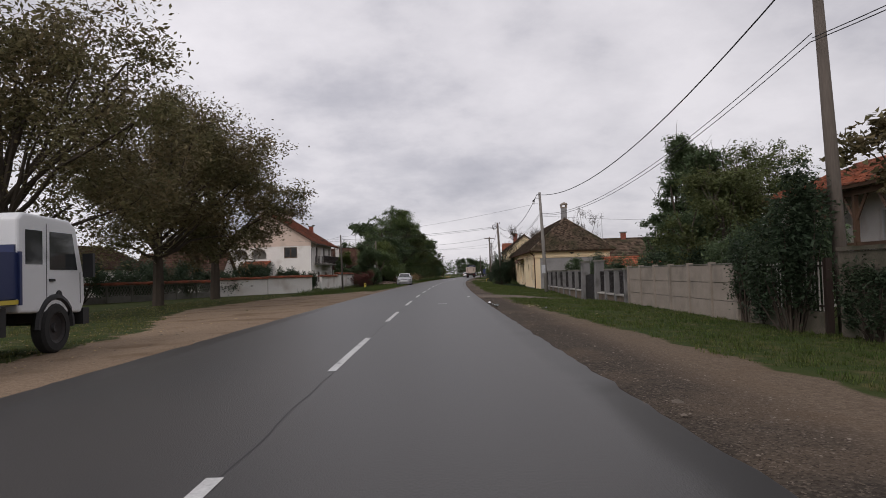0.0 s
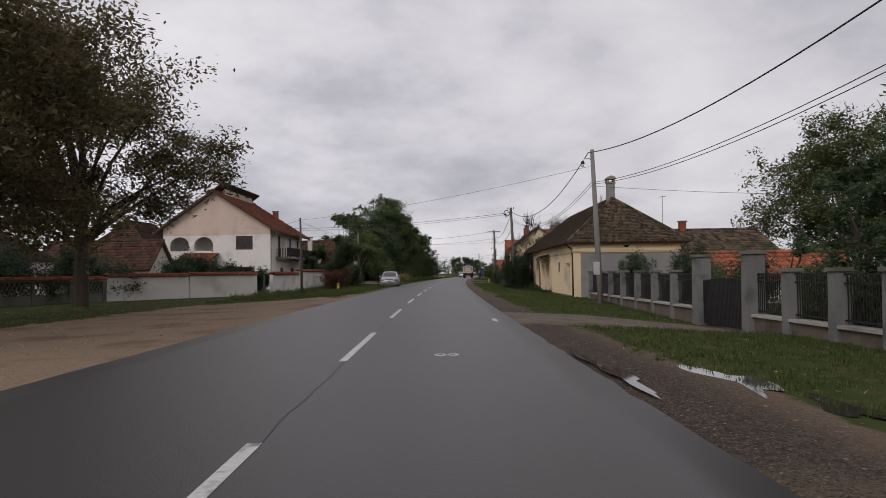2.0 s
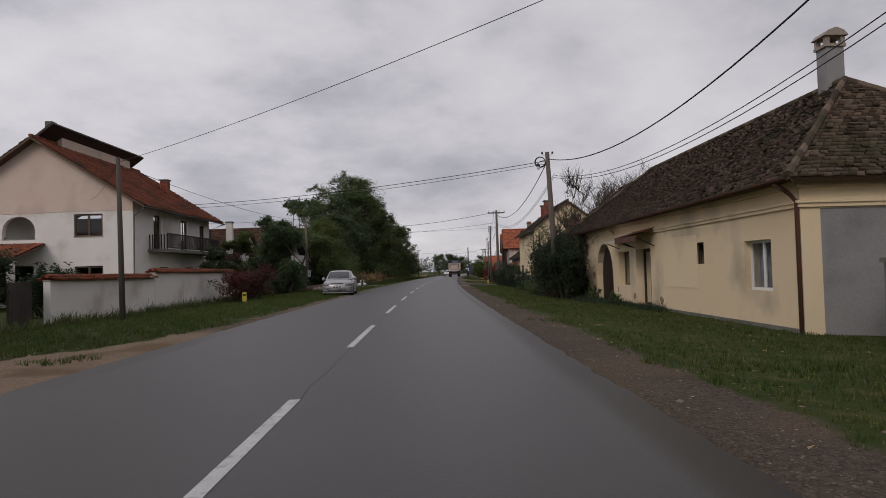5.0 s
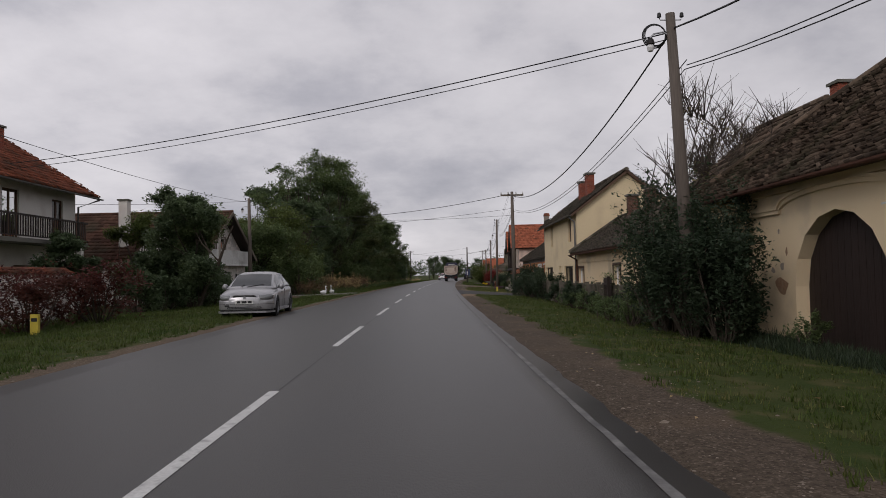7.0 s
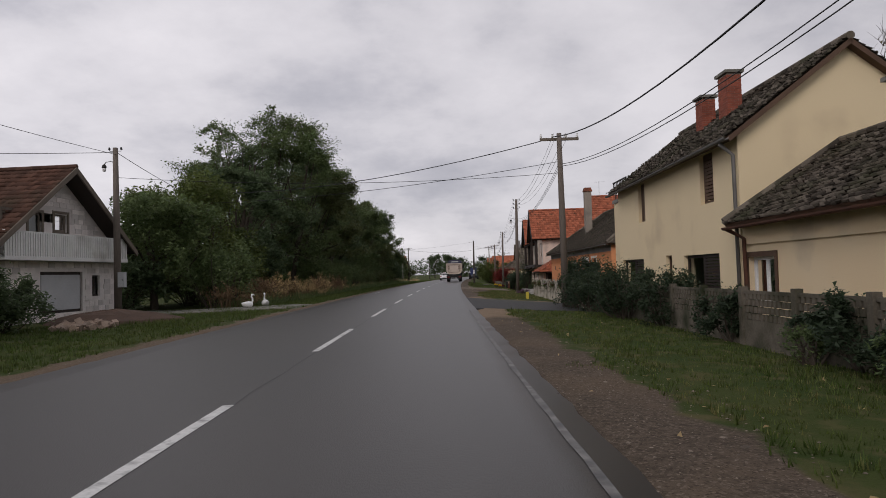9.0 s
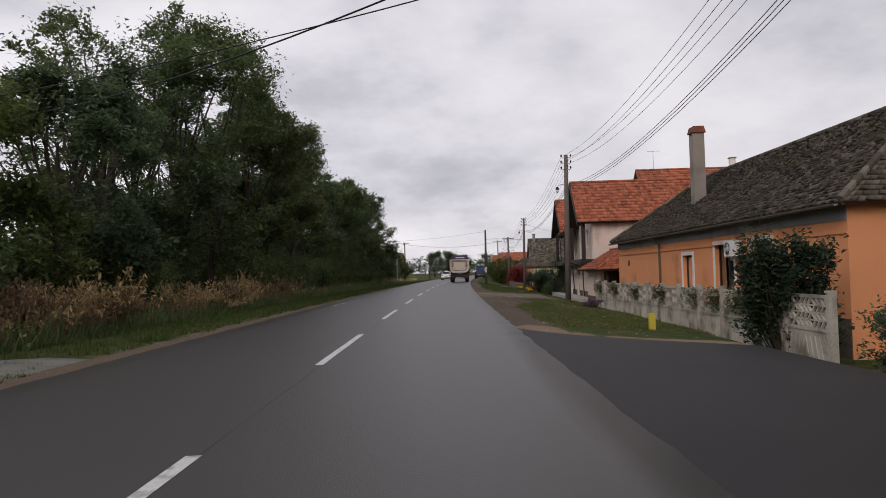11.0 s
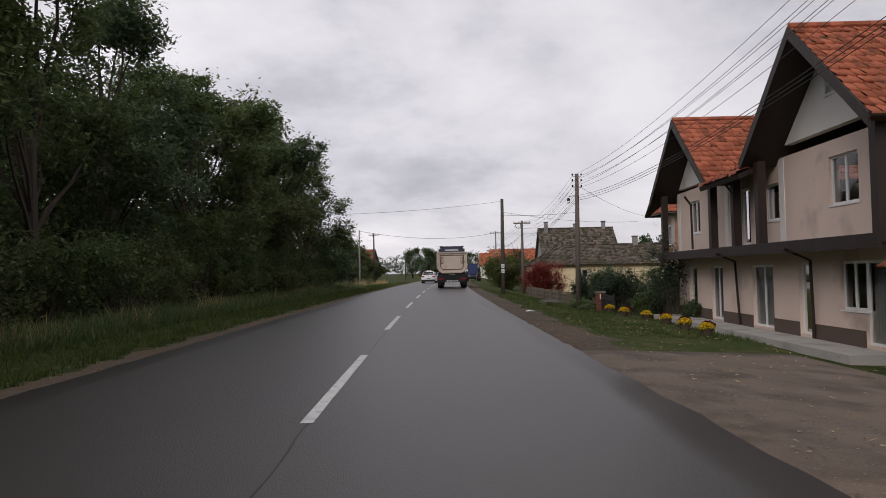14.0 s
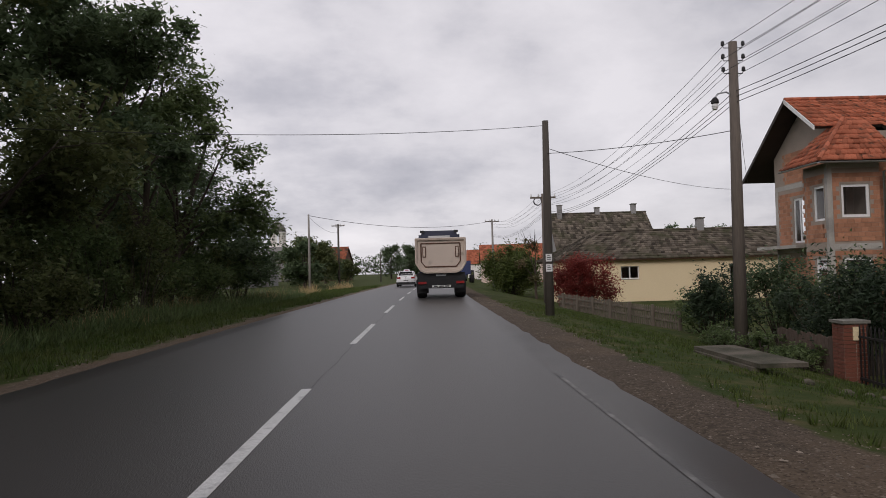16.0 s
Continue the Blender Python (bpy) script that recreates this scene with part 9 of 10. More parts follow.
    for x, y, r in wheels:
        wheel(c, x, y, r, 0.2, 1 if x > 0 else -1)
        sg, hw = (1 if x > 0 else -1), max(k[4] for k in stations)
        part("wheel_well", Shape().lathe([(0, 0), (r * 1.17, 0), (r * 1.17, 0.012), (0, 0.012)], 24, pose(sg * (hw - 0.012), y, r + 0.03, 0, 90 * sg, 0)), M["black"], c)
        part("wing_lip", Shape().tube([(sg * (hw + 0.004), y + r * 1.2 * math.cos(a), r + 0.03 + r * 1.2 * math.sin(a)) for a in (math.pi * (i - 0.8) / 14.4 for i in range(17))], 0.022, 6), body, c, smooth=True)
    return c


M["car_glass_dark"] = material("dark_car_glass", (0.04, 0.043, 0.044), rough=0.05, bump=0.0, spec=0.9)


def plate(parent, m, w=0.5, h=0.11):
    p = part("number_plate", Shape().box(-w / 2, -0.012, 0, w / 2, 0, h, m), PLATE, parent)
    for k, (a, b) in enumerate(((-0.39, -0.2), (-0.13, 0.14), (0.2, 0.42))):
        part("plate_bar", Shape().box(a * w, -0.015, h * 0.22, b * w, -0.0125, h * 0.78, m), M["black"], p)
    return p


def taxi():
    L, W, H = 4.55, 1.8, 1.5
    st = [(0.0, 0.42, 0.82, 0.84, 0.78), (0.06, 0.3, 0.9, 0.93, 0.86), (0.3, 0.24, 0.94, 0.96, 0.9), (1.0, 0.2, 0.95, 0.97, 0.905), (2.3, 0.18, 0.93, 0.95, 0.905), (3.2, 0.18, 0.9, 0.98, 0.9), (3.9, 0.2, 0.8, 0.86, 0.88), (4.35, 0.24, 0.68, 0.74, 0.8), (4.55, 0.34, 0.58, 0.6, 0.62)]
    cb = [(0.1, 0.92, 0.95, 0.8, 0.76), (0.22, 0.93, 1.2, 0.82, 0.7), (0.42, 0.94, 1.41, 0.83, 0.6), (0.9, 0.95, 1.46, 0.84, 0.62), (1.7, 0.95, 1.48, 0.84, 0.63), (2.4, 0.94, 1.47, 0.84, 0.62), (2.9, 0.93, 1.36, 0.83, 0.58), (3.5, 0.92, 0.96, 0.8, 0.7)]
    c = car(at(231.0, -1.15, 0.0, turn=-1.5), P_WHITE, "white estate car with a taxi sign on the road", "taxi", L, W, H, st, cb, [(0.8, 0.85, 0.31), (-0.8, 0.85, 0.31), (0.8, 3.6, 0.31), (-0.8, 3.6, 0.31)])
    for sg in (1, -1):
        part("tail_lamp", Shape().box(min(sg * 0.5, sg * 0.84), -0.02, 0.78, max(sg * 0.5, sg * 0.84), 0.12, 0.94), LAMP_RED, c)
        part("lower_bumper_end", Shape().box(min(sg * 0.6, sg * 0.88), -0.03, 0.26, max(sg * 0.6, sg * 0.88), 0.3, 0.46), M["black"], c)
        part("mirror", Shape().box(min(sg * 0.9, sg * 1.06), 3.0, 0.95, max(sg * 0.9, sg * 1.06), 3.12, 1.08), P_WHITE, c)
    part("lower_bumper", Shape().box(-0.84, -0.025, 0.26, 0.84, 0.2, 0.46), M["black"], c)
    part("spoiler", Shape().box(-0.6, 0.12, 1.42, 0.6, 0.5, 1.46), P_WHITE, c)
    part("emblem", Shape().lathe([(0, 0), (0.05, 0), (0.05, 0.02), (0, 0.02)], 12, pose(0, -0.02, 0.86, 90, 0, 0)), M["steel"], c)
    part("wiper", Shape().tube([(0.1, 0.08, 1.0), (-0.25, 0.1, 1.03)], 0.012, 5), M["black"], c)
    plate(c, pose(0, -0.01, 0.56))
    s = part("roof_sign", Shape().prism([(-0.32, 1.5), (0.32, 1.5), (0.24, 1.66), (-0.24, 1.66)], lambda u, w, t: (u, t, w), 1.3, 1.5), M["pvc"], c, "white taxi roof sign with red marks")
    part("sign_mark", Shape().box(-0.17, 1.29, 1.54, 0.17, 1.298, 1.62), LAMP_RED, s)
    return c


def sedan(m, body, label, name="parked_car"):
    L, W, H = 4.25, 1.71, 1.43
    st = [(0.0, 0.4, 0.8, 0.84, 0.68), (0.1, 0.28, 0.9, 0.96, 0.8), (0.7, 0.22, 0.93, 1.0, 0.85), (1.5, 0.18, 0.92, 0.96, 0.855), (2.8, 0.18, 0.88, 0.94, 0.855), (3.2, 0.18, 0.84, 0.94, 0.85), (3.7, 0.2, 0.78, 0.87, 0.84), (3.95, 0.21, 0.73, 0.81, 0.815), (4.1, 0.22, 0.69, 0.76, 0.75), (4.19, 0.24, 0.63, 0.7, 0.62), (4.24, 0.27, 0.58, 0.62, 0.4)]
    cb = [(0.3, 0.95, 0.99, 0.76, 0.68), (0.6, 0.94, 1.22, 0.79, 0.62), (0.95, 0.93, 1.37, 0.8, 0.58), (1.4, 0.92, 1.41, 0.8, 0.59), (2.0, 0.91, 1.42, 0.8, 0.59), (2.45, 0.9, 1.38, 0.8, 0.58), (2.9, 0.89, 1.16, 0.79, 0.64), (3.3, 0.88, 0.92, 0.78, 0.7)]
    c = car(m, body, label, name, L, W, H, st, cb, [(0.75, 0.75, 0.3), (-0.75, 0.75, 0.3), (0.75, 3.36, 0.3), (-0.75, 3.36, 0.3)])
    for sg in (1, -1):
        rows = ((0.36, 4.222, 0.565, 0.675), (0.52, 4.225, 0.56, 0.69), (0.66, 4.195, 0.56, 0.705), (0.755, 4.12, 0.565, 0.72), (0.815, 3.97, 0.585, 0.735), (0.838, 3.78, 0.66, 0.742))
        part("headlamp", Shape().loft([[(sg * x, y, z0), (sg * (x + 0.004), y - 0.005, (z0 + z1) / 2), (sg * (x - 0.02), y - 0.05, z1), (sg * (x - 0.14), y - 0.14, z1 - 0.02), (sg * (x - 0.14), y - 0.14, z0)] for x, y, z0, z1 in rows]), LAMP_GLASS, c, "clear headlamp glass", smooth=True)
        part("indicator", Shape().loft([[(sg * (x + 0.006), y + 0.003, z1 - 0.055), (sg * (x - 0.012), y - 0.03, z1 - 0.01), (sg * (x - 0.1), y - 0.1, z1 - 0.03)] for x, y, z0, z1 in rows[4:]]), LAMP_CLEAR, c)
        egg = [(0.105 * math.sin(math.pi * i / 8) ** 0.7, -0.1 + 0.2 * i / 8) for i in range(9)]
        part("mirror", Shape().lathe(egg, 14, pose(sg * 0.92, 2.86, 0.95, 0, 90, 0)), body, c, smooth=True)
        part("mirror_arm", Shape().box(min(sg * 0.8, sg * 0.9), 2.83, 0.93, max(sg * 0.8, sg * 0.9), 2.9, 0.97), M["black"], c)
        part("side_strip", Shape().box(min(sg * 0.853, sg * 0.868), 1.0, 0.52, max(sg * 0.853, sg * 0.868), 3.0, 0.56), body, c)
        part("sill_skirt", Shape().box(min(sg * 0.8, sg * 0.872), 1.12, 0.17, max(sg * 0.8, sg * 0.872), 2.98, 0.25), body, c)
        for y in (1.35, 2.35):
            part("door_handle", Shape().box(min(sg * 0.85, sg * 0.875), y, 0.74, max(sg * 0.85, sg * 0.875), y + 0.16, 0.77), body, c)
        part("door_gap", Shape().box(min(sg * 0.85, sg * 0.861), 1.9, 0.3, max(sg * 0.85, sg * 0.861), 1.912, 0.86), M["black"], c)
        part("wiper", Shape().tube([(sg * 0.1 + 0.2, 3.36, 0.945), (sg * 0.3 - 0.1, 3.2, 1.02)], 0.012, 5), M["black"], c)
    nose = [(-0.85, 3.72), (-0.845, 3.95), (-0.79, 4.1), (-0.66, 4.2), (-0.35, 4.25), (0.35, 4.25), (0.66, 4.2), (0.79, 4.1), (0.845, 3.95), (0.85, 3.72)]
    bp = part("bumper", Shape().prism(nose, lambda u, w, q: (u, w, q), 0.25, 0.545), body, c, "painted front bumper", smooth=True)
    md = bp.modifiers.new("round", "BEVEL")
    md.width, md.segments, md.limit_method, md.angle_limit = 0.04, 3, "ANGLE", radians(40)
    part("bumper_line", Shape().prism([(u * 1.004, w + 0.006) for u, w in nose], lambda u, w, q: (u, w, q), 0.415, 0.425), M["black"], c)
    part("bumper_lip", Shape().prism([(u * 1.012, w + 0.035) for u, w in nose], lambda u, w, q: (u, w, q), 0.15, 0.2), body, c)
    part("lower_intake", Shape().prism([(u * 0.97, w - 0.02) for u, w in nose], lambda u, w, q: (u, w, q), 0.2, 0.25), M["black"], c)
    part("grille", Shape().prism([(-0.33, 0.565), (0.33, 0.565), (0.36, 0.66), (0.3, 0.69), (-0.3, 0.69), (-0.36, 0.66)], lambda u, w, q: (u, q, w), 4.15, 4.232), M["black"], c)
    part("grille_rim", Shape().tube([(-0.36, 4.225, 0.67), (-0.3, 4.225, 0.7), (0.3, 4.225, 0.7), (0.36, 4.225, 0.67)], 0.016, 6), body, c)
    part("emblem", Shape().lathe([(0.03, 0), (0.045, 0), (0.045, 0.02), (0.03, 0.02)], 14, pose(0, 4.234, 0.62, -90, 0, 0)), M["steel"], c)
    part("air_intake", Shape().box(-0.52, 4.19, 0.29, 0.52, 4.262, 0.34).box(0.34, 4.17, 0.35, 0.6, 4.236, 0.4), M["black"], c)
    part("intake_blade", Shape().box(-0.5, 4.2, 0.306, 0.5, 4.272, 0.318), M["steel"], c)
    plate(c, pose(0, 4.272, 0.425, 0, 0, 180), 0.56, 0.12)
    return c


def dump_truck():
    """Tipper seen from behind: cream body with a U-shaped tailgate, blue cab, dark chassis."""
    t = thing("dump_truck", at(200.8, 2.05, 0.0), "cream steel dump truck with a dark blue cab on the road", "truck", "vehicles")
    outline = [(-1.26, 3.0), (-1.26, 1.75), (-1.05, 1.42), (-0.8, 1.3), (0.8, 1.3), (1.05, 1.42), (1.26, 1.75), (1.26, 3.0)]
    part("tipper_body", Shape().prism(outline, lambda u, w, q: (u, q, w), 0.12, 5.6), P_CREAM, t)
    rim = Shape()
    for a, b in zip(outline, outline[1:]):
        rim.tube([(a[0] * 0.97, 0.06, a[1]), (b[0] * 0.97, 0.06, b[1])], 0.06, 4)
    rim.tube([(-1.26, 0.06, 2.97), (1.26, 0.06, 2.97)], 0.07, 4)
    part("tailgate_rim", rim, P_CREAM, t)
    inner = Shape()
    io = [(-0.98, 2.75), (-0.98, 1.85), (-0.78, 1.58), (0.78, 1.58), (0.98, 1.85), (0.98, 2.75), (-0.98, 2.75)]
    for a, b in zip(io, io[1:]):
        inner.tube([(a[0], 0.1, a[1]), (b[0], 0.1, b[1])], 0.03, 4)
    part("rust_outline", inner, M["rust"], t, "rusty raised outline on the tailgate")
    for x in (-0.82, 0.82):
        part("tailgate_slot", Shape().box(x - 0.09, 0.08, 2.05, x + 0.09, 0.118, 2.6), M["rust"], t)
        part("slot_face", Shape().box(x - 0.05, 0.07, 2.1, x + 0.05, 0.079, 2.55), P_CREAM, t)
    for y in (1.2, 2.4, 3.6, 4.8):
        part("body_rib", Shape().box(-1.31, y, 1.75, -1.26, y + 0.12, 2.95).box(1.26, y, 1.75, 1.31, y + 0.12, 2.95), P_CREAM, t)
    part("cab", Shape().prism([(5.85, 0.9), (7.9, 0.9), (8.0, 1.6), (7.9, 2.6), (7.6, 3.4), (6.0, 3.5), (5.85, 3.0)], lambda u, w, q: (q, u, w), -1.2, 1.2), P_CAB, t)
    part("roof_spoiler", Shape().loft([[(-1.15, y, 3.0), (1.15, y, 3.0), (1.02, y + 0.05, z - 0.12), (0.85, y + 0.08, z), (-0.85, y + 0.08, z), (-1.02, y + 0.05, z - 0.12)] for y, z in ((5.62, 3.72), (6.5, 3.74), (7.3, 3.5))]), P_CAB, t)
    for x in (-0.98, 0.98):
        part("marker_lamp", Shape().box(x - 0.12, 5.6, 3.6, x + 0.12, 5.68, 3.74), M["black"], t)
    part("cab_window", Shape().box(-0.62, 5.6, 3.3, 0.62, 5.618, 3.42), M["plastic_grey"], t)
    part("chassis", Shape().box(-0.9, 0.3, 0.65, 0.9, 7.6, 1.05).box(-1.2, 0.22, 0.62, 1.2, 0.34, 1.28), M["black"], t)
    part("underrun_bar", Shape().box(-1.1, 0.14, 0.5, 1.1, 0.24, 0.66), M["black"], t)
    for x in (-0.95, 0.95):
        part("tail_lamp", Shape().box(x - 0.2, 0.12, 0.72, x + 0.2, 0.139, 0.84), LAMP_RED, t)
        part("mud_flap", Shape().box(x - 0.3, 0.7, 0.25, x + 0.3, 0.73, 0.95), M["black"], t)
        for y in (1.3, 2.65, 6.6):
            wheel(t, x, y, 0.5, 0.5 if y < 3 else 0.3, 1 if x > 0 else -1)
    part("mirror", Shape().box(1.28, 6.9, 2.2, 1.5, 7.05, 2.9), M["black"], t)
    plate(t, pose(0, 0.13, 0.55), 0.95, 0.1)
    part("badge", Shape().box(-0.25, 0.2, 1.1, 0.25, 0.218, 1.18), M["steel"], t)
    return t


def flatbed_truck():
    """Older white-cab lorry with a blue drop-side bed, parked nose ahead."""
    t = thing("flatbed_truck", at(15.05, -7.25, -0.04), "old white-cabbed truck with blue drop sides parked on dirt", "truck", "vehicles")
    cab = [(-2.35, 0.85), (-0.15, 0.75), (0.0, 1.0), (-0.02, 1.5), (-0.35, 2.55), (-0.6, 2.68), (-2.2, 2.72), (-2.35, 2.6)]
    b = part("cab", Shape().prism(cab, lambda u, w, q: (q, u, w), -1.12, 1.12), P_WHITE, t)
    md = b.modifiers.new("round", "BEVEL")
    md.width, md.segments = 0.06, 3
    for sg in (1, -1):
        x = sg * 1.122
        part("side_window", Shape().prism([(-1.35, 1.65), (-0.32, 1.65), (-0.52, 2.4), (-1.35, 2.4)], lambda u, w, q: (q, u, w), min(x, x + sg * 0.006), max(x, x + sg * 0.006)), M["car_glass_dark"], t)
        part("rear_window", Shape().prism([(-2.15, 1.75), (-1.6, 1.75), (-1.6, 2.4), (-2.15, 2.4)], lambda u, w, q: (q, u, w), min(x, x + sg * 0.006), max(x, x + sg * 0.006)), M["car_glass_dark"], t)
        for y, z in ((-1.47, 2.55), (-0.22, 1.6)):
            part("door_seam", Shape().box(min(x, x + sg * 0.004), y, 0.95, max(x, x + sg * 0.004), y + 0.02, z), M["black"], t)
        part("door_handle", Shape().box(min(x, x + sg * 0.03), -1.38, 1.42, max(x, x + sg * 0.03), -1.2, 1.47), M["black"], t)
        part("fuel_cap", Shape().lathe([(0, 0), (0.09, 0), (0.09, 0.03), (0, 0.03)], 12, pose(x, -1.05, 1.15, 0, 90 * sg, 0)), M["black"], t)
        part("wheel_arch", Shape().tube([(sg * 1.1, -1.15 + 0.62 * math.cos(a), 0.5 + 0.62 * math.sin(a)) for a in (math.pi * i / 10 for i in range(11))], 0.07, 6), M["black"], t)
        wheel(t, sg * 0.98, -1.15, 0.5, 0.28, sg, "iron")
        wheel(t, sg * 0.95, -5.0, 0.5, 0.5, sg, "iron")
        part("side_board", Shape().box(min(sg * 1.16, sg * 1.22), -7.2, 1.12, max(sg * 1.16, sg * 1.22), -2.5, 1.95), P_BLUE, t, "blue steel drop side")
        part("yellow_rail", Shape().box(min(sg * 1.15, sg * 1.235), -7.2, 1.02, max(sg * 1.15, sg * 1.235), -2.45, 1.1), M["plaque"], t)
        for y in (-2.55, -4.1, -5.6, -7.15):
            part("stake", Shape().box(min(sg * 1.22, sg * 1.26), y, 1.0, max(sg * 1.22, sg * 1.26), y + 0.08, 1.97), P_BLUE, t)
        part("mirror", Shape().box(min(sg * 1.2, sg * 1.42), -0.25, 1.5, max(sg * 1.2, sg * 1.42), -0.15, 2.0), M["black"], t)
    part("windscreen", Shape().prism([(0.0, 1.52), (-0.335, 2.52), (-0.32, 2.525), (0.012, 1.525)], lambda u, w, q: (q, u, w), -0.98, 0.98), M["car_glass_dark"], t)
    part("bumper", Shape().box(-1.15, -0.15, 0.5, 1.15, 0.1, 0.85), M["black"], t)
    part("bed", Shape().box(-1.16, -7.2, 1.0, 1.16, -2.5, 1.12).box(-1.16, -2.56, 1.12, 1.16, -2.5, 2.1), P_BLUE, t)
    part("chassis", Shape().box(-0.5, -7.0, 0.6, 0.5, -0.3, 0.95), M["black"], t)
    part("tool_box", Shape().box(0.6, -3.6, 0.45, 1.1, -2.7, 0.95), M["black"], t)
    return t


taxi()
sedan(at(94.9, -4.78, -0.02, turn=183) @ Matrix.Scale(1.09, 4), P_SILVER, "silver hatchback parked nose towards us half on the verge")
sedan(at(288.0, -1.9, 0.0, turn=180), P_DARK, "dark oncoming car far down the road", "far_car")
sedan(at(262.0, 4.6, -0.05, turn=0), P_DARK, "dark car parked far off on the verge", "far_car")
dump_truck()
flatbed_truck()
tr = thing("tractor", at(246, 4.8, -0.05), "far blue tractor parked on the verge", "tractor", "vehicles")
part("hood", Shape().box(-0.45, 1.4, 0.9, 0.45, 3.2, 1.6), P_BLUE, tr)
part("cab", Shape().prism([(0.0, 1.0), (1.4, 1.0), (1.3, 2.6), (0.1, 2.6)], lambda u, w, q: (q, u, w), -0.75, 0.75), P_BLUE, tr)
for x in (-0.9, 0.9):
    wheel(tr, x, 0.5, 0.75, 0.4, 1 if x > 0 else -1)
    wheel(tr, x * 0.85, 2.8, 0.45, 0.3, 1 if x > 0 else -1)


# ---- small things ----
def flower_pot(s, d, seed, flower, label, r=0.28):
    rng = np.random.default_rng(seed)
    t = thing("flower_pot", at(s, d), label, "flowers", "potted chrysanthemums")
    part("pot", Shape().lathe([(0.1, 0), (0.17, 0.18), (0.18, 0.2), (0.15, 0.2), (0.0, 0.17)], 14), M["plinth"], t)
    n = 420
    g = rng.normal(0, 1, (n, 3))
    g /= np.linalg.norm(g, axis=1)[:, None]
    g[:, 2] = np.abs(g[:, 2])
    part("foliage", leaf_mesh("foliage", g * np.array([r * 0.9, r * 0.9, r * 0.75]) + np.array([0, 0, 0.14]), 0.07, M["leaf_dark"], rng), None, t)
    k = g[g[:, 2] > 0.15][:300]
    part("bloom_mass", leaf_mesh("bloom_mass", k * np.array([r, r, r * 0.85]) + np.array([0, 0, 0.15]), 0.075, flower, rng, 0.8), None, t)
    return t


for i, (s, d) in enumerate(((168.6, 7.6), (166.6, 7.6), (165.0, 7.9), (163.1, 7.9), (161.0, 7.7), (159.3, 7.6))):
    flower_pot(s, d, 800 + i, M["flower_yellow"], "round pot of bright yellow chrysanthemums on grass", 0.17)
for i, (s, d) in enumerate(((167.5, 8.0), (164.0, 8.2), (162.1, 8.1), (160.2, 8.0))):
    flower_pot(s, d, 810 + i, M["flower_red"], "round pot of dark red chrysanthemums on grass", 0.17)
for i, (s, k, r) in enumerate(((125.5, "leaf_maroon", 0.3), (127.25, "leaf_maroon", 0.34), (128.9, "leaf_red", 0.34), (130.6, "flower_white", 0.33), (134.0, "leaf_maroon", 0.3), (137.5, "flower_white", 0.31), (141.1, "leaf_walnut", 0.28), (144.4, "flower_pink", 0.3))):
    p = spot(s, 9.58, -0.97 + 1.38)
    rng = np.random.default_rng(820 + i)
    t = thing("hanging_basket", pose(p.x, p.y, p.z), "flower basket hung on a concrete fence", "flowers", "fence baskets")
    part("basket", Shape().lathe([(0.08, -0.14), (0.15, -0.02), (0.16, 0.02), (0.0, 0.01)], 12), M["wood_brown"], t)
    g = unit(rng, 620) * (rng.random(620) ** 0.45)[:, None] * (1 + 0.25 * rng.standard_normal((620, 1)) ** 2 * 0.4)
    g = g * np.array([r * 0.75, r, r * 1.05]) - np.array([0.04, 0, 0.08])
    part("foliage", leaf_mesh("foliage", g, 0.062, M["leaf_green"], rng), None, t)
    q = unit(rng, 260) * rng.uniform(0.8, 1.1, (260, 1)) * np.array([r * 0.78, r * 1.02, r * 1.05]) - np.array([0.05, 0, 0.06])
    part("bloom_mass", leaf_mesh("bloom_mass", q[q[:, 2] > -0.22], 0.062 if k != "flower_white" else 0.05, M[k], rng), None, t)["kind"] = "stuff"
bush("flower_clump", at(138.5, 8.0), "low clump of purple asters at a fence foot", 0.55, 0.45, M["flower_pink"], 830, leaves=1800, size=0.05, group="garden bushes")


def marker(s, d, h=0.55, w=0.22, mat="plaque", label="short yellow gas marker post", name="marker_post"):
    t = thing(name, at(s, d), label, "marker", "marker posts")
    part("post", Shape().box(-w / 2, -0.05, -0.2, w / 2, 0.05, h), M[mat], t)
    if s < 100:
        part("plate_mark", Shape().box(-w / 2 + 0.03, -0.056, h - 0.2, w / 2 - 0.03, -0.0505, h - 0.1), M["black"], t)
    return t


marker(86.0, -9.0)
marker(126.4, 7.0, 0.42, 0.15)
mk = thing("kilometre_post", at(127.5, -8.9), "white roadside post with a black band in bushes", "marker", "marker posts")
part("post", Shape().box(-0.06, -0.06, -0.2, 0.06, 0.06, 1.35), M["white_paint"], mk)
part("band", Shape().box(-0.064, -0.064, 0.95, 0.064, 0.064, 1.1), M["black"], mk)


def swan(m):
    """A white garden swan as one plain shape: a body, a curved neck and a head."""
    sh = Shape()
    sh.loft([[(r * math.cos(a), y, z + 0.9 * r * math.sin(a)) for a in (2 * math.pi * i / 12 for i in range(12))] for y, r, z in ((-0.42, 0.03, 0.32), (-0.3, 0.12, 0.26), (-0.1, 0.2, 0.22), (0.12, 0.22, 0.22), (0.28, 0.16, 0.24), (0.36, 0.07, 0.28))])
    sh.tube([(0, 0.3, 0.3), (0, 0.42, 0.42), (0, 0.4, 0.56), (0, 0.32, 0.66), (0, 0.36, 0.76), (0, 0.47, 0.76), (0, 0.58, 0.72)], [0.07, 0.055, 0.045, 0.042, 0.055, 0.05, 0.015], 8)
    return single("swan_statue", sh, M["pvc"], m, "white garden swan figure by the road", "statue", "swan figures", smooth=True)


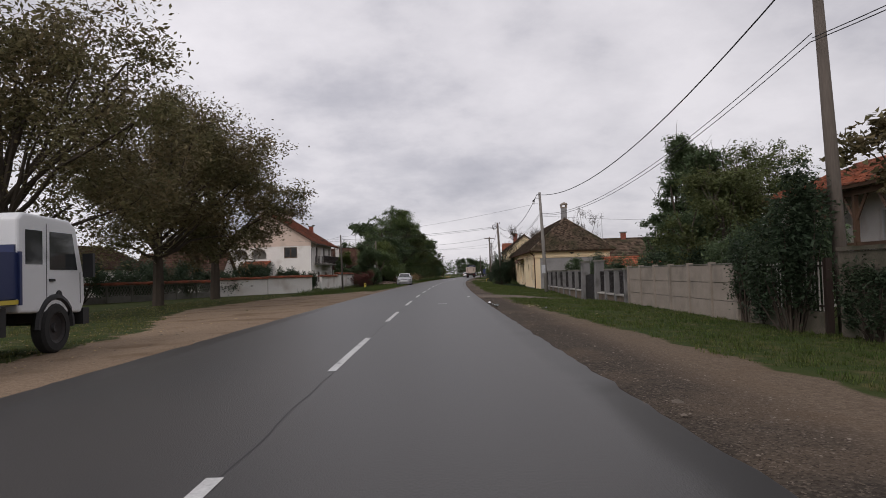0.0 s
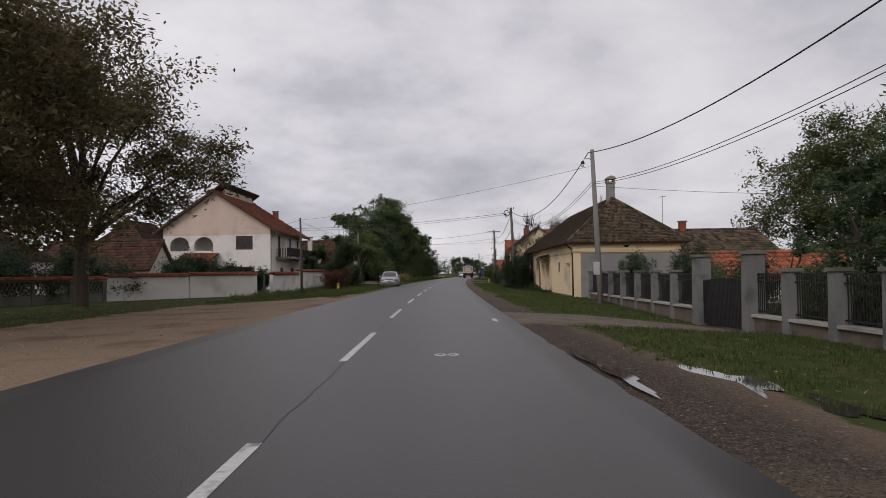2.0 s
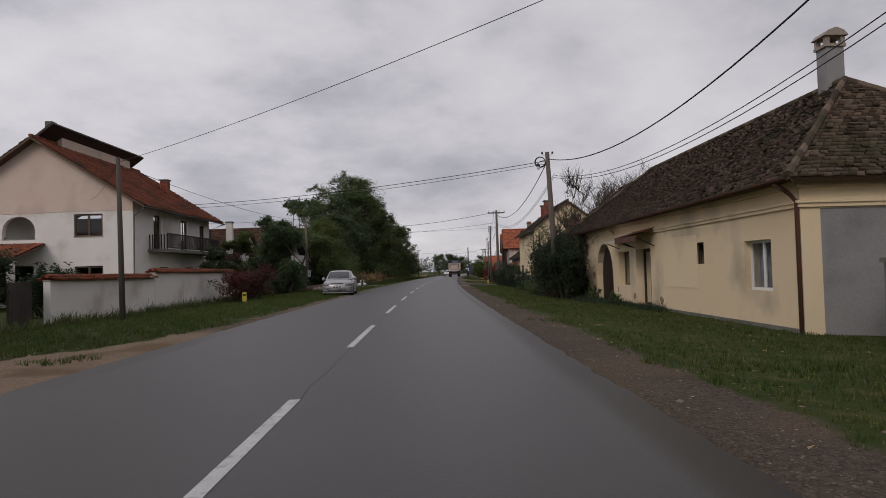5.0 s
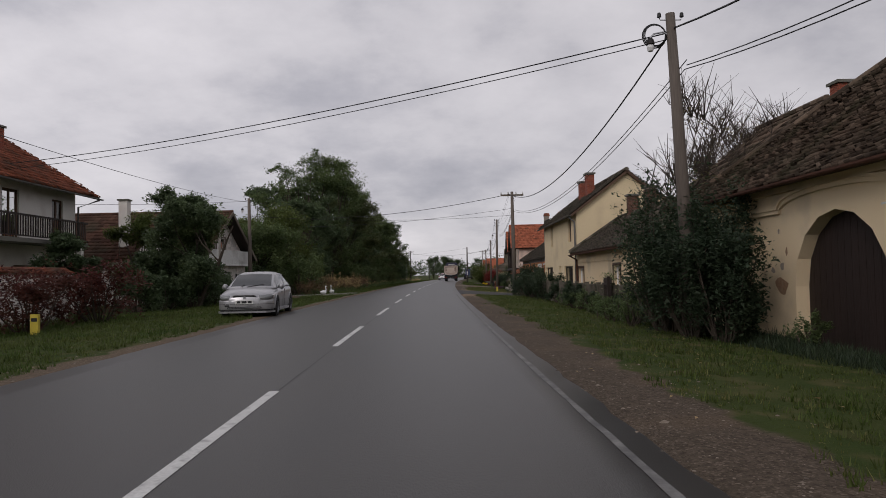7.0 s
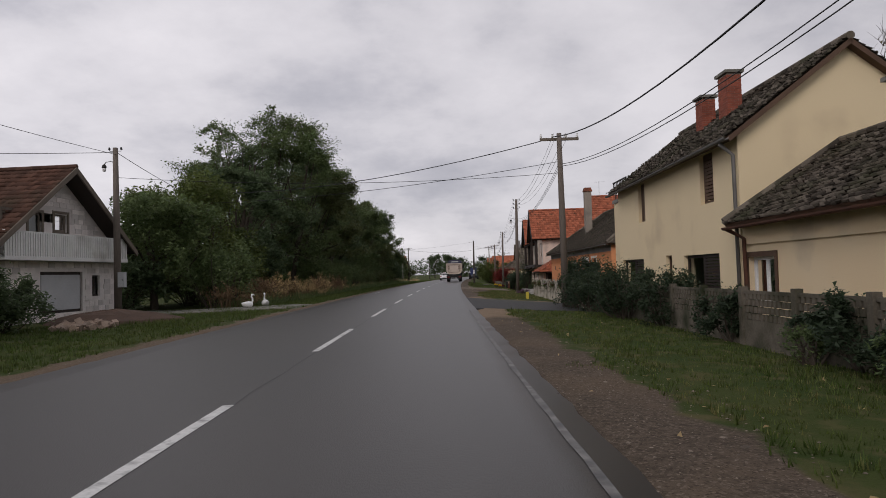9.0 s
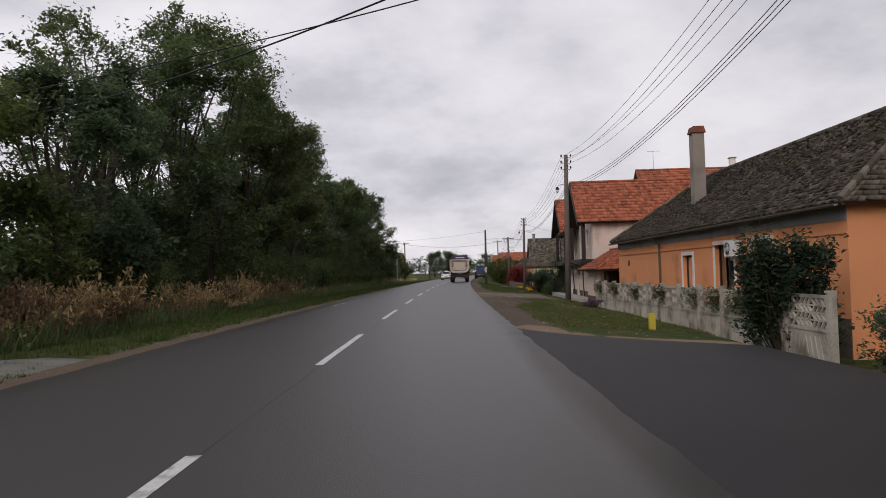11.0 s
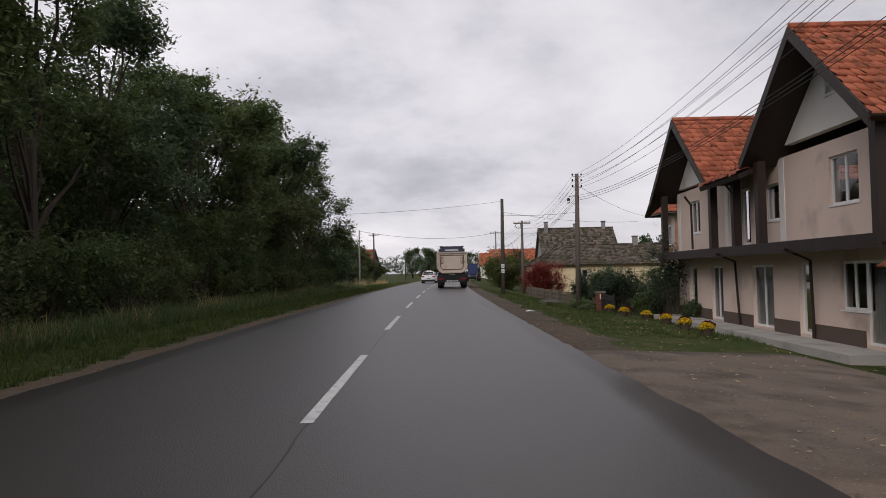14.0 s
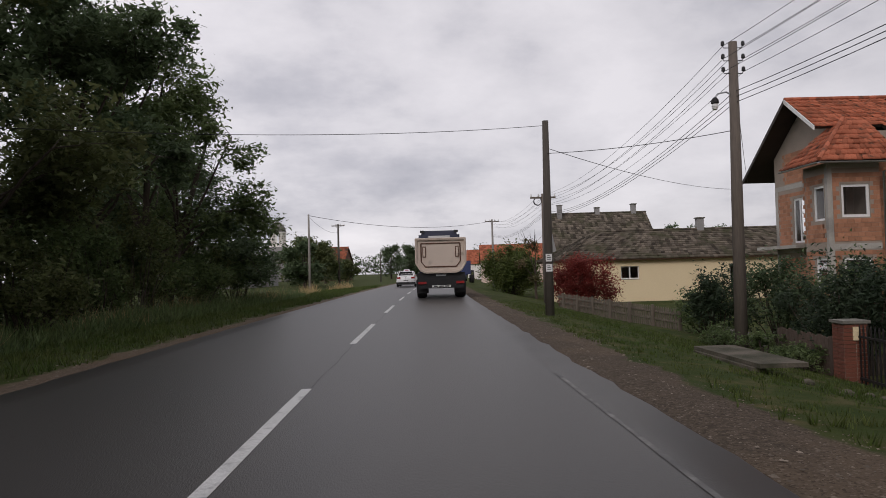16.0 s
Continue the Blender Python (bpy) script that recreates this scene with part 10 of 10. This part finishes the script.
swan(at(120.0, -6.9, turn=-28) @ Matrix.Scale(0.85, 4))
swan(at(121.7, -6.5, turn=24) @ Matrix.Scale(0.85, 4))
gs = Shape()
gs.lathe([(0.16, 0), (0.16, 0.12), (0.1, 0.16), (0.12, 0.4), (0.15, 0.62), (0.13, 0.8), (0.06, 0.88), (0.09, 0.98), (0.08, 1.08), (0.0, 1.13)], 12)
single("garden_statue", gs, M["stone_white"], at(175.8, 12.4), "pale plain stone garden figure", "statue")
soil = Shape()
rs = random.Random(3)
n1, n2 = 9, 16
soil.loft([[(2.6 * f * math.cos(a) * (1 + 0.2 * math.sin(3 * a)), 1.5 * f * math.sin(a), 0.5 * (1 - f ** 1.6) + rs.uniform(-0.03, 0.03) - (0.1 if f > 0.95 else 0)) for a in (2 * math.pi * i / n2 for i in range(n2))] for f in (1.0, 0.85, 0.7, 0.5, 0.3, 0.12)])
single("soil_mound", soil, M["soil"], at(112.5, -9.6), "mound of dug brown soil on the verge", "soil")
rb = Shape()
for k in range(70):
    a, r = rs.uniform(0, 6.28), math.sqrt(rs.random()) * 1.2
    m = pose(r * math.cos(a) * 0.7, r * math.sin(a), 0.05 + 0.25 * max(0, 1 - r) * rs.random(), rs.uniform(0, 90), rs.uniform(0, 90), rs.uniform(0, 180))
    z = rs.uniform(0.06, 0.14)
    rb.box(-z * 1.3, -z, -z * 0.7, z * 1.3, z, z * 0.7, m)
tagged(single("rubble_heap", rb, M["rubble"], at(109.5, -8.9), "heap of broken brick rubble on grass", "rubble"), kind="stuff")


def church():
    t = thing("church_tower", at(352, -44.5, 0.0), "far grey church tower with a domed belfry", "church", "houses")
    part("tower", Shape().box(-2.2, -2.2, 0, 2.2, 2.2, 9.0), M["plaster_grey"], t)
    b = Shape()
    for k in range(8):
        a = 2 * math.pi * k / 8
        b.box(-0.28, -0.28, 9.0, 0.28, 0.28, 12.6, pose(1.8 * math.cos(a), 1.8 * math.sin(a), 0, 0, 0, math.degrees(a)))
    b.lathe([(2.2, 12.6), (2.25, 13.0), (0, 13.0)], 16).lathe([(2.3, 9.0), (2.3, 9.3), (0, 9.3)], 16)
    part("belfry", b, M["plaster_white"], t)
    part("dome", Shape().lathe([(2.1, 13.0), (2.0, 13.8), (1.5, 14.8), (0.8, 15.5), (0.15, 15.8), (0.08, 16.6), (0, 16.7)], 16), M["concrete_old"], t, smooth=True)
    part("nave", Shape().box(-3.5, 2.2, 0, 3.5, 18, 7.0), M["plaster_white"], t)
    return t


church()


def puddle(s, d, w, l, seed):
    rng = random.Random(seed)
    pts = []
    for i in range(28):
        a = 2 * math.pi * i / 28
        r = 1 + 0.35 * math.sin(3 * a + seed) + 0.15 * rng.uniform(-1, 1)
        pts.append((w * r * math.cos(a), l * r * math.sin(a), 0))
    return single("puddle", Shape().add(pts, [tuple(range(28))]), M["water"], at(s, d, land(s, d) + 0.016), "shallow rain puddle on the gravel shoulder", "puddle", "puddles", kind="structure")


M["water"] = material("puddle_water", (0.05, 0.045, 0.04), rough=0.04, bump=0.0, spec=0.9)
puddle(27.6, 5.0, 0.3, 1.15, 2)
puddle(26.0, 5.45, 0.22, 0.6, 4)
puddle(29.6, 3.62, 0.07, 1.2, 5)
puddle(27.7, 3.7, 0.12, 1.1, 7)
for x in (1.46, 1.66):
    ring = []
    for k in range(18):
        a = 2 * math.pi * k / 18
        ring.append([(centre(30.25) + x + r * 0.1 * math.cos(a), 30.25 + r * 0.16 * math.sin(a), 0.004 + 0.003 * (r < 1)) for r in (1.0, 0.45)])
    part("stain", Shape().add([p for q in ring for p in q], [(2 * k, 2 * k + 1, (2 * k + 3) % 36, (2 * k + 2) % 36) for k in range(18)]), M["marking"], road, "round pale paint splash")
puddle(166.5, 4.3, 0.14, 0.35, 3)
sg = thing("small_signs", at(188.0, 5.3), "two small notices nailed to a wooden pole", "sign")
for z in (1.4, 1.72):
    b = part("notice", Shape().box(-0.1, -0.165, z, 0.1, -0.145, z + 0.24), M["pvc"], sg)
    for k in range(3):
        part("notice_line", Shape().box(-0.06, -0.17, z + 0.06 + 0.055 * k, 0.06 - 0.03 * (k == 2), -0.1655, z + 0.08 + 0.055 * k), M["black"], b)
